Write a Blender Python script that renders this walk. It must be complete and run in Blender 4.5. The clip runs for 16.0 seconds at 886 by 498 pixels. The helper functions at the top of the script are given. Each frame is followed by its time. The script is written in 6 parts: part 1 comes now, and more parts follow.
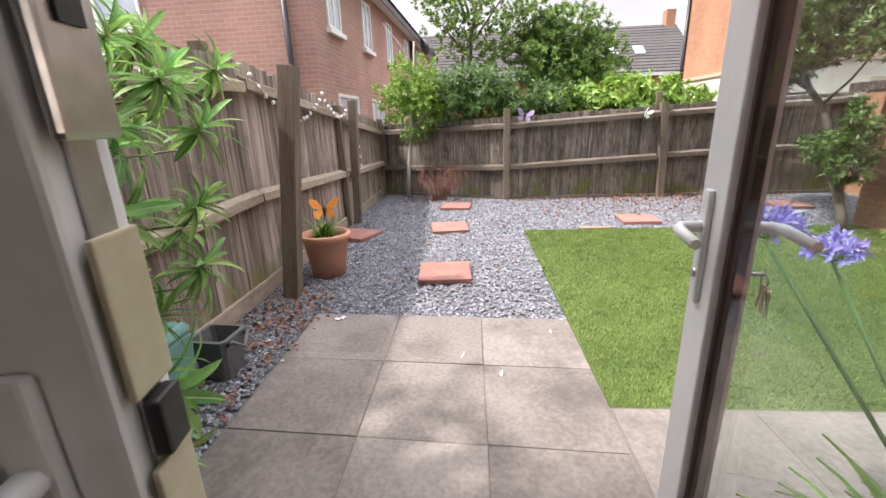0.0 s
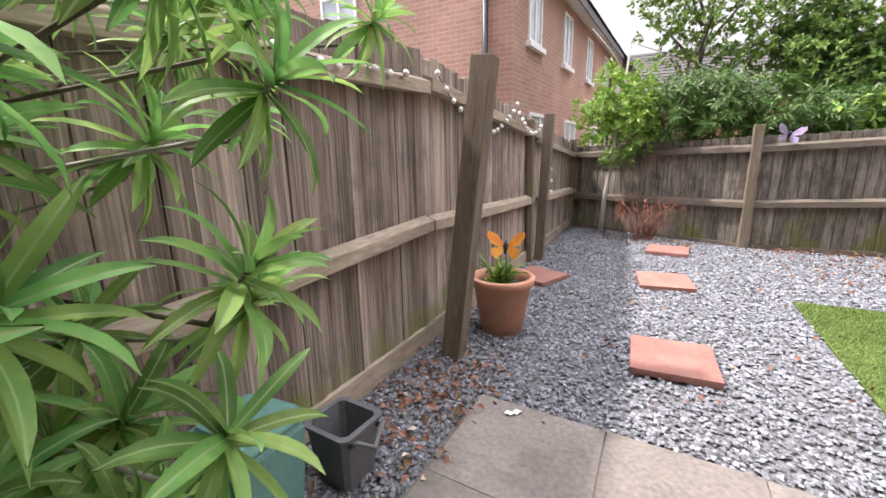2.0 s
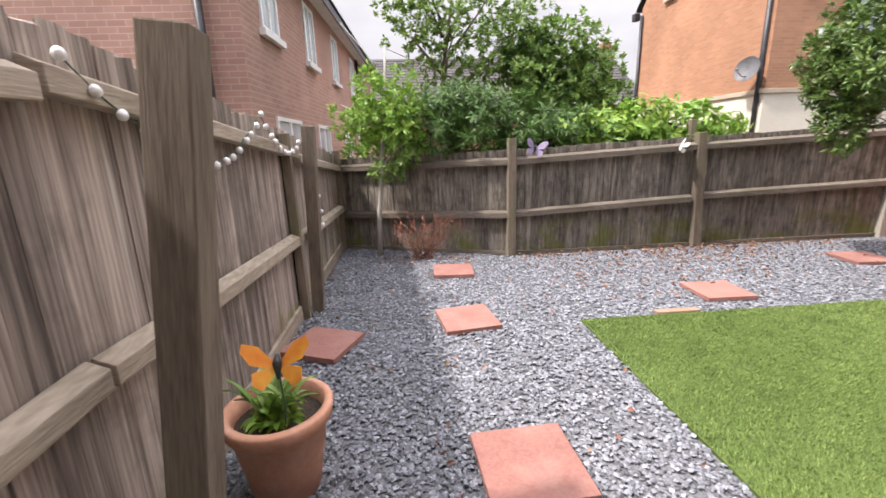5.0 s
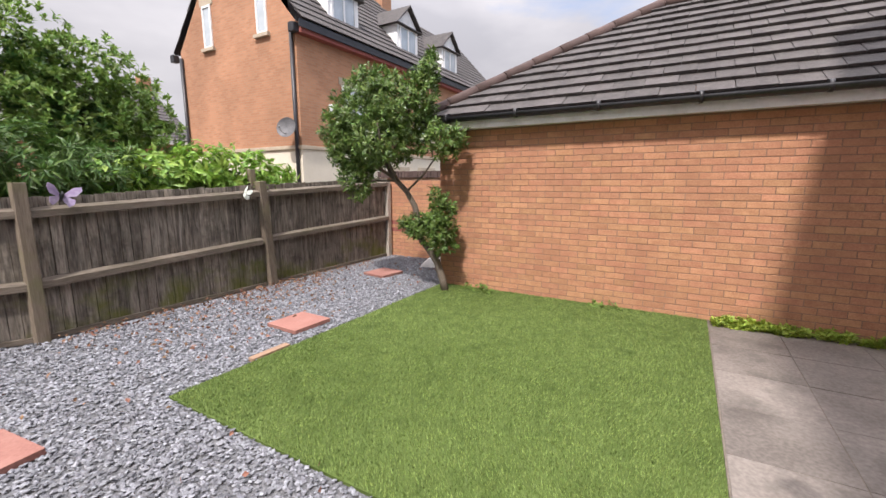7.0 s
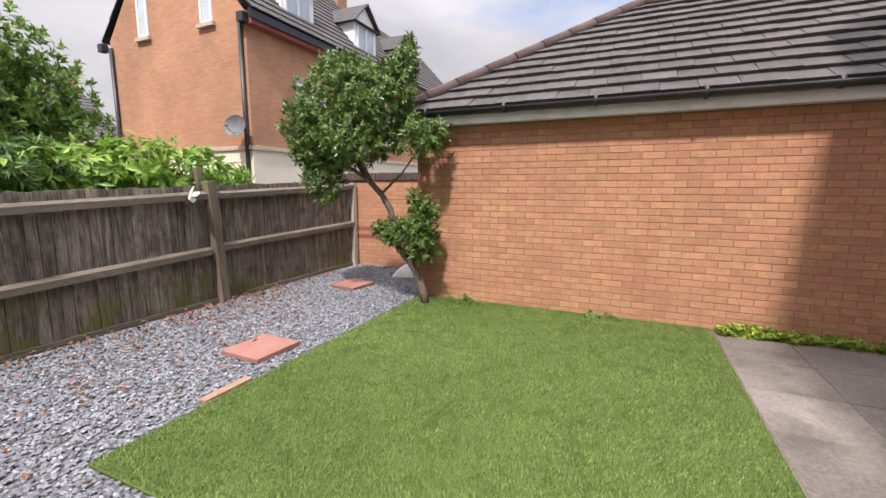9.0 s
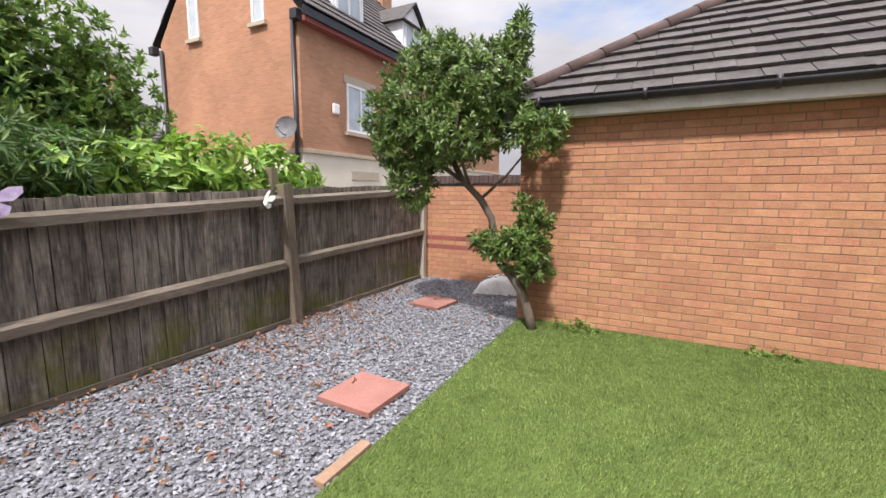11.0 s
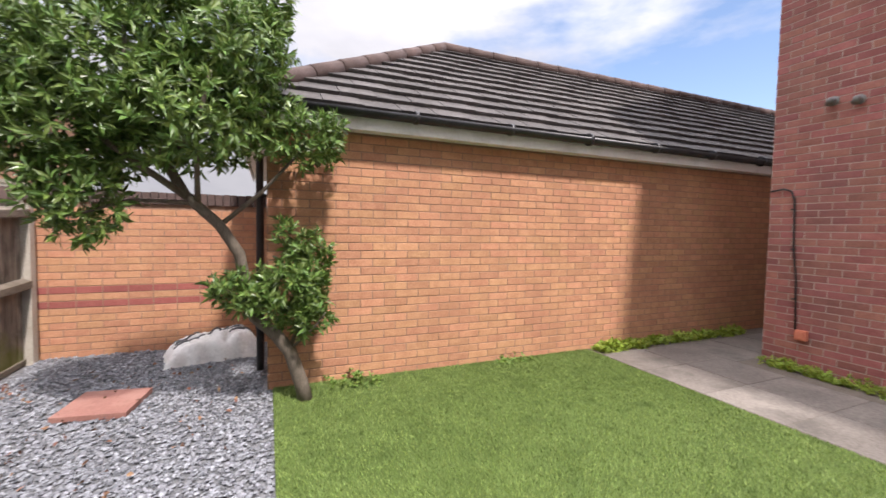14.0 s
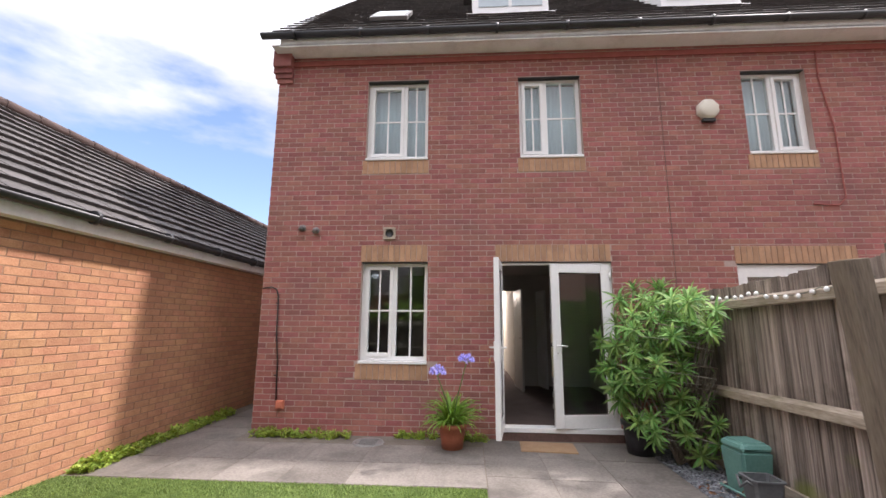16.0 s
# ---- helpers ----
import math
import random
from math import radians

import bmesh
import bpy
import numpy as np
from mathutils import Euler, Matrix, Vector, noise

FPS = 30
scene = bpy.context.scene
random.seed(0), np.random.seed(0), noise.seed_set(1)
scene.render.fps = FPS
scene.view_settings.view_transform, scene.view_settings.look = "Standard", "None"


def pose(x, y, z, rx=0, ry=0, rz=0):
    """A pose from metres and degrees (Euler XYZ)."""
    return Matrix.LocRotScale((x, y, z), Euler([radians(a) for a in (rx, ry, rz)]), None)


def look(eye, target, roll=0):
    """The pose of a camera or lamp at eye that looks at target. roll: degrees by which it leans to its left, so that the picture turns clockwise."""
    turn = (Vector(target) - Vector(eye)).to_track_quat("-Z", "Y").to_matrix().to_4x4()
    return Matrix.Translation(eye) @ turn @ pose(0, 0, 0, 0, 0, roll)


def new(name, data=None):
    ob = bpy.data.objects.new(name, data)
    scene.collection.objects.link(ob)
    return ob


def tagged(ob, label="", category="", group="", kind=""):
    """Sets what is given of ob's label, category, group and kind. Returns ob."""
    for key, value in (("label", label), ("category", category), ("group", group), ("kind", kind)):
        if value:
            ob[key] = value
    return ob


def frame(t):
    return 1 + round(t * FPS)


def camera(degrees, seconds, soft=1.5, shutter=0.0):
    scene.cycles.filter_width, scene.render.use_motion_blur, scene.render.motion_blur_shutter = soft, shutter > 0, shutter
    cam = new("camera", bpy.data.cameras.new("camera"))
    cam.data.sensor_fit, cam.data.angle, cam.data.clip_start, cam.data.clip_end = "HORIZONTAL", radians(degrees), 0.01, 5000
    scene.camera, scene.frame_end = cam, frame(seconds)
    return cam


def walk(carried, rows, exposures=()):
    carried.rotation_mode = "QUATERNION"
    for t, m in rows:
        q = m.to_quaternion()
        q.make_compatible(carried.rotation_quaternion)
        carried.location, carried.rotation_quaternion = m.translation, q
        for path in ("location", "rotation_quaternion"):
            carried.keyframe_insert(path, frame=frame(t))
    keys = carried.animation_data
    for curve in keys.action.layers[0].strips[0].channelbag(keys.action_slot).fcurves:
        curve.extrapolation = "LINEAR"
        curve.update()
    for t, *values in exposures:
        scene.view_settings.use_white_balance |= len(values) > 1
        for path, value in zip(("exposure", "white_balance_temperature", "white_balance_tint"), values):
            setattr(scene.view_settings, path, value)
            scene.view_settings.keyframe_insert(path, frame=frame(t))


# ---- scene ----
cam = camera(93.7, 16.0, shutter=0.12)
PATH = [
    (0, (0.34, 0.072, 1.313), (0.197, 1.98, 0.728), -2.0),
    (0.5, (0.305, 0.331, 1.333), (0.061, 2.236, 0.777), -1.9),
    (1, (0.204, 0.578, 1.259), (-0.234, 2.459, 0.739), -1.7),
    (1.5, (0.086, 0.767, 1.227), (-0.607, 2.581, 0.747), -1.3),
    (2, (-0.061, 0.96, 1.236), (-0.963, 2.687, 0.784), -1.1),
    (2.5, (-0.189, 1.157, 1.258), (-1.204, 2.824, 0.823), -1.0),
    (3, (-0.263, 1.409, 1.269), (-1.292, 3.069, 0.839), -1.0),
    (3.2, (-0.3, 1.505, 1.256), (-1.31, 3.177, 0.827), -1.0),
    (5.3, (-0.398, 2.043, 1.469), (0.105, 3.916, 0.978), -1.5),
    (5.5, (-0.395, 2.056, 1.491), (0.346, 3.849, 1.005), -1.3),
    (6, (-0.411, 2.063, 1.539), (0.822, 3.574, 1.095), -0.4),
    (6.5, (-0.387, 2.058, 1.559), (1.145, 3.284, 1.176), -0.3),
    (7, (-0.388, 2.044, 1.498), (1.315, 3.042, 1.174), -0.1),
    (7.5, (-0.396, 2.068, 1.449), (1.384, 2.929, 1.149), 0.0),
    (8, (-0.357, 2.191, 1.431), (1.454, 2.987, 1.14), 0.1),
    (8.2, (-0.299, 2.276, 1.423), (1.518, 3.062, 1.137), 0.2),
    (10.3, (0.177, 3.277, 1.446), (1.955, 4.146, 1.161), 0.3),
    (10.5, (0.202, 3.423, 1.443), (1.977, 4.302, 1.166), 0.4),
    (11, (0.286, 3.74, 1.416), (2.046, 4.653, 1.147), 0.3),
    (11.5, (0.426, 4.072, 1.373), (2.178, 5.0, 1.115), 0.4),
    (12, (0.564, 4.37, 1.329), (2.336, 5.266, 1.087), 0.4),
    (12.5, (0.733, 4.597, 1.323), (2.568, 5.363, 1.104), 0.3),
    (13, (0.892, 4.806, 1.338), (2.815, 5.318, 1.141), 0.3),
    (13.5, (1.03, 5.018, 1.402), (3.021, 4.952, 1.221), 1.0),
    (14, (1.109, 5.113, 1.358), (2.949, 4.336, 1.258), 1.0),
    (14.5, (1.142, 5.243, 1.392), (2.558, 3.83, 1.359), 1.1),
    (15, (1.241, 5.398, 1.399), (2.091, 3.59, 1.485), 1.2),
    (15.5, (1.218, 5.478, 1.394), (1.608, 3.53, 1.625), 0.9),
    (16, (1.123, 5.541, 1.377), (1.245, 3.576, 1.725), 0.4),
]
walk(cam, [(t, look(eye, target, roll)) for t, eye, target, roll in PATH],
     exposures=[(0.0, 1.42, 6450, 17), (0.6, 1.22, 6450, 17), (2.0, 1.5, 6450, 17), (3.2, 1.67, 6450, 17), (5.5, 1.12, 6450, 17), (7.5, 0.9, 6450, 17), (13.0, 0.95, 6450, 17), (14.5, 1.12, 6400, 17), (16.0, 1.16, 6350, 17)])

# ---- light ----
world = bpy.data.worlds.new("sky")
scene.world = world
world.use_nodes = True
wn, wl = world.node_tree.nodes, world.node_tree.links
wn.clear()
SUN_FROM = Vector((-0.985, -0.175, 0)).normalized()
SUN_UP = radians(55)
sky = wn.new("ShaderNodeTexSky")
sky.sky_type, sky.sun_disc = "NISHITA", False
sky.sun_elevation, sky.sun_rotation = SUN_UP, math.atan2(SUN_FROM.x, SUN_FROM.y)
coord = wn.new("ShaderNodeTexCoord")
stretch = wn.new("ShaderNodeMapping")
stretch.inputs["Scale"].default_value = (1.0, 1.0, 2.6)
stretch.inputs["Location"].default_value = (0.35, 0.62, 0.1)
clouds = wn.new("ShaderNodeTexNoise")
clouds.inputs["Scale"].default_value, clouds.inputs["Detail"].default_value = 1.7, 8.0
clouds.inputs["Roughness"].default_value = 0.52
ramp = wn.new("ShaderNodeValToRGB")
ramp.color_ramp.elements[0].position, ramp.color_ramp.elements[1].position = 0.28, 0.41
grey = wn.new("ShaderNodeTexNoise")
grey.inputs["Scale"].default_value, grey.inputs["Detail"].default_value = 2.3, 6.0
cramp = wn.new("ShaderNodeValToRGB")
cramp.color_ramp.elements[0].color = (6.2, 6.3, 6.6, 1)
cramp.color_ramp.elements[1].color = (8.8, 8.8, 8.9, 1)
cramp.color_ramp.elements[0].position, cramp.color_ramp.elements[1].position = 0.35, 0.62
mixc = wn.new("ShaderNodeMix")
mixc.data_type = "RGBA"
bg = wn.new("ShaderNodeBackground")
bg.inputs["Strength"].default_value = 0.12
out = wn.new("ShaderNodeOutputWorld")
wl.new(coord.outputs["Generated"], stretch.inputs["Vector"])
wl.new(stretch.outputs["Vector"], clouds.inputs["Vector"])
wl.new(stretch.outputs["Vector"], grey.inputs["Vector"])
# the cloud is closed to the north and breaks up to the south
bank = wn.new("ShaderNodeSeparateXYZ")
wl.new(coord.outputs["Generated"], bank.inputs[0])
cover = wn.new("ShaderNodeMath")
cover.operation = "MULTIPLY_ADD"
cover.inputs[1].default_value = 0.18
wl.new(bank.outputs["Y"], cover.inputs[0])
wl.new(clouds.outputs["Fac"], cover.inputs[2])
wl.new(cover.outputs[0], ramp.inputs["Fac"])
wl.new(grey.outputs["Fac"], cramp.inputs["Fac"])
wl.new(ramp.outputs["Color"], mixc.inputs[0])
wl.new(sky.outputs["Color"], mixc.inputs[6])
# cloud about six times as bright overhead as at the horizon, raised for fill light
sepz = wn.new("ShaderNodeSeparateXYZ")
rise = wn.new("ShaderNodeMapRange")
rise.inputs["From Min"].default_value, rise.inputs["From Max"].default_value = 0.0, 1.0
rise.inputs["To Min"].default_value, rise.inputs["To Max"].default_value = 0.36, 2.2
lift = wn.new("ShaderNodeVectorMath")
lift.operation = "SCALE"
wl.new(coord.outputs["Generated"], sepz.inputs[0])
cube = wn.new("ShaderNodeMath")
cube.operation = "POWER"
cube.inputs[1].default_value = 2.6
clampz = wn.new("ShaderNodeMath")
clampz.operation = "MAXIMUM"
clampz.inputs[1].default_value = 0.0
wl.new(sepz.outputs["Z"], clampz.inputs[0])
wl.new(clampz.outputs[0], cube.inputs[0])
wl.new(cube.outputs[0], rise.inputs["Value"])
wl.new(cramp.outputs["Color"], lift.inputs[0])
wl.new(rise.outputs["Result"], lift.inputs["Scale"])
wl.new(lift.outputs[0], mixc.inputs[7])
wl.new(mixc.outputs[2], bg.inputs["Color"])
wl.new(bg.outputs["Background"], out.inputs["Surface"])
sun_data = bpy.data.lights.new("sun", "SUN")
sun_data.energy, sun_data.angle, sun_data.color = 2.7, radians(3.0), (1.0, 0.95, 0.87)
sun_ob = new("sun", sun_data)
sun_dir = SUN_FROM * math.cos(SUN_UP) + Vector((0, 0, math.sin(SUN_UP)))
sun_ob.matrix_world = look(sun_dir * 40, (0, 0, 0))


# ---- materials ----
def mat(name, c1, c2, rough=0.8, fine=60.0, coarse=3.0, bump=0.2, metal=0.0, per_piece=0.0, spec=0.5,
        stretch=(1, 1, 1), stain=None, stain_scale=1.2, stain_amount=0.5, translucent=0.0, hue=0.0, world_space=False, fleck=None, fleck_scale=22.0, algae=None, algae_top=0.7):
    """A procedural surface: two colours mixed by noise at two scales, optional stain, value change per piece, relief."""
    m = bpy.data.materials.new(name)
    m.use_nodes = True
    n, l = m.node_tree.nodes, m.node_tree.links
    b = n["Principled BSDF"]
    b.inputs["Roughness"].default_value, b.inputs["Metallic"].default_value = rough, metal
    b.inputs["Specular IOR Level"].default_value = spec
    if world_space:
        g = n.new("ShaderNodeNewGeometry")
        src = g.outputs["Position"]
    else:
        t = n.new("ShaderNodeTexCoord")
        src = t.outputs["Object"]
    mp = n.new("ShaderNodeMapping")
    mp.inputs["Scale"].default_value = stretch
    l.new(src, mp.inputs["Vector"])
    info = n.new("ShaderNodeObjectInfo")
    geo = n.new("ShaderNodeNewGeometry")
    add = n.new("ShaderNodeMath")
    add.operation = "ADD"
    l.new(info.outputs["Random"], add.inputs[0])
    l.new(geo.outputs["Random Per Island"], add.inputs[1])
    fr = n.new("ShaderNodeMath")
    fr.operation = "FRACT"
    l.new(add.outputs[0], fr.inputs[0])
    shift = n.new("ShaderNodeVectorMath")
    shift.operation = "ADD"
    sc = n.new("ShaderNodeMath")
    sc.operation = "MULTIPLY"
    sc.inputs[1].default_value = 37.0 if per_piece else 0.0
    l.new(fr.outputs[0], sc.inputs[0])
    l.new(mp.outputs["Vector"], shift.inputs[0])
    l.new(sc.outputs[0], shift.inputs[1])
    n1 = n.new("ShaderNodeTexNoise")
    n1.inputs["Scale"].default_value, n1.inputs["Detail"].default_value = fine, 5
    n2 = n.new("ShaderNodeTexNoise")
    n2.inputs["Scale"].default_value, n2.inputs["Detail"].default_value = coarse, 4
    l.new(shift.outputs[0], n1.inputs["Vector"])
    l.new(shift.outputs[0], n2.inputs["Vector"])
    av = n.new("ShaderNodeMath")
    av.operation = "ADD"
    l.new(n1.outputs["Fac"], av.inputs[0])
    l.new(n2.outputs["Fac"], av.inputs[1])
    mr = n.new("ShaderNodeMapRange")
    mr.inputs["From Min"].default_value, mr.inputs["From Max"].default_value = 0.7, 1.3
    l.new(av.outputs[0], mr.inputs["Value"])
    mix = n.new("ShaderNodeMix")
    mix.data_type = "RGBA"
    mix.inputs[6].default_value, mix.inputs[7].default_value = (*c1, 1), (*c2, 1)
    l.new(mr.outputs["Result"], mix.inputs[0])
    col = mix.outputs[2]
    if per_piece:
        hs = n.new("ShaderNodeHueSaturation")
        pr = n.new("ShaderNodeMapRange")
        pr.inputs["To Min"].default_value, pr.inputs["To Max"].default_value = 1 - per_piece, 1 + per_piece
        l.new(fr.outputs[0], pr.inputs["Value"])
        l.new(pr.outputs["Result"], hs.inputs["Value"])
        if hue:
            f2 = n.new("ShaderNodeMath")
            f2.operation = "MULTIPLY"
            f2.inputs[1].default_value = 7.31
            f3 = n.new("ShaderNodeMath")
            f3.operation = "FRACT"
            l.new(fr.outputs[0], f2.inputs[0])
            l.new(f2.outputs[0], f3.inputs[0])
            hr = n.new("ShaderNodeMapRange")
            hr.inputs["To Min"].default_value, hr.inputs["To Max"].default_value = 0.5 - hue, 0.5 + hue
            l.new(f3.outputs[0], hr.inputs["Value"])
            l.new(hr.outputs["Result"], hs.inputs["Hue"])
        l.new(col, hs.inputs["Color"])
        col = hs.outputs["Color"]
    if stain:
        gp = n.new("ShaderNodeNewGeometry")
        n3 = n.new("ShaderNodeTexNoise")
        n3.inputs["Scale"].default_value, n3.inputs["Detail"].default_value = stain_scale, 7
        n3.inputs["Roughness"].default_value = 0.65
        l.new(gp.outputs["Position"], n3.inputs["Vector"])
        r3 = n.new("ShaderNodeMapRange")
        r3.inputs["From Min"].default_value, r3.inputs["From Max"].default_value = 0.5, 0.68
        r3.inputs["To Max"].default_value = stain_amount
        l.new(n3.outputs["Fac"], r3.inputs["Value"])
        m3 = n.new("ShaderNodeMix")
        m3.data_type = "RGBA"
        m3.inputs[7].default_value = (*stain, 1)
        l.new(r3.outputs["Result"], m3.inputs[0])
        l.new(col, m3.inputs[6])
        col = m3.outputs[2]
    def blotch(colour, scale, lo, hi, amount, source, fade_top=None):
        """Mix a colour in where a noise passes a threshold, thinning out towards a height."""
        nz = n.new("ShaderNodeTexNoise")
        nz.inputs["Scale"].default_value, nz.inputs["Detail"].default_value, nz.inputs["Roughness"].default_value = scale, 5, 0.6
        l.new(source, nz.inputs["Vector"])
        fac = nz.outputs["Fac"]
        if fade_top:
            pos, sep, down, mul = n.new("ShaderNodeNewGeometry"), n.new("ShaderNodeSeparateXYZ"), n.new("ShaderNodeMapRange"), n.new("ShaderNodeMath")
            l.new(pos.outputs["Position"], sep.inputs[0])
            down.inputs["From Min"].default_value, down.inputs["From Max"].default_value = 0.1, fade_top
            down.inputs["To Min"].default_value, down.inputs["To Max"].default_value = 1.0, 0.55
            l.new(sep.outputs["Z"], down.inputs["Value"])
            mul.operation = "MULTIPLY"
            l.new(fac, mul.inputs[0])
            l.new(down.outputs["Result"], mul.inputs[1])
            fac = mul.outputs[0]
        rng_map, mx = n.new("ShaderNodeMapRange"), n.new("ShaderNodeMix")
        rng_map.inputs["From Min"].default_value, rng_map.inputs["From Max"].default_value = lo, hi
        rng_map.inputs["To Max"].default_value = amount
        mx.data_type = "RGBA"
        mx.inputs[7].default_value = (*colour, 1)
        l.new(fac, rng_map.inputs["Value"])
        l.new(rng_map.outputs["Result"], mx.inputs[0])
        l.new(col, mx.inputs[6])
        return mx.outputs[2]

    if algae:
        col = blotch(algae, 1.9, 0.46, 0.60, 0.7, n.new("ShaderNodeNewGeometry").outputs["Position"], algae_top)
    if fleck:
        col = blotch(fleck, fleck_scale, 0.63, 0.70, 0.75, shift.outputs[0])
    l.new(col, b.inputs["Base Color"])
    if bump:
        bp = n.new("ShaderNodeBump")
        bp.inputs["Strength"].default_value, bp.inputs["Distance"].default_value = bump, 0.01
        l.new(n1.outputs["Fac"], bp.inputs["Height"])
        l.new(bp.outputs["Normal"], b.inputs["Normal"])
    if translucent:
        tr = n.new("ShaderNodeBsdfTranslucent")
        l.new(col, tr.inputs["Color"])
        ms = n.new("ShaderNodeMixShader")
        ms.inputs[0].default_value = translucent
        l.new(b.outputs["BSDF"], ms.inputs[1])
        l.new(tr.outputs["BSDF"], ms.inputs[2])
        l.new(ms.outputs["Shader"], n["Material Output"].inputs["Surface"])
    return m


def glass(name, tint=(0.9, 0.95, 0.95), rough=0.0):
    m = bpy.data.materials.new(name)
    m.use_nodes = True
    n, l = m.node_tree.nodes, m.node_tree.links
    n.remove(n["Principled BSDF"])
    tr, gl, mx, fr = (n.new("ShaderNodeBsdfTransparent"), n.new("ShaderNodeBsdfGlossy"),
                      n.new("ShaderNodeMixShader"), n.new("ShaderNodeLayerWeight"))
    tr.inputs["Color"].default_value = (*tint, 1)
    gl.inputs["Roughness"].default_value = rough
    pw, sc = n.new("ShaderNodeMath"), n.new("ShaderNodeMath")
    pw.operation, sc.operation = "POWER", "MULTIPLY_ADD"
    pw.inputs[1].default_value = 5.0
    sc.inputs[1].default_value, sc.inputs[2].default_value = 0.8, 0.10
    l.new(fr.outputs["Facing"], pw.inputs[0])
    l.new(pw.outputs[0], sc.inputs[0])
    l.new(sc.outputs[0], mx.inputs[0])
    l.new(tr.outputs[0], mx.inputs[1])
    l.new(gl.outputs[0], mx.inputs[2])
    l.new(mx.outputs[0], n["Material Output"].inputs["Surface"])
    return m


def brick_paint(name, c1, c2, mortar, course=0.075, length=0.225):
    """Brickwork too far off to be laid brick by brick."""
    m = bpy.data.materials.new(name)
    m.use_nodes = True
    n, l = m.node_tree.nodes, m.node_tree.links
    b = n["Principled BSDF"]
    b.inputs["Roughness"].default_value = 0.9
    tc = n.new("ShaderNodeTexCoord")
    sep = n.new("ShaderNodeSeparateXYZ")
    com = n.new("ShaderNodeCombineXYZ")
    ad = n.new("ShaderNodeMath")
    l.new(tc.outputs["Object"], sep.inputs[0])
    l.new(sep.outputs["X"], ad.inputs[0])
    l.new(sep.outputs["Y"], ad.inputs[1])
    l.new(ad.outputs[0], com.inputs["X"])
    l.new(sep.outputs["Z"], com.inputs["Y"])
    br = n.new("ShaderNodeTexBrick")
    br.inputs["Scale"].default_value = 1.0
    br.inputs["Brick Width"].default_value, br.inputs["Row Height"].default_value = length, course
    br.inputs["Mortar Size"].default_value = 0.006
    br.inputs["Color1"].default_value, br.inputs["Color2"].default_value = (*c1, 1), (*c2, 1)
    br.inputs["Mortar"].default_value = (*mortar, 1)
    l.new(com.outputs[0], br.inputs["Vector"])
    no = n.new("ShaderNodeTexNoise")
    no.inputs["Scale"].default_value, no.inputs["Detail"].default_value = 0.6, 6
    l.new(tc.outputs["Object"], no.inputs["Vector"])
    mr = n.new("ShaderNodeMapRange")
    mr.inputs["From Min"].default_value, mr.inputs["From Max"].default_value = 0.3, 0.7
    mr.inputs["To Min"].default_value, mr.inputs["To Max"].default_value = 0.78, 1.15
    l.new(no.outputs["Fac"], mr.inputs["Value"])
    hs = n.new("ShaderNodeHueSaturation")
    l.new(mr.outputs["Result"], hs.inputs["Value"])
    l.new(br.outputs["Color"], hs.inputs["Color"])
    l.new(hs.outputs["Color"], b.inputs["Base Color"])
    bp = n.new("ShaderNodeBump")
    bp.inputs["Strength"].default_value, bp.inputs["Distance"].default_value = 0.5, 0.008
    bp.invert = True
    l.new(br.outputs["Fac"], bp.inputs["Height"])
    l.new(bp.outputs["Normal"], b.inputs["Normal"])
    return m


M = {}
M["fence"] = mat("weathered_fence", (0.09, 0.072, 0.062), (0.49, 0.41, 0.35), 0.9, 30, 6, 0.6, per_piece=0.30, stretch=(3, 3, 0.14), stain=(0.07, 0.058, 0.048), stain_scale=2.6, stain_amount=0.55, spec=0.2, fleck=(0.60, 0.54, 0.47), fleck_scale=5.5, algae=(0.20, 0.22, 0.05), algae_top=0.9)
# boards of the far fence, in darker tones than the side fence
M["fence_far"] = mat("dark_far_fence", (0.075, 0.066, 0.055), (0.34, 0.30, 0.25), 0.9, 26, 7, 0.5, per_piece=0.30, stretch=(3, 3, 0.4), stain=(0.05, 0.043, 0.035), stain_scale=5.0, stain_amount=0.6, spec=0.2, fleck=(0.40, 0.36, 0.31), fleck_scale=5.5, algae=(0.14, 0.155, 0.025), algae_top=1.1)
M["rail"] = mat("fence_rail_wood", (0.26, 0.215, 0.165), (0.47, 0.40, 0.32), 0.9, 40, 5, 0.35, per_piece=0.12, stretch=(0.3, 0.3, 3), stain=(0.14, 0.14, 0.07), stain_scale=3, stain_amount=0.4, spec=0.2)
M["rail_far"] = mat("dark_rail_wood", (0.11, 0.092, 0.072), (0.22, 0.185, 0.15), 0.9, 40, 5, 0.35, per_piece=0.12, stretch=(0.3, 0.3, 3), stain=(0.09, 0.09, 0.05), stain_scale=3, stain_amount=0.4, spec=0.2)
M["post"] = mat("fence_post_wood", (0.13, 0.105, 0.08), (0.26, 0.215, 0.165), 0.9, 40, 5, 0.3, per_piece=0.12, stretch=(3, 3, 0.25), stain=(0.17, 0.17, 0.075), stain_scale=2.5, stain_amount=0.5, spec=0.2)
M["concrete"] = mat("concrete_post", (0.36, 0.32, 0.26), (0.5, 0.46, 0.4), 0.95, 70, 4, 0.3)
M["slab"] = mat("paving_slab", (0.135, 0.117, 0.103), (0.25, 0.222, 0.197), 0.8, 45, 2.2, 0.12, per_piece=0.1, stain=(0.075, 0.067, 0.058), stain_scale=1.7, stain_amount=0.75, world_space=True)
M["joint"] = mat("slab_joint_dirt", (0.12, 0.10, 0.08), (0.20, 0.17, 0.14), 0.95, 80, 6, 0.3)
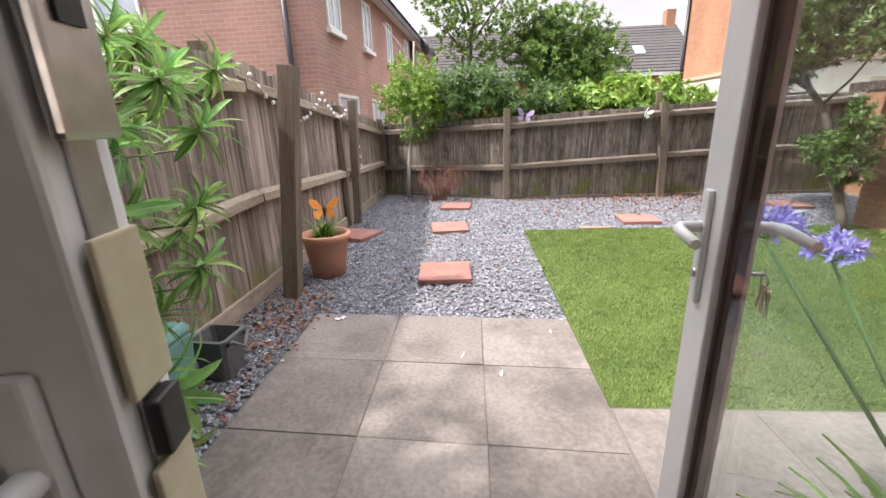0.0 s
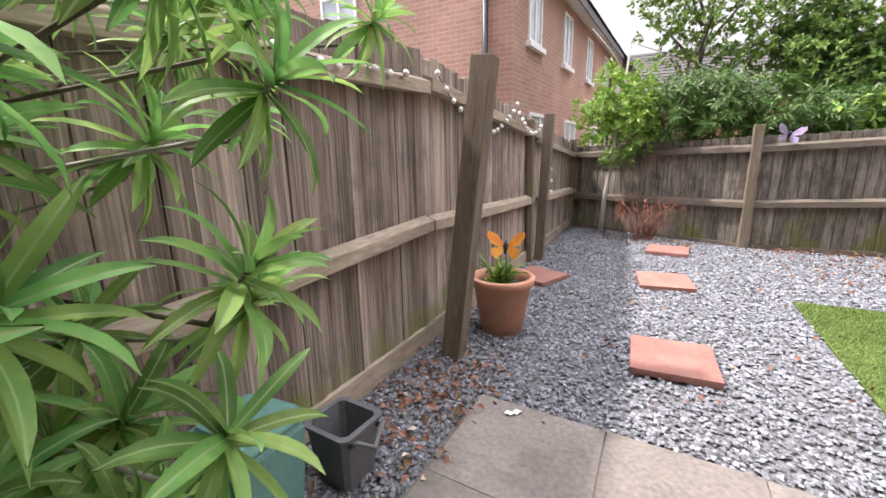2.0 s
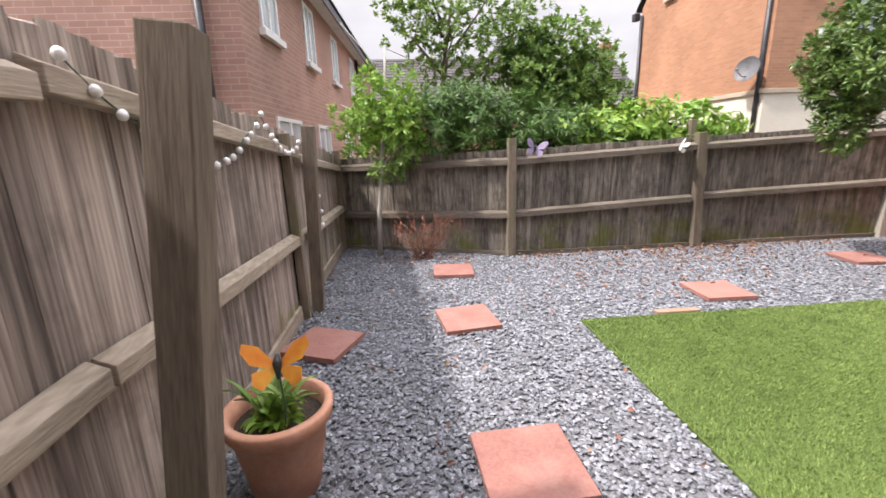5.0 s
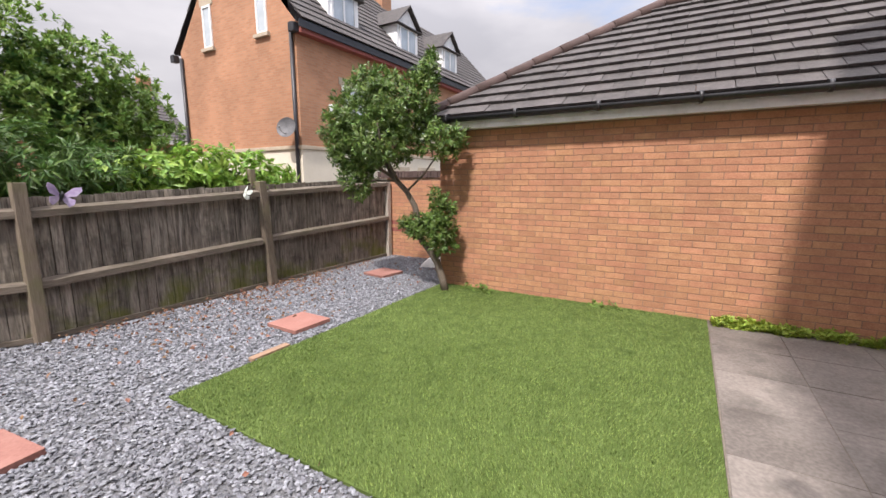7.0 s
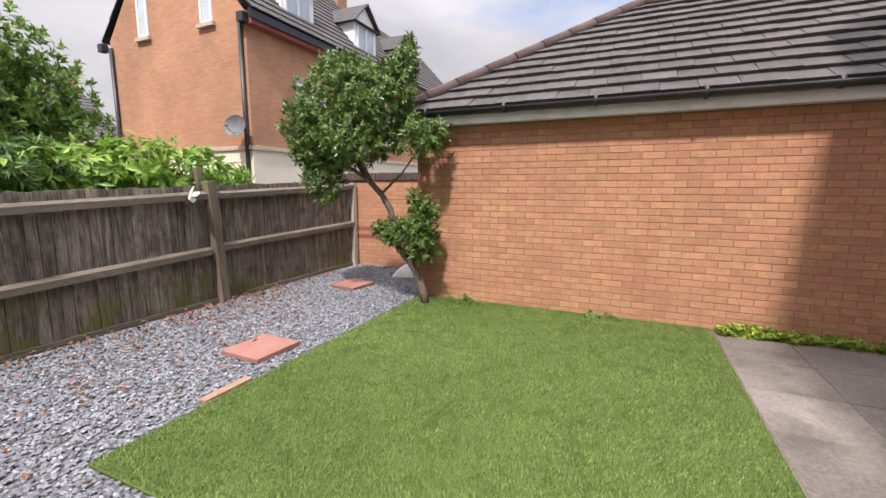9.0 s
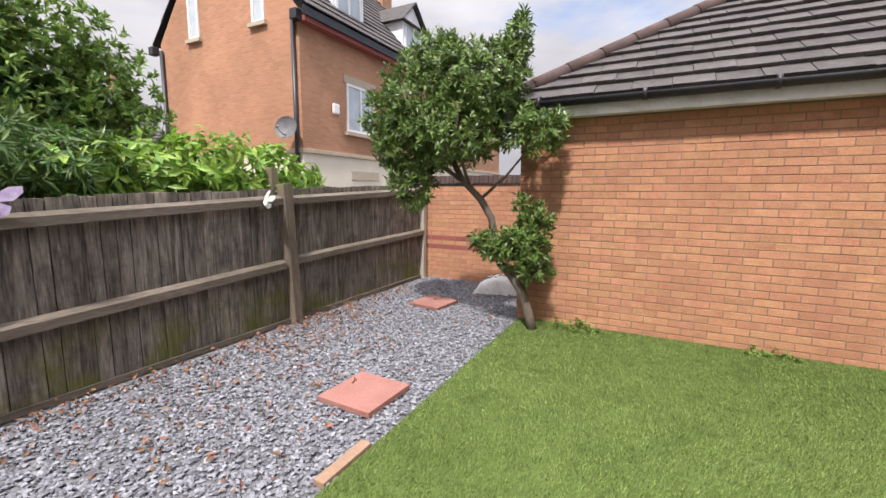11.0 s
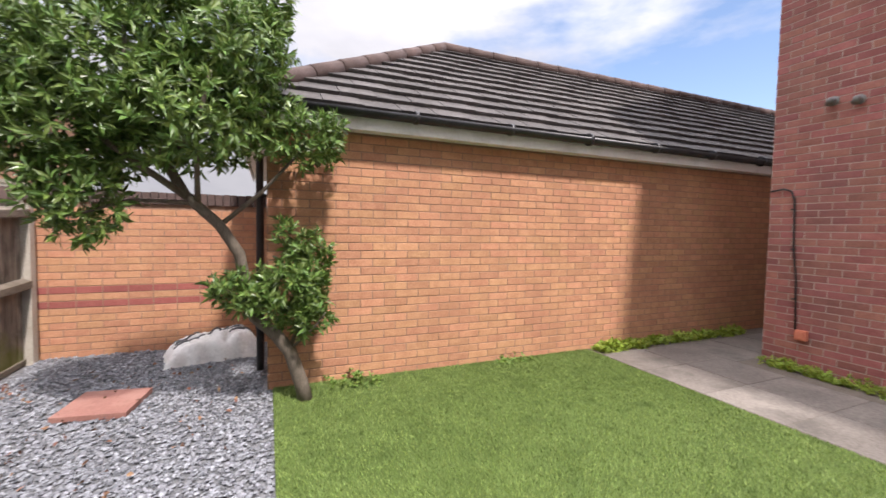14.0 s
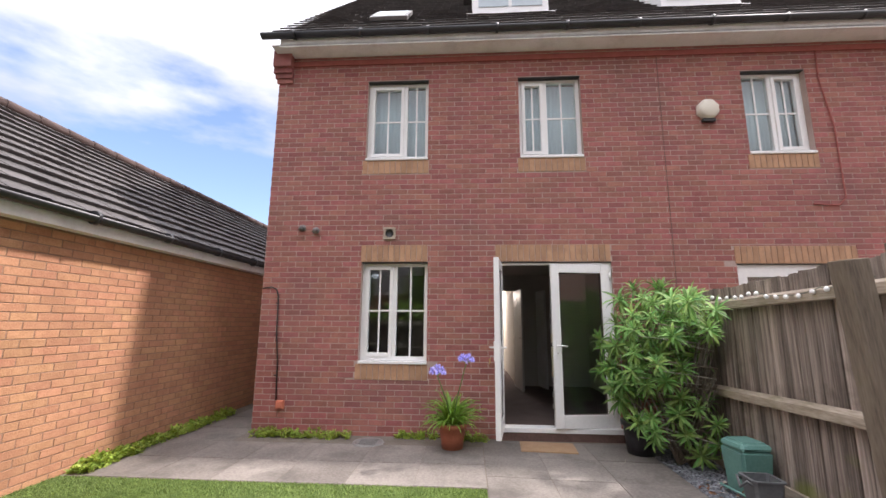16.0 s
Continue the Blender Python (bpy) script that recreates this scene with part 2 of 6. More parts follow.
M["terrace"] = mat("terracotta_slab", (0.25, 0.112, 0.09), (0.35, 0.168, 0.135), 0.9, 60, 4, 0.12, per_piece=0.1, stain=(0.36, 0.21, 0.17), stain_scale=4, stain_amount=0.5)
M["gravel"] = mat("slate_gravel", (0.105, 0.109, 0.126), (0.31, 0.32, 0.345), 0.75, 30, 9, 0.15, per_piece=0.45, hue=0.02)
M["gravelbed"] = mat("gravel_bed", (0.06, 0.06, 0.065), (0.24, 0.245, 0.255), 0.95, 90, 30, 0.9)
M["turf"] = mat("artificial_turf", (0.06, 0.095, 0.02), (0.125, 0.18, 0.048), 0.85, 260, 3.0, 0.5, per_piece=0.0, spec=0.2, stain=(0.05, 0.085, 0.018), stain_scale=3.5, stain_amount=0.6)
M["blade"] = mat("turf_blade", (0.095, 0.152, 0.03), (0.275, 0.365, 0.112), 0.6, 60, 2.0, 0.0, per_piece=0.5, translucent=0.25, hue=0.012, spec=0.3, stain=(0.06, 0.105, 0.022), stain_scale=6.0, stain_amount=0.75)
M["earth"] = mat("earth", (0.07, 0.06, 0.045), (0.13, 0.11, 0.08), 0.95, 20, 2, 0.5)
M["brick_red"] = mat("red_brick", (0.25, 0.092, 0.077), (0.38, 0.155, 0.13), 0.9, 70, 9, 0.35, per_piece=0.2, hue=0.012, stain=(0.17, 0.085, 0.08), stain_scale=1.0, stain_amount=0.5, world_space=True)
M["mortar_red"] = mat("pink_mortar", (0.38, 0.28, 0.245), (0.52, 0.41, 0.365), 0.95, 90, 4, 0.4)
M["brick_buff"] = mat("orange_brick", (0.40, 0.19, 0.105), (0.54, 0.285, 0.16), 0.9, 70, 9, 0.5, per_piece=0.11, hue=0.007, stain=(0.36, 0.165, 0.10), stain_scale=1.3, stain_amount=0.5, world_space=True)
M["mortar_buff"] = mat("brown_mortar", (0.24, 0.14, 0.095), (0.33, 0.21, 0.145), 0.95, 90, 4, 0.4)
M["soldier"] = mat("buff_soldier_brick", (0.36, 0.20, 0.115), (0.50, 0.31, 0.19), 0.9, 70, 9, 0.3, per_piece=0.15, stain=(0.24, 0.13, 0.09), stain_scale=4, stain_amount=0.5)
M["brick_step"] = mat("dark_step_brick", (0.10, 0.058, 0.048), (0.17, 0.10, 0.082), 0.9, 70, 9, 0.4)
M["brick_band"] = mat("dark_red_band_brick", (0.26, 0.07, 0.06), (0.34, 0.11, 0.09), 0.9, 70, 9, 0.3, per_piece=0.12)
M["pvc"] = mat("white_upvc", (0.80, 0.80, 0.79), (0.87, 0.87, 0.86), 0.35, 30, 3, 0.02)
M["fascia"] = mat("white_fascia", (0.82, 0.82, 0.81), (0.90, 0.90, 0.89), 0.5, 30, 2.5, 0.03, stain=(0.5, 0.48, 0.45), stain_scale=3, stain_amount=0.4)
M["gutter"] = mat("black_gutter", (0.018, 0.018, 0.02), (0.04, 0.04, 0.045), 0.4, 40, 4, 0.05)
M["tile"] = mat("dark_roof_tile", (0.052, 0.046, 0.045), (0.10, 0.09, 0.087), 0.85, 60, 5, 0.3, per_piece=0.18, stain=(0.17, 0.16, 0.145), stain_scale=11, stain_amount=0.3)
M["ridge"] = mat("brown_ridge_tile", (0.07, 0.045, 0.04), (0.115, 0.075, 0.066), 0.85, 60, 5, 0.3, per_piece=0.15)
M["glass"] = glass("window_glass")
# pale sheet for curtains and roof panes; its blue-grey includes the sky's reflection
M["curtain"] = mat("sky_toned_sheet", (0.50, 0.58, 0.63), (0.60, 0.68, 0.72), 0.9, 40, 6, 0.05)
M["dark_room"] = mat("dim_room_wall", (0.16, 0.155, 0.15), (0.2, 0.195, 0.19), 0.9, 10, 2, 0.05)
M["room_wall"] = mat("magnolia_wall", (0.55, 0.52, 0.48), (0.62, 0.59, 0.55), 0.9, 40, 2, 0.05)
M["carpet"] = mat("brown_carpet", (0.10, 0.07, 0.065), (0.16, 0.115, 0.105), 0.98, 200, 4, 0.6)
M["render_cream"] = mat("cream_render", (0.66, 0.60, 0.48), (0.76, 0.70, 0.58), 0.9, 40, 1.5, 0.1)
M["far_brick_red"] = brick_paint("far_red_brick", (0.46, 0.27, 0.21), (0.385, 0.215, 0.17), (0.50, 0.38, 0.32))
M["far_brick_buff"] = brick_paint("far_orange_brick", (0.50, 0.255, 0.145), (0.42, 0.205, 0.115), (0.40, 0.26, 0.17), 0.0636, 0.19)


# ---- mesh helpers ----
def mesh_of(bm, name, material):
    me = bpy.data.meshes.new(name)
    bm.to_mesh(me)
    bm.free()
    for mm in material if isinstance(material, (list, tuple)) else [material]:
        me.materials.append(mm)
    return me


def part(name, bm, material, parent=None, label="", smooth=False):
    me = mesh_of(bm, name, material)
    if smooth:
        me.shade_smooth()
    ob = new(name, me)
    if parent:
        ob.parent = parent
    if label:
        ob["label"] = label
    return ob


def empty(name, m=None, label="", category="", group="", kind=""):
    ob = new(name)
    ob.empty_display_size = 0.1
    if m is not None:
        ob.matrix_world = m
    return tagged(ob, label, category, group, kind)


def add_box(bm, lo, hi, bevel=0.0, m=None):
    lo, hi = Vector(lo), Vector(hi)
    c, s = (lo + hi) / 2, hi - lo
    r = bmesh.ops.create_cube(bm, size=1.0)
    vs = r["verts"]
    for v in vs:
        v.co = Vector((v.co.x * s.x, v.co.y * s.y, v.co.z * s.z)) + c
    if bevel:
        es = list({e for v in vs for e in v.link_edges})
        r2 = bmesh.ops.bevel(bm, geom=es, offset=bevel, segments=2, affect="EDGES", profile=0.6)
        vs = list({v for f in r2["faces"] for v in f.verts} | {v for v in vs if v.is_valid})
    if m is not None:
        bmesh.ops.transform(bm, matrix=m, verts=vs)
    return vs


def box_part(name, lo, hi, material, parent=None, label="", bevel=0.0, m=None):
    bm = bmesh.new()
    add_box(bm, lo, hi, bevel, m)
    return part(name, bm, material, parent, label)


def tube(bm, pts, radii, sides=8, caps=True):
    """A round tube along points, with a radius at each."""
    rings = []
    for i, p in enumerate(pts):
        p = Vector(p)
        d = (Vector(pts[min(i + 1, len(pts) - 1)]) - Vector(pts[max(i - 1, 0)])).normalized()
        a = d.orthogonal().normalized() if i == 0 else (rings[-1][1] - d * rings[-1][1].dot(d)).normalized()
        b = d.cross(a)
        r = radii[i] if isinstance(radii, (list, tuple)) else radii
        rings.append(([bm.verts.new(p + (a * math.cos(2 * math.pi * k / sides) + b * math.sin(2 * math.pi * k / sides)) * r)
                       for k in range(sides)], a))
    for (r0, _), (r1, _) in zip(rings, rings[1:]):
        for k in range(sides):
            f = bm.faces.new((r0[k], r0[(k + 1) % sides], r1[(k + 1) % sides], r1[k]))
            f.smooth = True
    if caps:
        bm.faces.new(list(reversed(rings[0][0])))
        bm.faces.new(rings[-1][0])
    return rings


def lathe(bm, profile, sides=28, centre=(0, 0, 0)):
    """A turned shape from (radius, height) pairs."""
    cx, cy, cz = centre
    rings = [[bm.verts.new((cx + r * math.cos(2 * math.pi * k / sides), cy + r * math.sin(2 * math.pi * k / sides), cz + z))
              for k in range(sides)] for r, z in profile]
    for a, b in zip(rings, rings[1:]):
        for k in range(sides):
            f = bm.faces.new((a[k], a[(k + 1) % sides], b[(k + 1) % sides], b[k]))
            f.smooth = True
    return rings


def fast_mesh(name, verts, faces, material):
    """A mesh from numpy arrays: all faces have the same number of corners."""
    me = bpy.data.meshes.new(name)
    verts, faces = np.asarray(verts, dtype=np.float32), np.asarray(faces, dtype=np.int32)
    nf, k = faces.shape
    me.vertices.add(len(verts))
    me.vertices.foreach_set("co", verts.ravel())
    me.loops.add(nf * k)
    me.loops.foreach_set("vertex_index", faces.ravel())
    me.polygons.add(nf)
    me.polygons.foreach_set("loop_start", np.arange(0, nf * k, k, dtype=np.int32))
    me.update(calc_edges=True)
    me.validate()
    me.shade_flat()
    for mm in material if isinstance(material, (list, tuple)) else [material]:
        me.materials.append(mm)
    return me


def wall_core(name, axis, at, depth, u0, u1, z0, z1, holes, material, parent=None):
    """A wall with thickness and openings cut through. axis 'x': runs along x with its outer face at y = at; 'y': along y, face at x = at.
    depth: signed thickness away from the outer face. holes: (u0, u1, z0, z1)."""
    bm = bmesh.new()
    us = sorted({u0, u1, *[h[0] for h in holes], *[h[1] for h in holes]})
    zs = sorted({z0, z1, *[h[2] for h in holes], *[h[3] for h in holes]})
    us, zs = [u for u in us if u0 <= u <= u1], [z for z in zs if z0 <= z <= z1]
    solid = lambda i, j: not any(h[0] < (us[i] + us[i + 1]) / 2 < h[1] and h[2] < (zs[j] + zs[j + 1]) / 2 < h[3] for h in holes)
    cache = {}

    def v(i, j, k):
        key = (i, j, k)
        if key not in cache:
            w = at + (depth if k else 0)
            cache[key] = bm.verts.new((us[i], w, zs[j]) if axis == "x" else (w, us[i], zs[j]))
        return cache[key]

    nu, nz = len(us) - 1, len(zs) - 1
    for i in range(nu):
        for j in range(nz):
            if not solid(i, j):
                continue
            for k in (0, 1):
                bm.faces.new([v(i, j, k), v(i + 1, j, k), v(i + 1, j + 1, k), v(i, j + 1, k)])
            for di, dj, a, b in ((-1, 0, (i, j), (i, j + 1)), (1, 0, (i + 1, j), (i + 1, j + 1)), (0, -1, (i, j), (i + 1, j)), (0, 1, (i, j + 1), (i + 1, j + 1))):
                ii, jj = i + di, j + dj
                if not (0 <= ii < nu and 0 <= jj < nz) or not solid(ii, jj):
                    bm.faces.new([v(*a, 0), v(*b, 0), v(*b, 1), v(*a, 1)])
    bmesh.ops.recalc_face_normals(bm, faces=bm.faces)
    return part(name, bm, material, parent)


# ---- ground ----
G_X0, G_X1, G_Y0, G_Y1 = 0.975, 4.78, 1.76, 5.08          # the lawn
P_Y = 2.645                                              # far edge of the patio
FENCE_X, FAR_Y, END_X = -1.38, 7.2, 6.36
bm = bmesh.new()
bmesh.ops.create_grid(bm, x_segments=40, y_segments=40, size=900)
ground = tagged(part("ground", bm, M["earth"]), "bare brown earth around the garden and houses", "ground", kind="structure")
ground.location = (0, 0, -0.06)


def slab_sheet(name, x0, x1, y0, y1, z, material, label, kind="structure", category=""):
    bm = bmesh.new()
    add_box(bm, (x0, y0, -0.06), (x1, y1, z))
    return tagged(part(name, bm, material), label, category or name, kind=kind)


gravel_bed = slab_sheet("gravel_bed", FENCE_X - 0.05, END_X + 0.02, 0.23, 8.15, -0.012, M["gravelbed"], "dark bed under the slate gravel", category="ground")
paving = slab_sheet("pavement", -0.80, 4.78, -9.0, G_Y0 - 0.002, 0.007, M["joint"], "dirt joints under the concrete paving", category="pavement")
paving_far = slab_sheet("pavement", -0.80, G_X0 - 0.004, G_Y0 - 0.002, P_Y, 0.007, M["joint"], "dirt joints under the patio paving", category="pavement")
lawn = slab_sheet("lawn", G_X0, G_X1, G_Y0, G_Y1, 0.006, M["turf"], "green artificial turf lawn with a cut edge", category="lawn")


# ---- fences ----
def feather_board(name, w, h, rng, material):
    bm = bmesh.new()
    # a thick front face, and a thin edge that runs on behind the next board
    add_box(bm, (-0.0465, -0.009, 0), (0.0425, 0.009, h), 0.002)
    add_box(bm, (0.0428, 0.011, 0), (w / 2, 0.019, h * 0.995), 0.001)
    for v in bm.verts:
        if v.co.z > h * 0.9:
            v.co.z += rng.uniform(-0.006, 0.006)
    return mesh_of(bm, name, material)


def fence_run(name, label, p0, p1, h0, h1, face, rails, posts, board_h_jitter, seed, gravel_h=0.16, wood="fence"):
    """A close-board fence from p0 to p1 (x, y), with boards, rails on the garden side, a gravel board and posts."""
    rng = random.Random(seed)
    p0, p1 = Vector((*p0, 0)), Vector((*p1, 0))
    d = p1 - p0
    length = d.length
    ang = math.atan2(d.y, d.x)
    root = empty(name, Matrix.Translation(p0) @ Matrix.Rotation(ang, 4, "Z"), label, "fence")
    side = face
    n = int(length / 0.094)
    boards = [feather_board("board", 0.119, 1.0, rng, M[wood]) for _ in range(5)]
    for i in range(n):
        s = (i + 0.5) / n
        h = (h0 + (h1 - h0) * s) - gravel_h + rng.uniform(-1, 1) * board_h_jitter
        b = new("board", boards[i % 5])
        b.parent = root
        b.matrix_basis = Matrix.Translation((s * length + rng.uniform(-0.0015, 0.0015), rng.uniform(-0.004, 0.004) - side * 0.004, gravel_h - 0.02)) @ Matrix.Rotation(rng.uniform(-0.004, 0.004), 4, "Y") @ Matrix.Rotation(rng.uniform(0.01, 0.07) * side, 4, "Z") @ Matrix.Diagonal((length / n / 0.094, 1, h, 1))
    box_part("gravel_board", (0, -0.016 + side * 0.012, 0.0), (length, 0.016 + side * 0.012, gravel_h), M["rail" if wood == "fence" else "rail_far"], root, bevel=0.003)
    for s0, s1, z0, z1 in rails:
        bm = bmesh.new()
        vs = add_box(bm, (s0, side * 0.05 - 0.034, -0.04), (s1, side * 0.05 + 0.034, 0.04), 0.006)
        for v in bm.verts:
            t = (v.co.x - s0) / (s1 - s0)
            v.co.z += z0 + (z1 - z0) * t
            if v.co.z > z0 + (z1 - z0) * t:
                v.co.z += 0.016 * (1 if v.co.y * side < 0.05 else -0.6)
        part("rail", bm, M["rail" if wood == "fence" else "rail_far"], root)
    for s, hgt, off, lean_x, lean_y, w, m in posts:
        bm = bmesh.new()
        add_box(bm, (-w / 2, -w / 2, -0.05), (w / 2, w / 2, hgt), 0.006)
        p = part("post", bm, m, root)
        p.matrix_basis = Matrix.Translation((s, side * off, 0)) @ pose(0, 0, 0, lean_x, lean_y, rng.uniform(-2, 2))
    return root


# left fence: along +y, the garden lies at +x, which is -local y
fence_left = fence_run("fence", "weathered grey-brown close-board wooden fence with leaning post", (FENCE_X - 0.01, 0.25), (FENCE_X + 0.02, 3.2), 1.70, 1.83, -1,
                       [(0, 2.93, 1.53, 1.605), (0, 2.93, 0.70, 0.805)], [(2.70, 1.87, -0.075, 0, 0, 0.09, M["post"]), (2.86, 1.74, 0.24, 6.0, 2.0, 0.12, M["post"])], 0.012, 3, gravel_h=0.13)
fence_left_b = fence_run("fence", "weathered brown close-board fence sloping down to the corner", (FENCE_X + 0.02, 3.14), (FENCE_X + 0.0, 8.1), 1.82, 1.36, -1,
                         [(0.06, 2.55, 1.63, 1.40), (0.06, 2.55, 0.80, 0.70), (2.6, 4.85, 1.36, 1.16), (2.6, 4.85, 0.68, 0.60)],
                         [(2.52, 1.62, 0.12, 3.0, -3.0, 0.10, M["post"]), (2.35, 1.56, 0.05, 0, -3.0, 0.07, M["post"]), (4.85, 1.40, 0.03, 0, 0, 0.09, M["post"])], 0.012, 4, gravel_h=0.13)
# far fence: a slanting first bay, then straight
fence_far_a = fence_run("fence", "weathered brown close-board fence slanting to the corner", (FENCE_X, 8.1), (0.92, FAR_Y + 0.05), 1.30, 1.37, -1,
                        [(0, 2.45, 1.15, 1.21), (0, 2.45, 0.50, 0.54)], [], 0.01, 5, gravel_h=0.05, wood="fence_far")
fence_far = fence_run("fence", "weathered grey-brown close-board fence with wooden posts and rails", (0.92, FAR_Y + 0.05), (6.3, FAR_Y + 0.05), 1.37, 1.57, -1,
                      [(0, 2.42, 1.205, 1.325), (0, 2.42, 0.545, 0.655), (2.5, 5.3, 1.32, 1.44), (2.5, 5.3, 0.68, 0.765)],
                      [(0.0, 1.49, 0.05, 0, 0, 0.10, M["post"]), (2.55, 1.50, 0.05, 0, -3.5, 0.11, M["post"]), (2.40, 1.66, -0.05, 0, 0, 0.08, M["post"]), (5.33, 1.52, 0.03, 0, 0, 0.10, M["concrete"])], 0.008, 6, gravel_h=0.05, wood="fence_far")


# ---- brick walls ----
def brick_mesh(length, height, depth, material):
    """One brick, its face towards -y, with a chamfer."""
    c = 0.002
    bm = bmesh.new()
    back = [bm.verts.new(v) for v in ((0, 0, 0), (length, 0, 0), (length, 0, height), (0, 0, height))]
    mid = [bm.verts.new((v.co.x, -depth + c, v.co.z)) for v in back]
    front = [bm.verts.new((c if v.co.x == 0 else v.co.x - c, -depth, c if v.co.z == 0 else v.co.z - c)) for v in back]
    for a, b in ((back, mid), (mid, front)):
        for k in range(4):
            bm.faces.new((a[k], a[(k + 1) % 4], b[(k + 1) % 4], b[k]))
    bm.faces.new(front)
    me = mesh_of(bm, "brick", material)
    me.shade_flat()
    return me


def lay_bricks(root, length, z0, z1, holes, material, pick, seed, course=0.0725, blen=0.2175, joint=0.009, depth=0.0035, name="brick"):
    """Stretcher bond over a wall in its own frame (x along, z up, face to -y). Bricks inside pick (u0, u1, z0, z1) are single parts."""
    rng = random.Random(seed)
    whole = brick_mesh(blen - joint, course - joint, depth, material)
    loose, count = [], 0
    rows = int((z1 - z0) / course + 0.001)
    for r in range(rows):
        z = z0 + r * course
        za, zb = z + joint, z + course
        u = -blen * (0.5 if r % 2 else 0.0)
        while u < length:
            spans = [(max(u + joint, 0), min(u + blen, length))]
            for h in holes:
                if min(h[3], zb) - max(h[2], za) > 0.045:
                    nxt = []
                    for a, b in spans:
                        if h[0] > a:
                            nxt.append((a, min(b, h[0])))
                        if h[1] < b:
                            nxt.append((max(a, h[1]), b))
                    spans = nxt
            for a, b in spans:
                if b - a < 0.015:
                    continue
                lo, hi = za, zb
                for h in holes:
                    if h[0] < b - 0.01 and h[1] > a + 0.01 and h[2] < zb and h[3] > za:
                        lo, hi = (h[3], hi) if h[2] < za else (lo, h[2])
                if hi - lo < 0.012:
                    continue
                if hi - lo < course - joint - 0.001:
                    loose.append((a, b, lo + 0.002, hi - 0.002, depth))
                elif b - a > blen - joint - 0.002 and pick and pick[0] < a < pick[1] and pick[2] < z < pick[3] and count < 300:
                    o = new(name, whole)
                    o.parent = root
                    o.location = (a, rng.uniform(-0.0015, 0.0015), za)
                    count += 1
                else:
                    loose.append((a, b, za, zb, depth + rng.uniform(-0.0015, 0.0015)))
            u += blen
    if loose:
        c = 0.002
        L = np.array(loose)
        a, b, za, zb, dp = L.T
        zero = np.zeros_like(a)
        corners = []
        for y, i in ((zero, 0), (-dp + c, 0), (-dp, c)):
            for uu, zz in ((a + i, za + i), (b - i, za + i), (b - i, zb - i), (a + i, zb - i)):
                corners.append(np.stack([uu, y, zz], 1))
        V = np.stack(corners, 1).reshape(-1, 3)
        base = (np.arange(len(L)) * 12)[:, None]
        F = []
        for o1, o2 in ((0, 4), (4, 8)):
            for k in range(4):
                F.append(np.concatenate([base + o1 + k, base + o1 + (k + 1) % 4, base + o2 + (k + 1) % 4, base + o2 + k], 1))
        F.append(np.concatenate([base + 8, base + 9, base + 10, base + 11], 1))
        ob = new("bricks", fast_mesh("bricks", V, np.stack(F, 1).reshape(-1, 4), material))
        ob.parent = root
        tagged(ob, kind="stuff")
    return whole


def brick_frame(origin, ang):
    return Matrix.Translation(origin) @ Matrix.Rotation(radians(ang), 4, "Z")


# our house: facade along x at y = HY, seen from +y
HY, HX0, HX1, EAVE, RIDGE = 0.22, -8.0, 3.83, 5.11, 10.2
openings = {"kitchen": (1.65, 2.52, 0.86, 2.15), "door": (-0.68, 0.765, 0.06, 2.15), "bed_a": (1.67, 2.53, 3.55, 4.74),
            "bed_b": (-0.415, 0.425, 3.55, 4.74), "next_bed": (-3.35, -2.53, 3.55, 4.74), "next_door": (-3.64, -2.20, 0.06, 2.12)}
wall_house = tagged(wall_core("wall_house", "x", HY, -0.30, HX0, HX1, -0.05, EAVE + 0.15, list(openings.values()), M["mortar_red"]),
                    "red brick rear wall of the terraced house", "wall", kind="structure")
wall_side = tagged(wall_core("wall_side", "y", HX1, -0.30, -9.0, HY - 0.302, -0.05, EAVE + 0.15, [], M["mortar_red"]),
                   "red brick side wall of the house", "wall", kind="structure")
wall_back = tagged(wall_core("wall_back", "x", -9.0, 0.3, HX0, HX1 - 0.302, -0.05, EAVE + 0.15, [], M["mortar_red"]), "brick front wall of the house", "wall", kind="structure")
house_ground = tagged(box_part("house_base", (HX0, -8.69, -0.055), (HX1 - 0.305, HY - 0.305, 0.08), M["carpet"]), "brown carpeted floor inside the house", "floor", kind="structure")

# garage: long wall towards the garden at x = GX, runs along y; hipped roof
GX, GY0, GY1, SOFFIT = 4.78, -9.0, 5.12, 2.17
wall_garage = tagged(wall_core("wall_garage", "y", GX + 0.006, 0.22, GY0, GY1, -0.05, 2.45, [], M["mortar_buff"]), "orange brick side wall of the garage", "wall", kind="structure")
wall_garage_end = tagged(wall_core("wall_garage_end", "x", GY1 - 0.008, -0.22, GX + 0.228, 9.6, -0.05, 2.45, [], M["mortar_buff"]), "orange brick end wall of the garage", "wall", kind="structure")
wall_end = tagged(wall_core("wall_garden_end", "y", END_X, 0.215, GY1 - 0.006, 7.55, -0.05, 1.56, [], M["mortar_buff"]), "orange brick garden wall with dark coping", "wall", kind="structure")


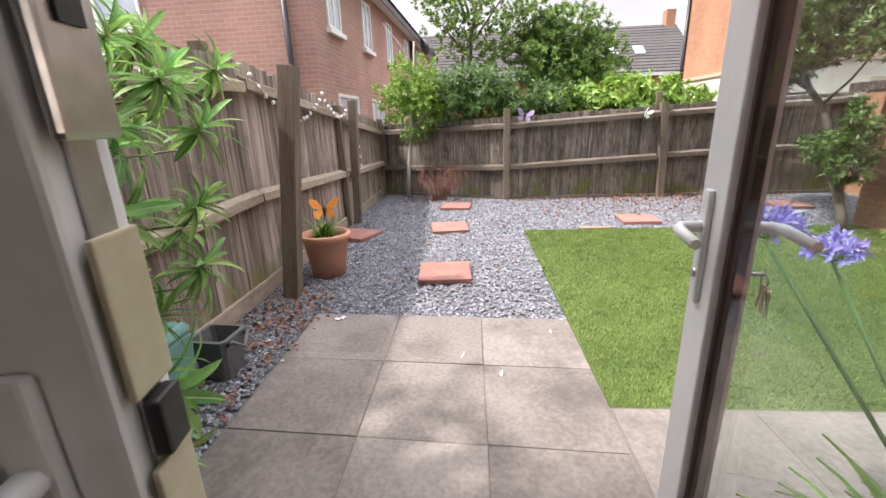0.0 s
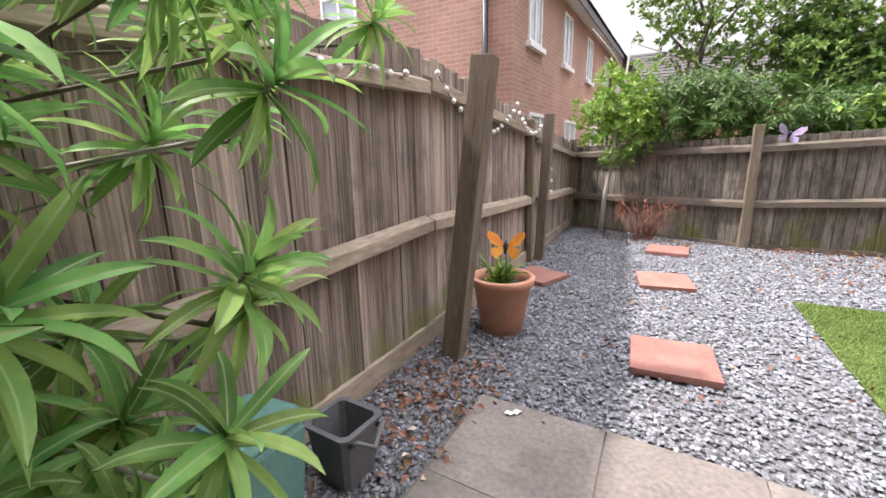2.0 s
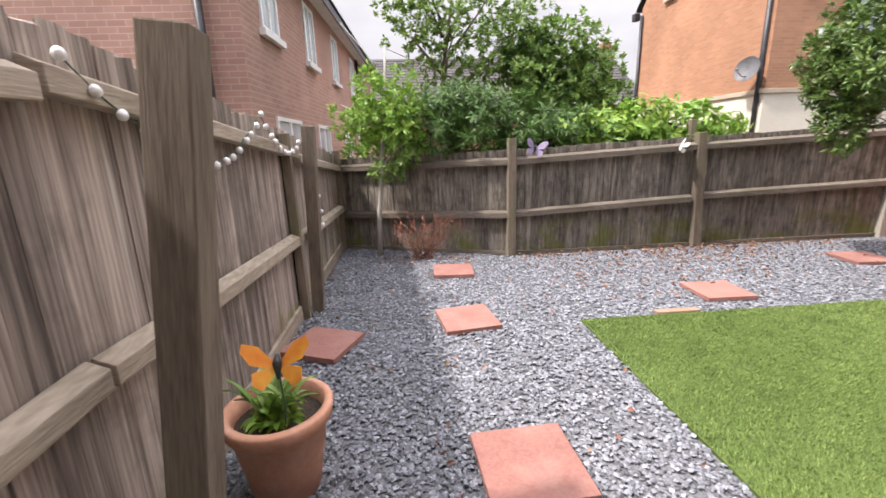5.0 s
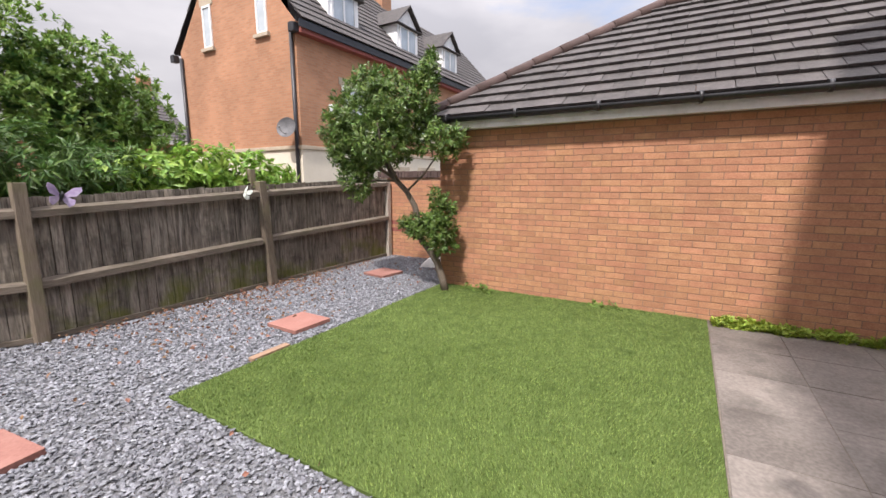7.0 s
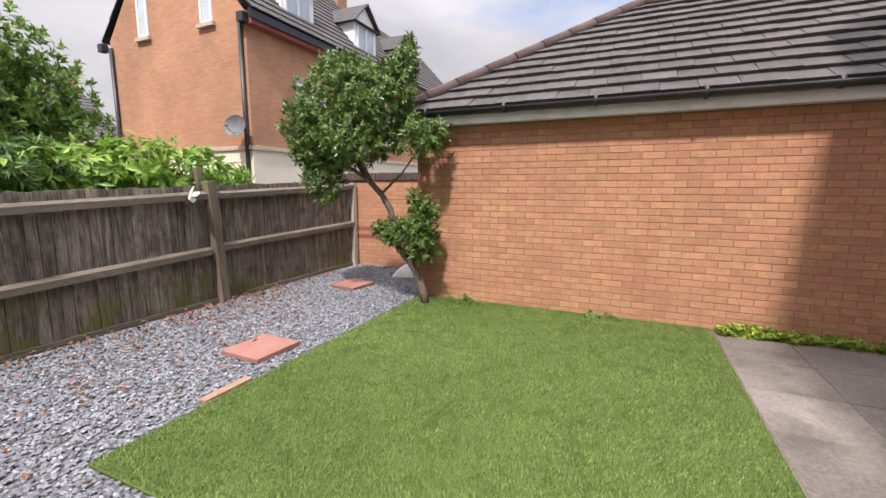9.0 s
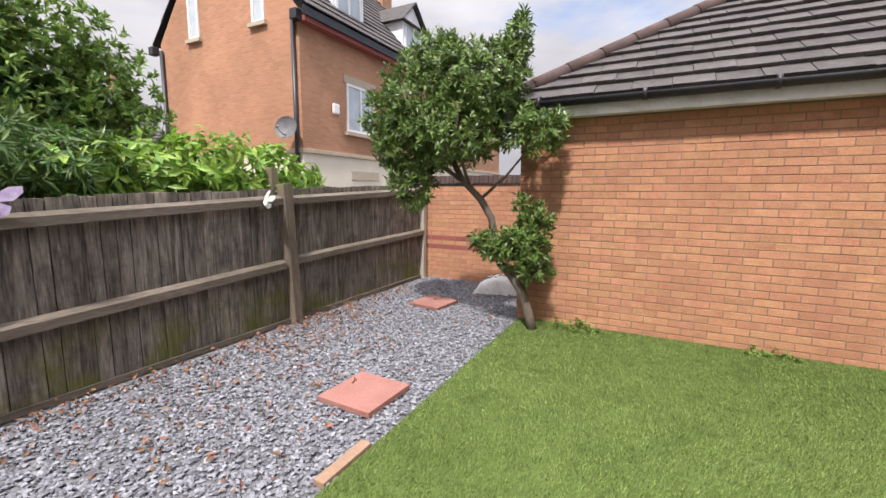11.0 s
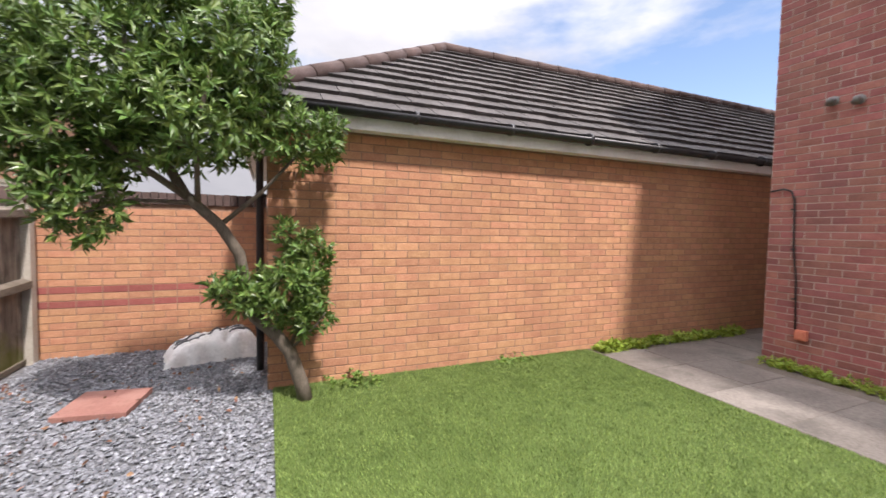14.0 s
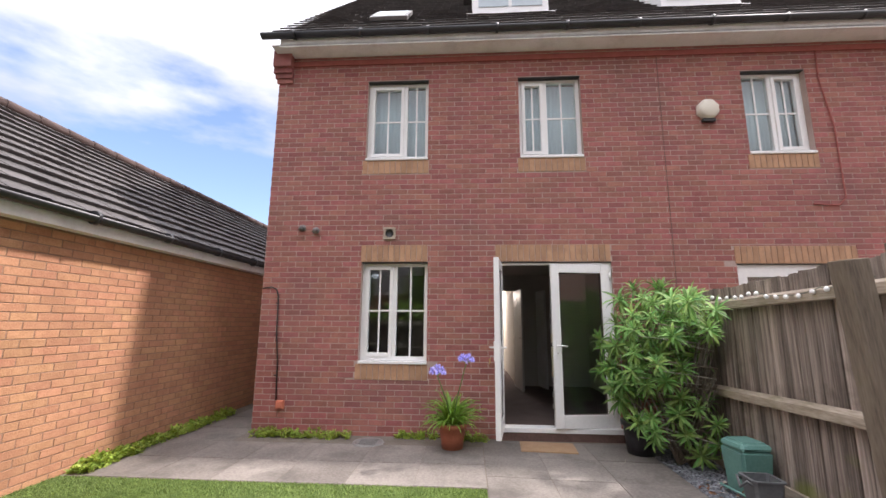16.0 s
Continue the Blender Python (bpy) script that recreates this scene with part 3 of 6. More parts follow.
# ---- roofs ----
def tile_slope(root, e0, e1, r0, r1, rows, material, thick=0.022, name="tile_course", cols=0):
    """Courses of roof tiles between the eave line e0-e1 and the ridge line r0-r1; each course is a stepped strip."""
    e0, e1, r0, r1 = map(Vector, (e0, e1, r0, r1))
    nrm = (e1 - e0).cross(r0 - e0).normalized()
    if nrm.z < 0:
        nrm = -nrm
    for i in range(rows):
        a, b = i / rows, (i + 1.15) / rows
        b = min(b, 1.0)
        p = [e0.lerp(r0, a), e1.lerp(r1, a), e1.lerp(r1, b), e0.lerp(r0, b)]
        bm = bmesh.new()
        along = (e1 - e0).normalized()
        place = lambda v: (v - e0).dot(along)
        if cols:
            u, cuts = place(p[0]), [place(p[0])]
            nxt = (math.floor(u / 0.33) + 1 + 0.5 * (i % 2)) * 0.33
            while nxt < place(p[1]) - 0.05:
                if nxt > u + 0.05:
                    cuts.append(nxt)
                nxt += 0.33
            cuts.append(place(p[1]))
        else:
            cuts = [place(p[0]), place(p[1])]
        end = len(cuts) - 2
        for k, (u0, u1) in enumerate(zip(cuts, cuts[1:])):
            gap = 0.006 if cols and k < end else 0.0
            q = [p[0] + along * (u0 - cuts[0]), p[0] + along * (u1 - gap - cuts[0]), p[3] + along * (u1 - gap - place(p[3])), p[3] + along * (u0 - place(p[3]))]
            if k == 0:
                q[3] = p[3]
            if k == end:
                q[2] = p[2]
            lift = [nrm * thick * 1.6, nrm * thick * 1.6, nrm * 0.002, nrm * 0.002]
            top = [bm.verts.new(v + o + nrm * (0.003 * ((k * 7 + i * 3) % 3))) for v, o in zip(q, lift)]
            low = [bm.verts.new(v + o - nrm * thick) for v, o in zip(q, lift)]
            bm.faces.new(top)
            for j in range(4):
                bm.faces.new((low[j], low[(j + 1) % 4], top[(j + 1) % 4], top[j]))
        bmesh.ops.recalc_face_normals(bm, faces=bm.faces)
        part(name, bm, material, root)
    bm = bmesh.new()
    bm.faces.new([bm.verts.new(v - nrm * 0.03) for v in (e0, e1, r1, r0)])
    part("roof_deck", bm, M["gutter"], root)


def ridge_line(root, a, b, material, r=0.085):
    a, b = Vector(a), Vector(b)
    n = max(2, int((b - a).length / 0.42))
    for k in range(n):
        bm = bmesh.new()
        p, q = a.lerp(b, k / n), a.lerp(b, (k + 0.985) / n)
        tube(bm, [p, q], [r, r * 0.94], 10)
        part("ridge_tile", bm, material, root)


ge, gz, gp = GX - 0.15, 2.33, 4.12
garage_roof = empty("garage_roof", pose(0, 0, 0), "dark grey tiled hipped garage roof with brown ridge tiles", "roof")
tile_slope(garage_roof, (ge, GY1 + 0.24, gz), (ge, GY0, gz), (7.2, 2.6, gp), (7.2, GY0, gp), 12, M["tile"], thick=0.028, cols=1)
tile_slope(garage_roof, (9.85, GY1 + 0.24, gz), (ge, GY1 + 0.24, gz), (7.2, 2.6, gp), (7.2, 2.6, gp), 15, M["tile"])
tile_slope(garage_roof, (9.85, GY0, gz), (9.85, GY1 + 0.24, gz), (7.2, GY0, gp), (7.2, 2.6, gp), 4, M["tile"])
ridge_line(garage_roof, (ge, GY1 + 0.24, gz + 0.03), (7.2, 2.6, gp + 0.03), M["ridge"])
ridge_line(garage_roof, (7.2, 2.6, gp + 0.03), (7.2, GY0, gp + 0.03), M["ridge"])
box_part("soffit", (ge + 0.02, GY0, SOFFIT + 0.005), (GX, GY1 + 0.2, SOFFIT + 0.02), M["fascia"], garage_roof)
box_part("soffit", (GX + 0.002, GY1 + 0.004, SOFFIT + 0.005), (9.6, GY1 + 0.2, SOFFIT + 0.02), M["fascia"], garage_roof)
box_part("fascia_board", (ge, GY0, SOFFIT), (ge + 0.018, GY1 + 0.222, gz - 0.03), M["fascia"], garage_roof, "white painted fascia board")
box_part("fascia_board", (ge, GY1 + 0.224, SOFFIT), (9.8, GY1 + 0.242, gz - 0.03), M["fascia"], garage_roof, "white painted fascia board")


def gutter(root, a, b, z, out, brackets=0.9):
    """A half-round gutter with brackets along the eave from a to b (x, y)."""
    a, b, out = Vector((*a, z)), Vector((*b, z)), Vector((*out, 0))
    bm = bmesh.new()
    rings = []
    for p in (a, b):
        rings.append([bm.verts.new(p + out * (0.055 - 0.055 * math.cos(math.pi * k / 8)) - Vector((0, 0, 0.055 * math.sin(math.pi * k / 8)))) for k in range(9)])
    for k in range(8):
        f = bm.faces.new((rings[0][k], rings[0][k + 1], rings[1][k + 1], rings[1][k]))
        f.smooth = True
    g = part("gutter", bm, M["gutter"], root, "black plastic gutter")
    sm = g.modifiers.new("thick", "SOLIDIFY")
    sm.thickness = 0.005
    n = int((b - a).length / brackets)
    for i in range(n):
        p = a.lerp(b, (i + 0.5) / n)
        d = (b - a).normalized() * 0.018
        bm = bmesh.new()
        tube(bm, [p - d + out * 0.055 - Vector((0, 0, 0.012)), p + d + out * 0.055 - Vector((0, 0, 0.012))], 0.058 if i % 3 else 0.066, 10)
        part("gutter_bracket", bm, M["gutter"], root)


gutter(garage_roof, (ge - 0.004, GY1 + 0.24), (ge - 0.004, GY0), gz - 0.01, (-1, 0))

# house roof with eave, gutter
house_roof = empty("house_roof", pose(0, 0, 0), "dark grey tiled main roof of the house", "roof")
tile_slope(house_roof, (HX1 + 0.1, HY + 0.32, EAVE + 0.16), (HX0, HY + 0.32, EAVE + 0.16), (HX1 + 0.1, -4.4, RIDGE), (HX0, -4.4, RIDGE), 24, M["tile"], cols=1)
tile_slope(house_roof, (HX0, -9.3, EAVE + 0.16), (HX1 + 0.1, -9.3, EAVE + 0.16), (HX0, -4.4, RIDGE), (HX1 + 0.1, -4.4, RIDGE), 6, M["tile"])
box_part("soffit", (HX0, HY + 0.004, EAVE + 0.02), (HX1, HY + 0.3, EAVE + 0.035), M["fascia"], house_roof)
box_part("fascia_board", (HX0, HY + 0.282, EAVE), (HX1 - 0.12, HY + 0.30, EAVE + 0.15), M["fascia"], house_roof, "white painted fascia board")
gutter(house_roof, (HX1 + 0.12, HY + 0.302), (HX0, HY + 0.302), EAVE + 0.15, (0, 1))
bm = bmesh.new()
gv = [bm.verts.new(v) for v in ((HX1, HY, EAVE + 0.15), (HX1, -9.0, EAVE + 0.15), (HX1, -4.4, RIDGE - 0.08), (HX1 - 0.28, HY, EAVE + 0.15), (HX1 - 0.28, -9.0, EAVE + 0.15), (HX1 - 0.28, -4.4, RIDGE - 0.08))]
for f in ((0, 1, 2), (3, 5, 4), (0, 2, 5, 3), (1, 4, 5, 2), (0, 3, 4, 1)):
    bm.faces.new([gv[i] for i in f])
part("gable_wall", bm, M["far_brick_red"], house_roof)


# ---- windows and doors of the house ----
def window(name, x0, x1, z0, z1, y, split, label, opening=0, curtain=None, bars=True, sill=True):
    """A white plastic casement window in a wall that faces +y: frame, two lights with glazing bars, panes, sill."""
    root = empty(name, pose((x0 + x1) / 2, y, z0), label, "window", kind="structure")
    w, h = x1 - x0, z1 - z0
    fr, d = 0.05, 0.07
    bm = bmesh.new()
    b = 0.035 if sill else 0.0
    for lo, hi in (((-w / 2, -d, b), (-w / 2 + fr, 0, h)), ((w / 2 - fr, -d, b), (w / 2, 0, h)), ((-w / 2 + fr, -d, h - fr), (w / 2 - fr, 0, h)), ((-w / 2 + fr, -d, b), (w / 2 - fr, 0, b + fr))):
        add_box(bm, lo, hi, 0.004)
    part("window_frame", bm, M["pvc"], root)
    if sill:
        box_part("window_sill", (-w / 2 + 0.002, -d, 0.0), (w / 2 - 0.002, 0.115, 0.034), M["pvc"], root, "white plastic sill", 0.006)
    xm = -w / 2 + w * split
    box_part("mullion", (xm - 0.025, -d, b + fr), (xm + 0.025, 0, h - fr), M["pvc"], root, bevel=0.003)
    for k, (a, c) in enumerate(((-w / 2 + fr, xm - 0.025), (xm + 0.025, w / 2 - fr))):
        z_lo, z_hi = b + fr, h - fr
        if k == opening:
            bm = bmesh.new()
            s = 0.045
            for lo, hi in (((a, -0.05, z_lo), (a + s, 0.018, z_hi)), ((c - s, -0.05, z_lo), (c, 0.018, z_hi)), ((a + s, -0.05, z_lo), (c - s, 0.018, z_lo + s)), ((a + s, -0.05, z_hi - s), (c - s, 0.018, z_hi))):
                add_box(bm, lo, hi, 0.004)
            part("sash", bm, M["pvc"], root)
            a, c, z_lo, z_hi = a + s, c - s, z_lo + s, z_hi - s
        g = box_part("pane", (a, -0.036, z_lo), (c, -0.03, z_hi), M["glass"], root, "clear double glazing")
        g.visible_shadow = False
        if bars:
            bm = bmesh.new()
            m1, zm = (a + c) / 2, z_lo + (z_hi - z_lo) * 0.5
            add_box(bm, (m1 - 0.011, -0.029, z_lo), (m1 + 0.011, -0.018, z_hi))
            add_box(bm, (a, -0.029, zm - 0.011), (m1 - 0.0112, -0.018, zm + 0.011))
            add_box(bm, (m1 + 0.0112, -0.029, zm - 0.011), (c, -0.018, zm + 0.011))
            part("glazing_bar", bm, M["pvc"], root)
    # a nearly flat sheet whose colour also carries the sky mirrored in the glass
    if curtain:
        bm = bmesh.new()
        n = 60
        vs = [[bm.verts.new((-w / 2 + w * i / n, -0.19 + 0.006 * math.sin(i * 1.25) + 0.002 * math.sin(i * 3.1), z)) for i in range(n + 1)] for z in (-0.05, h + 0.1)]
        for i in range(n):
            bm.faces.new((vs[0][i], vs[0][i + 1], vs[1][i + 1], vs[1][i]))
        c = tagged(part("curtain", bm, curtain, None, smooth=True), "flat pale curtain sheet behind the window, blue-grey like reflected sky", "curtain")
        c.location = root.location
        sm = c.modifiers.new("thick", "SOLIDIFY")
        sm.thickness = 0.003
    return root


RY = HY - 0.09
window("window_1", *openings["kitchen"], RY, 0.5, "white plastic kitchen window with glazing bars", opening=1)
window("window_2", *openings["bed_a"], RY, 0.38, "white plastic bedroom window with glazing bars", opening=1, curtain=M["curtain"])
window("window_3", *openings["bed_b"], RY, 0.56, "white plastic bedroom window with glazing bars", opening=1, curtain=M["curtain"])
window("window_4", *openings["next_bed"], RY, 0.5, "white plastic window of the house next door", opening=0, curtain=M["curtain"])

M["seal"] = mat("dark_door_gasket", (0.05, 0.035, 0.03), (0.09, 0.065, 0.055), 0.6, 60, 5, 0.05)
M["chrome"] = mat("worn_steel", (0.45, 0.44, 0.42), (0.6, 0.59, 0.57), 0.35, 60, 6, 0.05, metal=1.0)
M["keybrass"] = mat("brass_keys", (0.42, 0.28, 0.10), (0.55, 0.40, 0.18), 0.35, 60, 6, 0.05, metal=1.0)
M["black"] = mat("black_cable", (0.012, 0.012, 0.013), (0.03, 0.03, 0.03), 0.5, 60, 5, 0.05)
M["strip"] = mat("dull_lock_strip", (0.50, 0.45, 0.30), (0.60, 0.55, 0.40), 0.45, 50, 6, 0.05, metal=0.1)


def lever(root, x, z, face, turn):
    """A white lever handle with a long back plate on the face at y = face; turn: +1 or -1, the way the lever points; outwards is the sign of face."""
    s = 1 if face > 0 else -1
    bm = bmesh.new()
    add_box(bm, (x - 0.014, min(face, face + s * 0.012), z - 0.13), (x + 0.014, max(face, face + s * 0.012), z + 0.09), 0.005)
    h = part("handle_plate", bm, M["pvc"], root)
    bm = bmesh.new()
    tube(bm, [(x, face, z + 0.02), (x, face + s * 0.045, z + 0.02), (x + turn * 0.02, face + s * 0.056, z + 0.02), (x + turn * 0.11, face + s * 0.056, z + 0.016)], [0.011, 0.011, 0.011, 0.009], 10)
    part("lever", bm, M["pvc"], root, "white lever handle")
    bm = bmesh.new()
    tube(bm, [(x, face, z - 0.07), (x, face + s * 0.016, z - 0.07)], 0.009, 10)
    part("key_cylinder", bm, M["chrome"], root)


def door_leaf(name, w, h, label, m):
    """A white glazed door leaf: x from 0 (hinge) to w, face +y outside."""
    root = empty(name, m, label, "door", kind="structure")
    st, bot, th = 0.105, 0.15, 0.03
    for lo, hi in (((0, -th, 0), (st, th, h)), ((w - st, -th, 0), (w, th, h))):
        box_part("stile", lo, hi, M["pvc"], root, bevel=0.005)
    box_part("bottom_rail", (st, -th, 0), (w - st, th, bot), M["pvc"], root, bevel=0.005)
    box_part("top_rail", (st, -th, h - st), (w - st, th, h), M["pvc"], root, bevel=0.005)
    bm = bmesh.new()
    for lo, hi in (((st, -0.016, bot), (st + 0.009, 0.016, h - st)), ((w - st - 0.009, -0.016, bot), (w - st, 0.016, h - st)), ((st + 0.009, -0.016, bot), (w - st - 0.009, 0.016, bot + 0.009)), ((st + 0.009, -0.016, h - st - 0.009), (w - st - 0.009, 0.016, h - st))):
        add_box(bm, lo, hi)
    part("gasket", bm, M["seal"], root)
    g = box_part("pane", (st + 0.009, -0.012, bot + 0.009), (w - st - 0.009, 0.012, h - st - 0.009), M["glass"], root, "clear double glazing")
    g.visible_shadow = False
    for z in (0.25, 1.0, 1.75):
        bm = bmesh.new()
        tube(bm, [(-0.006, th + 0.012, z), (-0.006, th + 0.012, z + 0.1)], 0.009, 8)
        part("hinge", bm, M["pvc"], root)
    lever(root, w - 0.05, 0.93, th, -1)
    lever(root, w - 0.05, 0.93, -th, -1)
    return root


dx0, dx1, dz0, dz1 = openings["door"]
door_frame = empty("door_1", pose((dx0 + dx1) / 2, HY - 0.03, 0), "white plastic french door frame with sill", "door frame", kind="structure")
hw = (dx1 - dx0) / 2
box_part("jamb", (-hw, -0.07, 0.10), (-hw + 0.04, 0.0, dz1), M["pvc"], door_frame, bevel=0.004)
box_part("jamb", (hw - 0.04, -0.07, 0.10), (hw, 0.0, dz1), M["pvc"], door_frame, bevel=0.004)
box_part("door_head", (-hw + 0.04, -0.07, dz1 - 0.04), (hw - 0.04, 0.0, dz1), M["pvc"], door_frame, bevel=0.004)
box_part("threshold", (-hw - 0.02, -0.07, 0.10), (hw + 0.02, 0.10, 0.155), M["pvc"], door_frame, "white plastic sill, slightly dirty", 0.006)
LEAF_W, LEAF_H = 0.675, 1.945
AJAR_W = 0.755
closed_leaf = door_leaf("door_2", AJAR_W, LEAF_H, "white glazed french door leaf standing slightly ajar", pose(dx0 + 0.045, HY - 0.032, 0.16, 0, 0, 9))
box_part("lock_strip", (AJAR_W + 0.001, -0.011, 0.02), (AJAR_W + 0.004, 0.011, 1.92), M["chrome"], closed_leaf, "long steel lock strip on the door edge")
for z0, z1 in ((0.58, 0.93), (0.985, 1.095)):
    box_part("lock_plate", (AJAR_W + 0.004, -0.022, z0), (AJAR_W + 0.009, 0.022, z1), M["strip"], closed_leaf, "dull brass lock plate on the door edge", 0.002)
box_part("latch", (AJAR_W + 0.004, -0.014, 0.935), (AJAR_W + 0.016, 0.014, 0.98), M["black"], closed_leaf, "black latch bolt", 0.003)
for z in (0.22, 1.15):
    keep = box_part("lock_keep", (AJAR_W + 0.004, -0.024, z), (AJAR_W + 0.014, 0.024, z + 0.19), M["chrome"], closed_leaf, "grey metal lock keep", 0.004)
    box_part("keep_slot", (AJAR_W + 0.0142, -0.010, z + 0.06), (AJAR_W + 0.0165, 0.010, z + 0.13), M["black"], keep, "black slot")
# hinged at the other jamb and swung out to stand square to the wall
open_leaf = door_leaf("door_3", LEAF_W, LEAF_H, "open white glazed french door leaf with keys hanging in the lock",
                      pose(dx1 - 0.045, HY + 0.01, 0.16, 0, 0, 82) @ Matrix.Diagonal((1, -1, 1, 1)))
keys = empty("bunch_of_keys", open_leaf.matrix_world @ pose(LEAF_W - 0.05, 0.05, 0.86), "bunch of brass keys hanging from the door lock", "keys")
bm = bmesh.new()
tube(bm, [(0, -0.004, 0), (0, 0.03, 0)], 0.004, 8)
tube(bm, [(0.012 * math.sin(a * math.pi / 6), 0.03, -0.012 + 0.012 * math.cos(a * math.pi / 6)) for a in range(13)], 0.0018, 6, caps=False)
part("key_ring", bm, M["chrome"], keys)
for k, (dx, dz, r) in enumerate(((0.0, -0.03, 10), (0.012, -0.034, -20), (-0.01, -0.04, 25), (0.004, -0.045, -5))):
    bm = bmesh.new()
    lathe(bm, [(0.001, -0.0015), (0.012, -0.0015), (0.012, 0.0015), (0.001, 0.0015)], 12)
    add_box(bm, (-0.004, -0.045, -0.001), (0.004, -0.01, 0.001))
    add_box(bm, (0.004, -0.042, -0.001), (0.007, -0.03, 0.001))
    kk = part("key", bm, M["keybrass"], keys)
    kk.matrix_basis = pose(dx, 0.03 + 0.004 * k, dz, 90, r, 12 * k)

door_step = tagged(box_part("door_step", (dx0 - 0.02, HY + 0.008, -0.02), (dx1 + 0.02, HY + 0.06, 0.098), M["brick_step"], bevel=0.006), "dark brick step below the french doors", "step", kind="structure")

# neighbour's french doors behind the fence
nx0, nx1, nz0, nz1 = openings["next_door"]
nd = empty("door_4", pose(0, 0, 0), "white plastic french doors of the house next door", "door", kind="structure")
box_part("door_head", (nx0, HY - 0.1, nz1 - 0.05), (nx1, HY - 0.03, nz1), M["pvc"], nd, bevel=0.004)
for a, b in ((nx0, nx0 + 0.13), (nx0 + 0.60, nx0 + 0.84), (nx1 - 0.13, nx1)):
    box_part("stile", (a, HY - 0.1, 0.1), (b, HY - 0.03, nz1 - 0.051), M["pvc"], nd, bevel=0.004)
for a, b in ((nx0 + 0.13, nx0 + 0.60), (nx0 + 0.84, nx1 - 0.13)):
    box_part("top_rail", (a, HY - 0.1, nz1 - 0.16), (b, HY - 0.03, nz1 - 0.051), M["pvc"], nd)
    g = box_part("pane", (a, HY - 0.07, 0.1), (b, HY - 0.06, nz1 - 0.161), M["glass"], nd)
    g.visible_shadow = False

# ---- inside the house, as far as it shows ----
inner = lambda name, lo, hi, m, label, cat="wall": tagged(box_part(name, lo, hi, m), label, cat, kind="structure")
inner("ceiling_ground", (HX0, -8.69, 2.40), (HX1 - 0.305, HY - 0.305, 2.55), M["room_wall"], "white ceiling of the ground floor", "ceiling")
inner("ceiling_upper", (HX0, -8.69, 4.95), (HX1 - 0.305, HY - 0.305, 5.1), M["room_wall"], "white ceiling of the upper floor", "ceiling")
inner("partition_kitchen", (1.25, -3.6, 0.081), (1.35, HY - 0.304, 2.399), M["room_wall"], "cream plaster wall beside the room")
inner("partition_party", (-1.60, -8.68, 0.081), (-1.40, HY - 0.304, 2.399), M["room_wall"], "cream plaster party wall")
inner("partition_upper", (-1.60, -8.68, 2.551), (-1.40, HY - 0.304, 4.949), M["room_wall"], "cream plaster party wall upstairs")
tagged(wall_core("partition_hall", "x", -3.6, -0.1, -1.398, 3.52, 0.081, 2.399, [(0.12, 0.92, 0.081, 2.06)], M["room_wall"]), "cream plaster wall with a doorway to the hall", "wall", kind="structure")
inner("hall_wall_a", (0.0, -8.68, 0.081), (0.1, -3.701, 2.399), M["room_wall"], "cream hall wall")
inner("hall_wall_b", (1.1, -8.68, 0.081), (1.2, -3.701, 2.399), M["room_wall"], "cream hall wall")


def panel_door(name, label, m, w=0.76, h=1.96):
    root = empty(name, m, label, "door", kind="structure")
    box_part("slab", (0, -0.018, 0), (w, 0.018, h), M["pvc"], root, bevel=0.003)
    for a, b in ((0.1, w / 2 - 0.04), (w / 2 + 0.04, w - 0.1)):
        for z0, z1 in ((0.2, 0.85), (1.05, h - 0.15)):
            for s in (-1, 1):
                box_part("panel", (a, s * 0.018 - 0.004, z0), (b, s * 0.018 + 0.004, z1), M["pvc"], root, bevel=0.003)
    bm = bmesh.new()
    tube(bm, [(w - 0.06, -0.06, 1.0), (w - 0.06, 0.06, 1.0)], 0.009, 8)
    tube(bm, [(w - 0.06, 0.05, 1.0), (w - 0.16, 0.05, 1.0)], 0.008, 8)
    part("handle", bm, M["chrome"], root)
    return root


panel_door("door_5", "open white panelled inner door", pose(0.14, -3.56, 0.085, 0, 0, 95))
panel_door("door_6", "white panelled front door at the end of the hall", pose(0.2, -8.60, 0.085))
panel_door("door_8", "white panelled door standing open into the room", pose(-0.44, -3.15, 0.085, 0, 0, -78))
panel_door("door_7", "white panelled cupboard door in the hall", pose(1.07, -6.9, 0.085, 0, 0, 100))
# an added point light, out of sight, that brightens the hall and room
hall_data = bpy.data.lights.new("hall_fill", "POINT")
hall_data.energy, hall_data.shadow_soft_size, hall_data.color = 50, 0.12, (1.0, 0.9, 0.78)
hall_fill = tagged(new("hall_fill_light", hall_data), "unseen fill light added in the hall", "lamp")
hall_fill.location = (0.6, -7.2, 2.15)

# ---- fittings on the rear wall ----
M["grey_plastic"] = mat("grey_plastic", (0.16, 0.15, 0.145), (0.24, 0.23, 0.22), 0.5, 60, 5, 0.05)
M["cream_plastic"] = mat("cream_plastic", (0.66, 0.62, 0.52), (0.74, 0.70, 0.60), 0.5, 60, 5, 0.05)
M["orange"] = mat("terracotta_plastic", (0.55, 0.17, 0.10), (0.66, 0.24, 0.15), 0.6, 60, 5, 0.05)
FY = HY + 0.008
M["vent_beige"] = mat("weathered_beige_vent", (0.36, 0.29, 0.22), (0.46, 0.39, 0.31), 0.7, 60, 8, 0.1)
vent = empty("wall_vent", pose(2.16, FY, 2.53), "beige square wall vent with a round black outlet", "vent")
bm = bmesh.new()
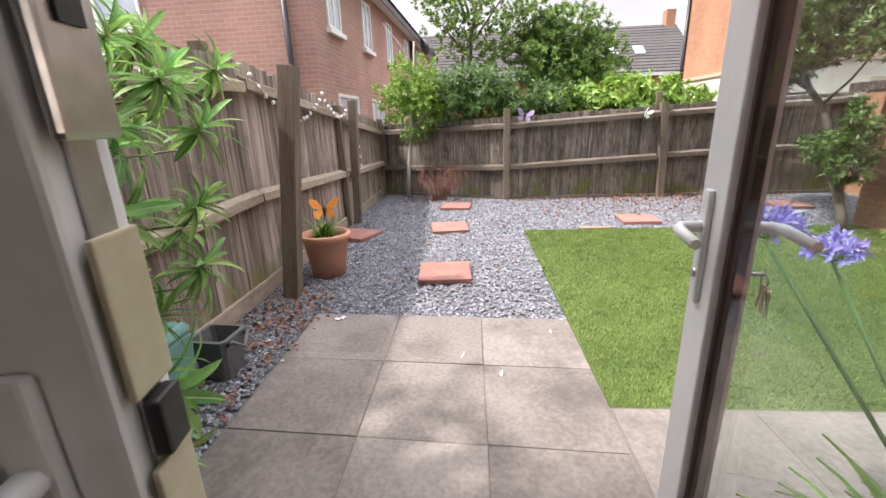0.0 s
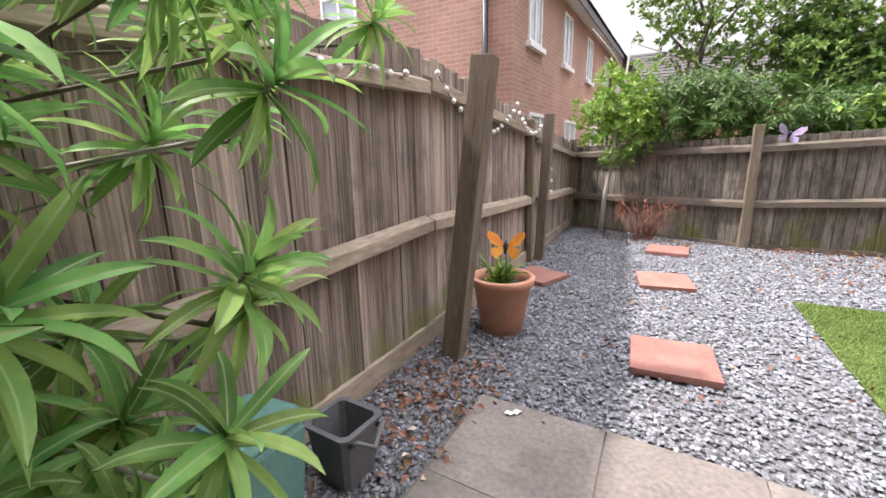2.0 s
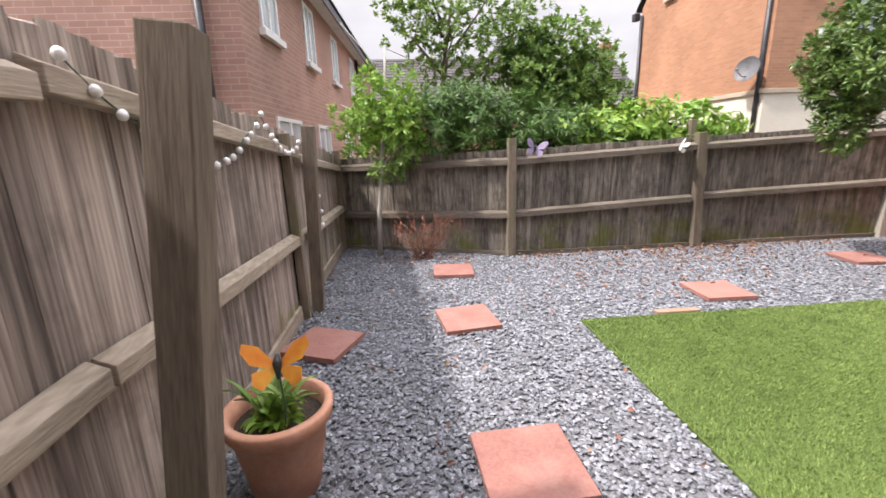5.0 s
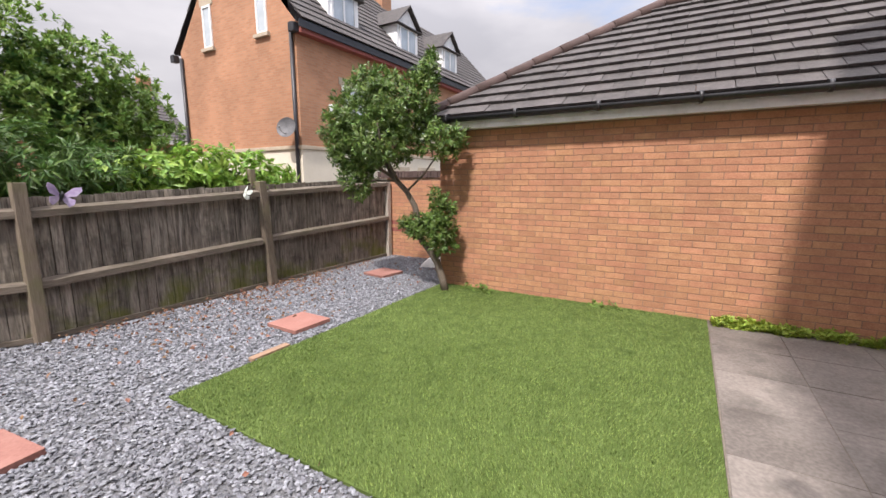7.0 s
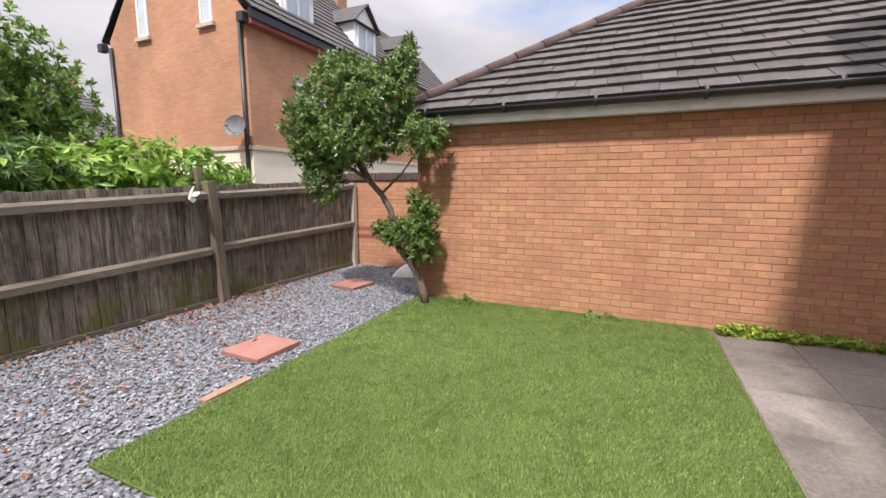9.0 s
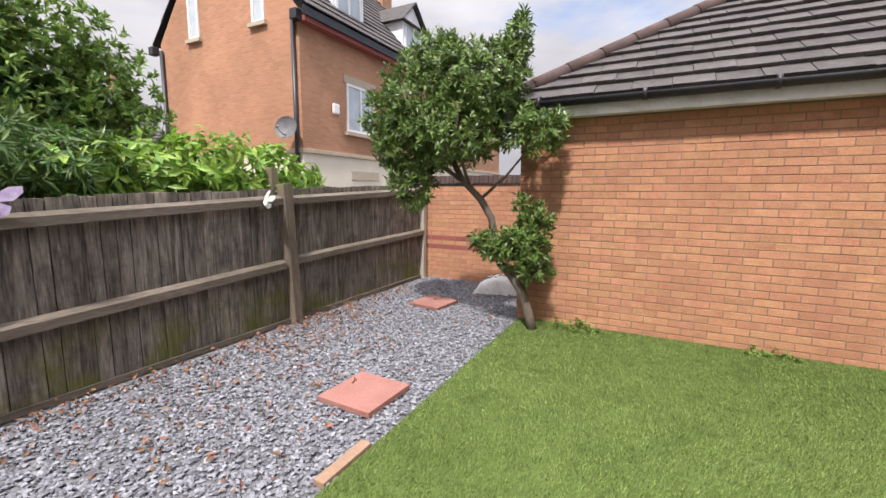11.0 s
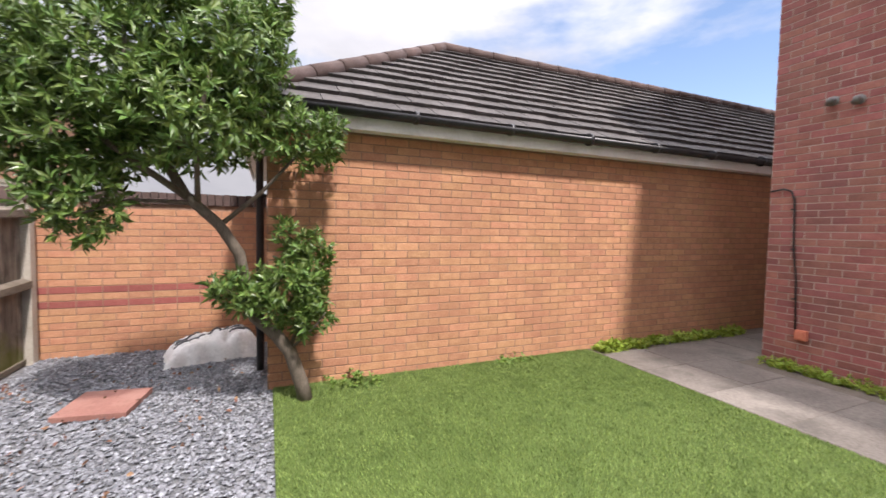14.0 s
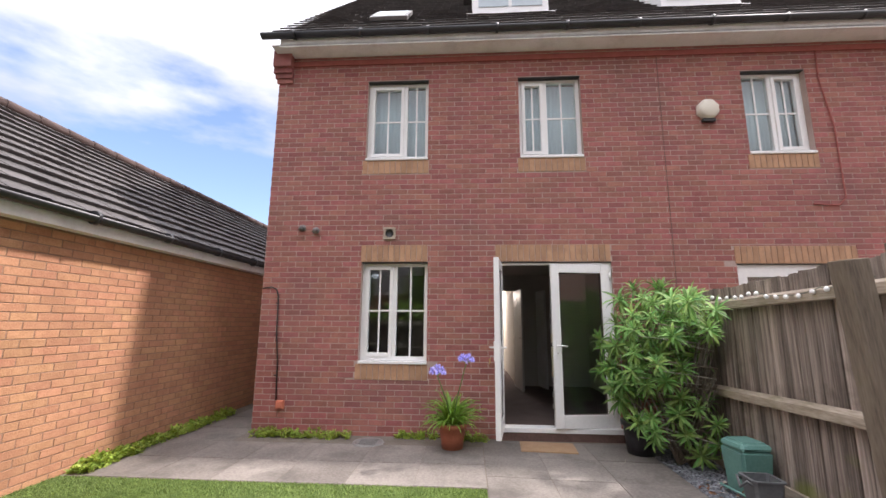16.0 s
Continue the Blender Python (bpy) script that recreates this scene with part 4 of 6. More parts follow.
for lo, hi in (((-0.08, 0, -0.08), (0.08, 0.02, -0.055)), ((-0.08, 0, 0.055), (0.08, 0.02, 0.08)), ((-0.08, 0, -0.055), (-0.055, 0.02, 0.055)), ((0.055, 0, -0.055), (0.08, 0.02, 0.055))):
    add_box(bm, lo, hi, 0.003)
part("vent_frame", bm, M["vent_beige"], vent)
bm = bmesh.new()
add_box(bm, (-0.056, 0, -0.056), (0.056, 0.006, 0.056))
part("vent_back", bm, M["vent_beige"], vent)
bm = bmesh.new()
lathe(bm, [(0.0, 0.003), (0.048, 0.003), (0.051, 0.016), (0.054, 0.0)], 20)
o = part("outlet", bm, M["black"], vent)
o.matrix_basis = pose(0, 0.005, 0, -90)
for x, z, lab in ((3.15, 2.575, "grey"), (3.34, 2.61, "grey")):
    fl = empty("wall_pipe_outlet", pose(x, FY, z), "small grey capped pipe sticking out of the brick", "pipe", "pipe outlets on the wall")
    bm = bmesh.new()
    tube(bm, [(0, 0, 0), (0, 0.06, 0), (-0.01, 0.09, -0.035)], [0.028, 0.028, 0.034], 12)
    part("pipe_elbow", bm, M["grey_plastic"], fl, smooth=True)
    bm = bmesh.new()
    lathe(bm, [(0.0, 0.008), (0.045, 0.008), (0.045, 0.0)], 16)
    o = part("wall_flange", bm, M["grey_plastic"], fl)
    o.matrix_basis = pose(0, 0, 0, -90)
cable = empty("wall_cable", pose(0, FY, 0), "black cable looping down the wall to an outdoor socket", "cable")
bm = bmesh.new()
tube(bm, [(3.82, 0.012, 1.80), (3.70, 0.012, 1.82), (3.63, 0.012, 1.79), (3.60, 0.012, 1.70), (3.585, 0.012, 1.2), (3.55, 0.012, 0.9), (3.53, 0.012, 0.40)], 0.009, 6)
part("cable_run", bm, M["black"], cable)
for z in (0.7, 1.2, 1.6):
    box_part("cable_clip", (3.545 + (z - 0.7) * 0.05, 0, z), (3.58 + (z - 0.7) * 0.05, 0.02, z + 0.015), M["black"], cable)
sock = empty("outdoor_socket", pose(3.47, FY, 0.36), "orange-red weatherproof outdoor socket box on the brick wall", "socket")
box_part("socket_box", (-0.05, 0, -0.05), (0.05, 0.05, 0.05), M["orange"], sock, bevel=0.008)
box_part("socket_lid", (-0.035, 0.05, -0.035), (0.035, 0.06, 0.035), M["orange"], sock, bevel=0.004)
alarm = empty("burglar_alarm", pose(-2.04, FY, 4.17), "cream octagonal burglar alarm box with a dark base", "alarm")
bm = bmesh.new()
lathe(bm, [(0.0, 0.085), (0.105, 0.085), (0.14, 0.06), (0.145, 0.0)], 8)
o = part("alarm_cover", bm, M["cream_plastic"], alarm)
o.matrix_basis = pose(0, 0, 0, -90, 0, 0) @ pose(0, 0, 0, 0, 0, 22.5)
box_part("alarm_base", (-0.08, 0.0, -0.17), (0.08, 0.05, -0.128), M["black"], alarm, bevel=0.005)
cable2 = empty("neighbour_cable", pose(0, FY, 0), "dark cable running down the neighbouring brick wall", "cable")
bm = bmesh.new()
tube(bm, [(-3.7, 0.01, 5.1), (-3.52, 0.01, 5.05), (-3.50, 0.01, 4.6), (-3.60, 0.01, 3.9), (-3.60, 0.01, 2.95), (-3.5, 0.01, 2.85), (-3.2, 0.01, 2.87)], 0.009, 6)
part("cable_run", bm, M["brick_band"], cable2)
seam = tagged(box_part("wall_seam", (-1.459, -0.002, 0.0), (-1.451, 0.004, EAVE - 0.06), M["brick_step"]), "dark movement joint running up the brick wall", "joint", kind="structure")
seam.location = (0, HY + 0.003, 0)
drain = empty("drain_cover", pose(2.28, 0.52, 0.002), "round dark drain cover in the paving", "drain cover")
bm = bmesh.new()
lathe(bm, [(0.0, 0.018), (0.15, 0.018), (0.155, 0.022), (0.175, 0.022), (0.185, 0.0)], 28)
part("cover_plate", bm, M["grey_plastic"], drain, smooth=False)
bm = bmesh.new()
for k in range(-3, 4):
    add_box(bm, (-0.1, k * 0.035 - 0.004, 0.019), (0.1, k * 0.035 + 0.004, 0.024))
part("cover_grip", bm, M["grey_plastic"], drain)

# soldier courses above and below the openings, and the stepped corner by the eave
def soldiers(parent, x0, x1, z0, h, n):
    me = None
    w = (x1 - x0) / n
    for k in range(n):
        if me is None:
            me = brick_mesh(w - 0.009, h, 0.009, M["soldier"])
        o = new("soldier_brick", me)
        o.parent = parent
        o.matrix_basis = Matrix.Translation((x1 - k * w, HY, z0)) @ Matrix.Rotation(math.pi, 4, "Z")


trim = tagged(empty("trim_soldier_courses", pose(0, 0, 0)), "buff soldier brick courses above and below the openings", "brick trim", kind="structure")
SOLD = []
for key, n in (("kitchen", 12), ("door", 20), ("next_door", 20)):
    x0, x1, z0, z1 = openings[key]
    SOLD.append((x0, x1 + 0.01, z1 + 0.004, 0.215, n))
for key in ("kitchen", "bed_a", "bed_b", "next_bed"):
    x0, x1, z0, z1 = openings[key]
    SOLD.append((x0 - 0.02, x1 + 0.03, z0 - 0.19, 0.186, 12))
for s in SOLD:
    soldiers(trim, *s)
# thin black strips put the shade under each opening's head into colour
for key in openings:
    x0, x1, z0, z1 = openings[key]
    box_part("steel_lintel", (x0 + 0.002, HY - 0.086, z1 - 0.012), (x1 - 0.002, HY - 0.004, z1 - 0.003), M["black"], trim, "black strip standing in for the shade under the opening's head")
corner = empty("trim_corner_corbel", pose(0, 0, 0), "stepped brick corbel at the corner under the eave", "brick trim", kind="structure")
for k in range(3):
    box_part("corbel", (HX1 - 0.21, HY + 0.006, EAVE - 0.38 + 0.07 * k), (HX1 + 0.02 + 0.02 * k, HY + 0.03 + 0.025 * k, EAVE - 0.38 + 0.07 * (k + 1)), M["brick_red"], corner)
box_part("corbel", (HX1 - 0.21, HY + 0.006, EAVE - 0.168), (HX1 + 0.05, HY + 0.13, EAVE + 0.14), M["brick_red"], corner)
box_part("eaves_course", (HX0, HY + 0.006, EAVE - 0.12), (HX1 - 0.212, HY + 0.03, EAVE - 0.05), M["brick_band"], corner)

# dormers and skylight on our roof
def on_roof(y):
    return EAVE + 0.16 + (HY + 0.32 - y) * (RIDGE - EAVE - 0.16) / (HY + 0.32 + 4.4)


def dormer(x, label):
    d = empty("dormer_window", pose(x, -0.55, on_roof(-0.55)), label, "dormer")
    box_part("dormer_box", (-0.62, -1.6, -0.1), (0.62, 0.0, 1.25), M["pvc"], d, bevel=0.01)
    bm = bmesh.new()
    a = [bm.verts.new(v) for v in ((-0.78, 0.14, 1.2), (0, 0.14, 1.85), (0.78, 0.14, 1.2), (-0.78, -2.2, 1.2), (0, -2.2, 1.85), (0.78, -2.2, 1.2))]
    for f in ((0, 1, 4, 3), (1, 2, 5, 4), (0, 2, 1), (0, 3, 5, 2)):
        bm.faces.new([a[i] for i in f])
    part("dormer_roof", bm, M["tile"], d)
    box_part("dormer_sill", (-0.72, 0.0, -0.08), (0.72, 0.06, 0.0), M["pvc"], d, bevel=0.006)
    # opaque panes, reflected sky given as a pale colour
    for a0, a1 in ((-0.52, -0.03), (0.03, 0.52)):
        box_part("dormer_pane", (a0, 0.002, 0.15), (a1, 0.012, 1.05), M["curtain"], d)
    return d


dormer(0.42, "white dormer window on the house roof")
dormer(-2.6, "white dormer window on the house roof")
skl = empty("roof_skylight", pose(2.35, -0.35, on_roof(-0.35) + 0.05, -math.degrees(math.atan2(RIDGE - EAVE - 0.16, HY + 0.32 + 4.4))), "small grey-framed skylight in the roof tiles", "skylight")
box_part("skylight_frame", (-0.3, -0.45, 0), (0.3, 0.3, 0.06), M["grey_plastic"], skl, bevel=0.008)
box_part("skylight_pane", (-0.24, -0.39, 0.061), (0.24, 0.24, 0.066), M["curtain"], skl)


# ---- neighbouring houses ----
def far_window(house, m, w, h, label="", bars=1, lintel=None):
    """A window set on a far wall: frame, pane, sill; local face is -y."""
    win = empty("window", None)
    win.parent = house
    win.matrix_basis = m
    bm = bmesh.new()
    f = 0.06
    for lo, hi in (((-w / 2, -0.03, 0), (-w / 2 + f, 0.03, h)), ((w / 2 - f, -0.03, 0), (w / 2, 0.03, h)), ((-w / 2 + f, -0.03, h - f), (w / 2 - f, 0.03, h)), ((-w / 2 + f, -0.03, 0), (w / 2 - f, 0.03, f))):
        add_box(bm, lo, hi)
    for k in range(bars):
        x = -w / 2 + w * (k + 1) / (bars + 1)
        add_box(bm, (x - 0.03, -0.025, f), (x + 0.03, 0.025, h - f))
    part("frame", bm, M["pvc"], win)
    box_part("pane", (-w / 2 + f, -0.004, f), (w / 2 - f, 0.004, h - f), M["far_glass"], win)
    box_part("sill", (-w / 2 - 0.08, -0.09, -0.09), (w / 2 + 0.08, 0.03, -0.002), lintel or M["pvc"], win)
    if lintel:
        box_part("lintel", (-w / 2 - 0.1, -0.02, h + 0.002), (w / 2 + 0.1, 0.03, h + 0.2), lintel, win)
    return win


# opaque far panes: the reflected sky is painted in as pale blue-grey
M["far_glass"] = mat("sky_painted_glass", (0.40, 0.46, 0.50), (0.62, 0.67, 0.70), 0.08, 3, 1.2, 0.0, spec=0.8)
M["stone"] = mat("buff_stone", (0.40, 0.33, 0.24), (0.52, 0.45, 0.35), 0.9, 40, 4, 0.2)
M["dish"] = mat("grey_dish", (0.10, 0.10, 0.105), (0.16, 0.16, 0.165), 0.6, 30, 4, 0.05)


def pipe(parent, pts, r=0.045, name="drainpipe"):
    bm = bmesh.new()
    tube(bm, pts, r, 10)
    return part(name, bm, M["gutter"], parent, "black drainpipe")


def satellite_dish(m, label):
    d = empty("satellite_dish", m, label, "satellite dish")
    bm = bmesh.new()
    lathe(bm, [(0.001, 0.0), (0.12, 0.012), (0.22, 0.04), (0.30, 0.08), (0.305, 0.085), (0.30, 0.07), (0.2, 0.028), (0.001, -0.012)], 24)
    o = part("reflector", bm, M["dish"], d, smooth=True)
    o.matrix_basis = pose(-0.3, 0, 0.05, 0, -75, 20)
    bm = bmesh.new()
    tube(bm, [(0, 0, 0), (-0.15, 0, -0.03), (-0.28, 0, 0.03)], 0.018, 8)
    tube(bm, [(-0.28, 0, -0.1), (-0.5, -0.05, -0.12), (-0.68, -0.05, 0.04)], 0.012, 8)
    part("arm", bm, M["grey_plastic"], d)
    bm = bmesh.new()
    tube(bm, [(-0.68, -0.05, 0.04), (-0.62, -0.05, 0.06)], 0.03, 10)
    part("receiver", bm, M["grey_plastic"], d)
    return d


# red brick terrace beyond the side fence
lh = empty("house", pose(-2.3, 7.75, 0, 0, 0, -2.4), "red-brown brick terraced house with white windows beyond the fence", "house")
LE = 4.42
bm = bmesh.new()
vs = [bm.verts.new(v) for v in ((0, 0, 0), (0, 15.5, 0), (-9, 15.5, 0), (-9, 0, 0), (0, 0, LE), (0, 15.5, LE), (-9, 15.5, LE), (-9, 0, LE), (-4.5, 0, LE + 3.0), (-4.5, 15.5, LE + 3.0))]
for f in ((0, 1, 5, 4), (1, 2, 6, 9, 5), (2, 3, 7, 6), (3, 0, 4, 8, 7)):
    bm.faces.new([vs[i] for i in f])
bmesh.ops.recalc_face_normals(bm, faces=bm.faces)
part("wall", bm, M["far_brick_red"], lh)
roof = empty("roof")
roof.parent = lh
tile_slope(roof, (0.35, -0.15, LE - 0.02), (0.35, 15.65, LE - 0.02), (-4.5, -0.15, LE + 3.1), (-4.5, 15.65, LE + 3.1), 10, M["tile"])
tile_slope(roof, (-9.35, 15.65, LE - 0.02), (-9.35, -0.15, LE - 0.02), (-4.5, 15.65, LE + 3.1), (-4.5, -0.15, LE + 3.1), 4, M["tile"])
box_part("fascia_board", (0.30, -0.1, LE - 0.2), (0.33, 15.6, LE - 0.03), M["gutter"], lh)
box_part("soffit", (0.002, -0.1, LE - 0.12), (0.299, 15.6, LE - 0.1), M["fascia"], lh)
pipe(lh, [(-0.45, -0.06, 0), (-0.45, -0.06, LE - 0.2)], 0.05)
pipe(lh, [(0.06, 9.2, 0), (0.06, 9.2, LE - 0.2)], 0.05)
for yy in (1.05, 3.35, 5.75, 8.4, 11.0, 13.6):
    far_window(lh, pose(0.0, yy, 3.05, 0, 0, 90), 0.72, 1.05)
for yy, w, z in ((1.5, 1.3, 0.25), (3.9, 1.1, 0.25), (6.9, 0.9, 0.7), (9.4, 0.9, 0.7)):
    far_window(lh, pose(0.0, yy, z, 0, 0, 90), w, 1.92 - z)
far_window(lh, pose(-3.55, 0.0, 3.1, 0, 0, 0), 0.9, 1.1)
satellite_dish(lh.matrix_world @ pose(0.1, 10.0, LE - 0.35, 0, 0, 200), "grey satellite dish on the red brick terrace")

# large three-storey orange brick house
RE = 5.42
rh = empty("house", pose(8.69, 12.35, -0.27) @ Matrix.Scale(1.18, 4), "large orange brick house with cream render base and dormers", "house")
W, D = 13.0, 5.17
bm = bmesh.new()
vs = [bm.verts.new(v) for v in ((0, 0, 2.42), (W, 0, 2.42), (W, D, 2.42), (0, D, 2.42), (0, 0, RE), (W, 0, RE), (W, D, RE), (0, D, RE), (0, D / 2, RE + 3.0), (W, D / 2, RE + 3.0))]
for f in ((0, 1, 5, 4), (1, 2, 6, 9, 5), (2, 3, 7, 6), (3, 0, 4, 8, 7)):
    bm.faces.new([vs[i] for i in f])
bmesh.ops.recalc_face_normals(bm, faces=bm.faces)
part("wall", bm, M["far_brick_buff"], rh)
box_part("rendered_base", (-0.01, -0.01, 0), (W + 0.01, D + 0.01, 2.32), M["render_cream"], rh, "cream rendered lower wall")
box_part("string_course", (-0.06, -0.06, 2.322), (W + 0.06, D + 0.06, 2.419), M["stone"], rh, "pale stone string course", 0.01)
roof = empty("roof")
roof.parent = rh
tile_slope(roof, (-0.05, -0.3, RE + 0.0), (W + 0.15, -0.3, RE + 0.0), (-0.05, D / 2, RE + 3.12), (W + 0.15, D / 2, RE + 3.12), 14, M["tile"])
tile_slope(roof, (W + 0.15, D + 0.3, RE + 0.0), (-0.05, D + 0.3, RE + 0.0), (W + 0.15, D / 2, RE + 3.12), (-0.05, D / 2, RE + 3.12), 6, M["tile"])
box_part("fascia_board", (-0.12, -0.27, RE - 0.2), (W + 0.1, -0.24, RE - 0.02), M["gutter"], rh)
box_part("eaves_band", (-0.02, -0.22, RE - 0.3), (W, -0.002, RE - 0.2), M["brick_band"], rh)
for e in (-0.14, D + 0.06):
    box_part("hopper", (-0.2, e, RE - 0.3), (-0.02, e + 0.2, RE - 0.08), M["gutter"], rh, bevel=0.02)
pipe(rh, [(-0.06, 0.12, 0), (-0.06, 0.12, RE - 0.2)], 0.05)
pipe(rh, [(-0.06, D - 0.1, 0), (-0.06, D - 0.1, RE - 0.2)], 0.05)
for yy in (1.25, 3.65):
    far_window(rh, pose(0.0, yy, RE - 0.1, 0, 0, -90), 0.42, 1.15, bars=0, lintel=M["stone"])
for xx, w in ((2.1, 1.15), (5.95, 1.05), (9.4, 1.15)):
    far_window(rh, pose(xx, 0.0, 2.98, 0, 0, 0), w, 1.2, lintel=M["stone"])
for xx in (2.25, 4.2, 5.95):
    box_part("ground_lintel", (xx - 0.6, -0.03, 1.75), (xx + 0.6, 0.0, 1.98), M["stone"], rh)
for xx in (2.0, 5.2, 8.2):
    dm = empty("dormer")
    dm.parent = rh
    dm.matrix_basis = pose(xx, 0.25, RE + 0.15)
    box_part("dormer_box", (-0.62, 0, 0), (0.62, 1.6, 1.25), M["fascia"], dm, "white boarded dormer front")
    bm = bmesh.new()
    a = [bm.verts.new(v) for v in ((-0.8, -0.14, 1.2), (0, -0.14, 1.95), (0.8, -0.14, 1.2), (-0.8, 2.3, 1.2), (0, 2.3, 1.95), (0.8, 2.3, 1.2))]
    for f in ((0, 1, 4, 3), (1, 2, 5, 4), (0, 3, 5, 2)):
        bm.faces.new([a[i] for i in f])
    o = part("dormer_roof", bm, M["tile"], dm)
    sm = o.modifiers.new("thick", "SOLIDIFY")
    sm.thickness = 0.07
    bm = bmesh.new()
    a = [bm.verts.new(v) for v in ((-0.62, 0.0, 1.25), (0, 0.0, 1.82), (0.62, 0.0, 1.25))]
    bm.faces.new(a)
    part("dormer_gable", bm, M["fascia"], dm)
    bm = bmesh.new()
    for x0, x1 in ((-0.5, -0.42), (-0.04, 0.04), (0.42, 0.5)):
        add_box(bm, (x0, -0.03, 0.1), (x1, 0.02, 1.15))
    part("window_frame", bm, M["pvc"], dm)
    box_part("pane", (-0.42, -0.012, 0.1), (0.42, -0.004, 1.15), M["far_glass"], dm)
bm = bmesh.new()
add_box(bm, (6.4, D / 2 - 0.3, RE + 2.7), (7.0, D / 2 + 0.3, RE + 4.0), 0.02)
part("chimney", bm, M["far_brick_buff"], rh)
satellite_dish(pose(8.63, 12.53, 3.01), "grey satellite dish on the corner of the orange brick house")
wl_alarm = empty("alarm_box", pose(9.95, 12.32, 3.66), "white rounded alarm box on the orange brick house", "alarm")
bm = bmesh.new()
add_box(bm, (-0.13, -0.08, 0), (0.13, 0, 0.30), 0.05)
part("alarm_cover", bm, M["pvc"], wl_alarm)

# tiled house at the back
bh = empty("house", pose(-3.0, 26.0, 0), "brick house with a dark tiled roof and skylights", "house")
bm = bmesh.new()
add_box(bm, (0, 0, 0), (16.0, 8, 3.6))
part("wall", bm, M["far_brick_buff"], bh)
roof = empty("roof")
roof.parent = bh
tile_slope(roof, (-0.2, -0.4, 3.6), (16.2, -0.4, 3.6), (-0.2, 4, 6.7), (16.2, 4, 6.7), 16, M["tile"])
tile_slope(roof, (16.2, 8.4, 3.6), (-0.2, 8.4, 3.6), (16.2, 4, 6.7), (-0.2, 4, 6.7), 5, M["tile"])
box_part("fascia_board", (-0.2, -0.4, 3.4), (16.2, -0.36, 3.58), M["fascia"], bh)
for xx in (11.65, 13.2):
    s = box_part("skylight", (-0.28, -0.42, 0.03), (0.28, 0.42, 0.1), M["far_glass"], bh, "pale skylight")
    s.matrix_basis = pose(xx, 1.45, 3.6 + 1.85 * 3.1 / 4.4, math.degrees(math.atan2(3.1, 4.4)), 0, 0)
bm = bmesh.new()
add_box(bm, (15.5, 3.7, 6.2), (16.05, 4.3, 7.5), 0.02)
part("chimney", bm, M["far_brick_buff"], bh)

# ---- garden wall coping, downpipe ----
coping = empty("coping", pose(0, 0, 0), "dark brown brick-on-edge coping of the garden wall", "coping", kind="structure")
for k in range(32):
    y = GY1 + 0.0 + k * 0.075
    box_part("coping_brick", (END_X - 0.03, y + 0.006, 1.562), (END_X + 0.24, y + 0.072, 1.68 + 0.003 * (k % 3)), M["ridge"], coping)
dp = empty("downpipe", pose(GX + 0.52, GY1 + 0.06, 0), "black plastic downpipe at the garage corner", "downpipe")
bm = bmesh.new()
tube(bm, [(0, 0, 0.0), (0, 0, 1.98), (-0.06, 0.05, 2.12), (-0.22, 0.1, 2.25)], 0.034, 12)
part("pipe", bm, M["gutter"], dp)
for z in (0.4, 1.6):
    bm = bmesh.new()
    tube(bm, [(0, 0, z), (0, 0, z + 0.05)], 0.042, 12)
    add_box(bm, (-0.05, -0.078, z + 0.01), (0.05, -0.03, z + 0.04))
    part("pipe_bracket", bm, M["gutter"], dp)

# ---- stepping stones ----
for k, (x, y, r, z) in enumerate(((0.09, 3.55, 3, 0.05), (-1.07, 4.90, -22, 0.05), (0.05, 5.20, 8, 0.045), (0.09, 6.58, -4, 0.045), (2.475, 5.487, -3, 0.045), (4.82, 6.22, -8, 0.045))):
    s = tagged(box_part("stepping_stone", (-0.225, -0.225, -0.04), (0.225, 0.225, 0.0), M["terrace"], bevel=0.004), "square terracotta-pink concrete stepping stone on slate gravel", "stepping stone", "stepping stones in the gravel")
    s.matrix_world = pose(x, y, z, random.Random(k).uniform(-1.2, 1.2), random.Random(k + 9).uniform(-1.2, 1.2), r)

M["edging"] = mat("buff_edging", (0.27, 0.17, 0.11), (0.36, 0.24, 0.16), 0.9, 60, 5, 0.2)
edging = tagged(box_part("edging_stone", (-0.19, -0.035, -0.03), (0.19, 0.035, 0.022), M["edging"], bevel=0.006), "buff stone edging piece lying along the lawn edge", "edging stone")
edging.location = (1.84, G_Y1 + 0.045, 0.0)

# ---- pots, bins, mat ----
M["clay"] = mat("terracotta_pot", (0.50, 0.24, 0.15), (0.60, 0.32, 0.21), 0.8, 40, 6, 0.08, stain=(0.55, 0.40, 0.32), stain_scale=6, stain_amount=0.3)
M["clay_b"] = mat("red_plastic_pot", (0.36, 0.11, 0.06), (0.46, 0.16, 0.09), 0.6, 40, 6, 0.05)
M["bin_green"] = mat("green_recycling_plastic", (0.10, 0.235, 0.205), (0.15, 0.31, 0.27), 0.5, 50, 5, 0.05)
M["bin_grey"] = mat("grey_caddy_plastic", (0.10, 0.105, 0.11), (0.15, 0.155, 0.16), 0.55, 50, 5, 0.05)
M["soil"] = mat("potting_soil", (0.03, 0.022, 0.016), (0.07, 0.05, 0.035), 0.95, 60, 10, 0.6)
M["coir"] = mat("coir_mat", (0.30, 0.18, 0.10), (0.42, 0.27, 0.16), 0.95, 250, 8, 0.7)
M["cloth"] = mat("dirty_white_sack", (0.68, 0.67, 0.65), (0.82, 0.81, 0.79), 0.85, 40, 5, 0.2, stain=(0.42, 0.40, 0.38), stain_scale=14, stain_amount=0.45)


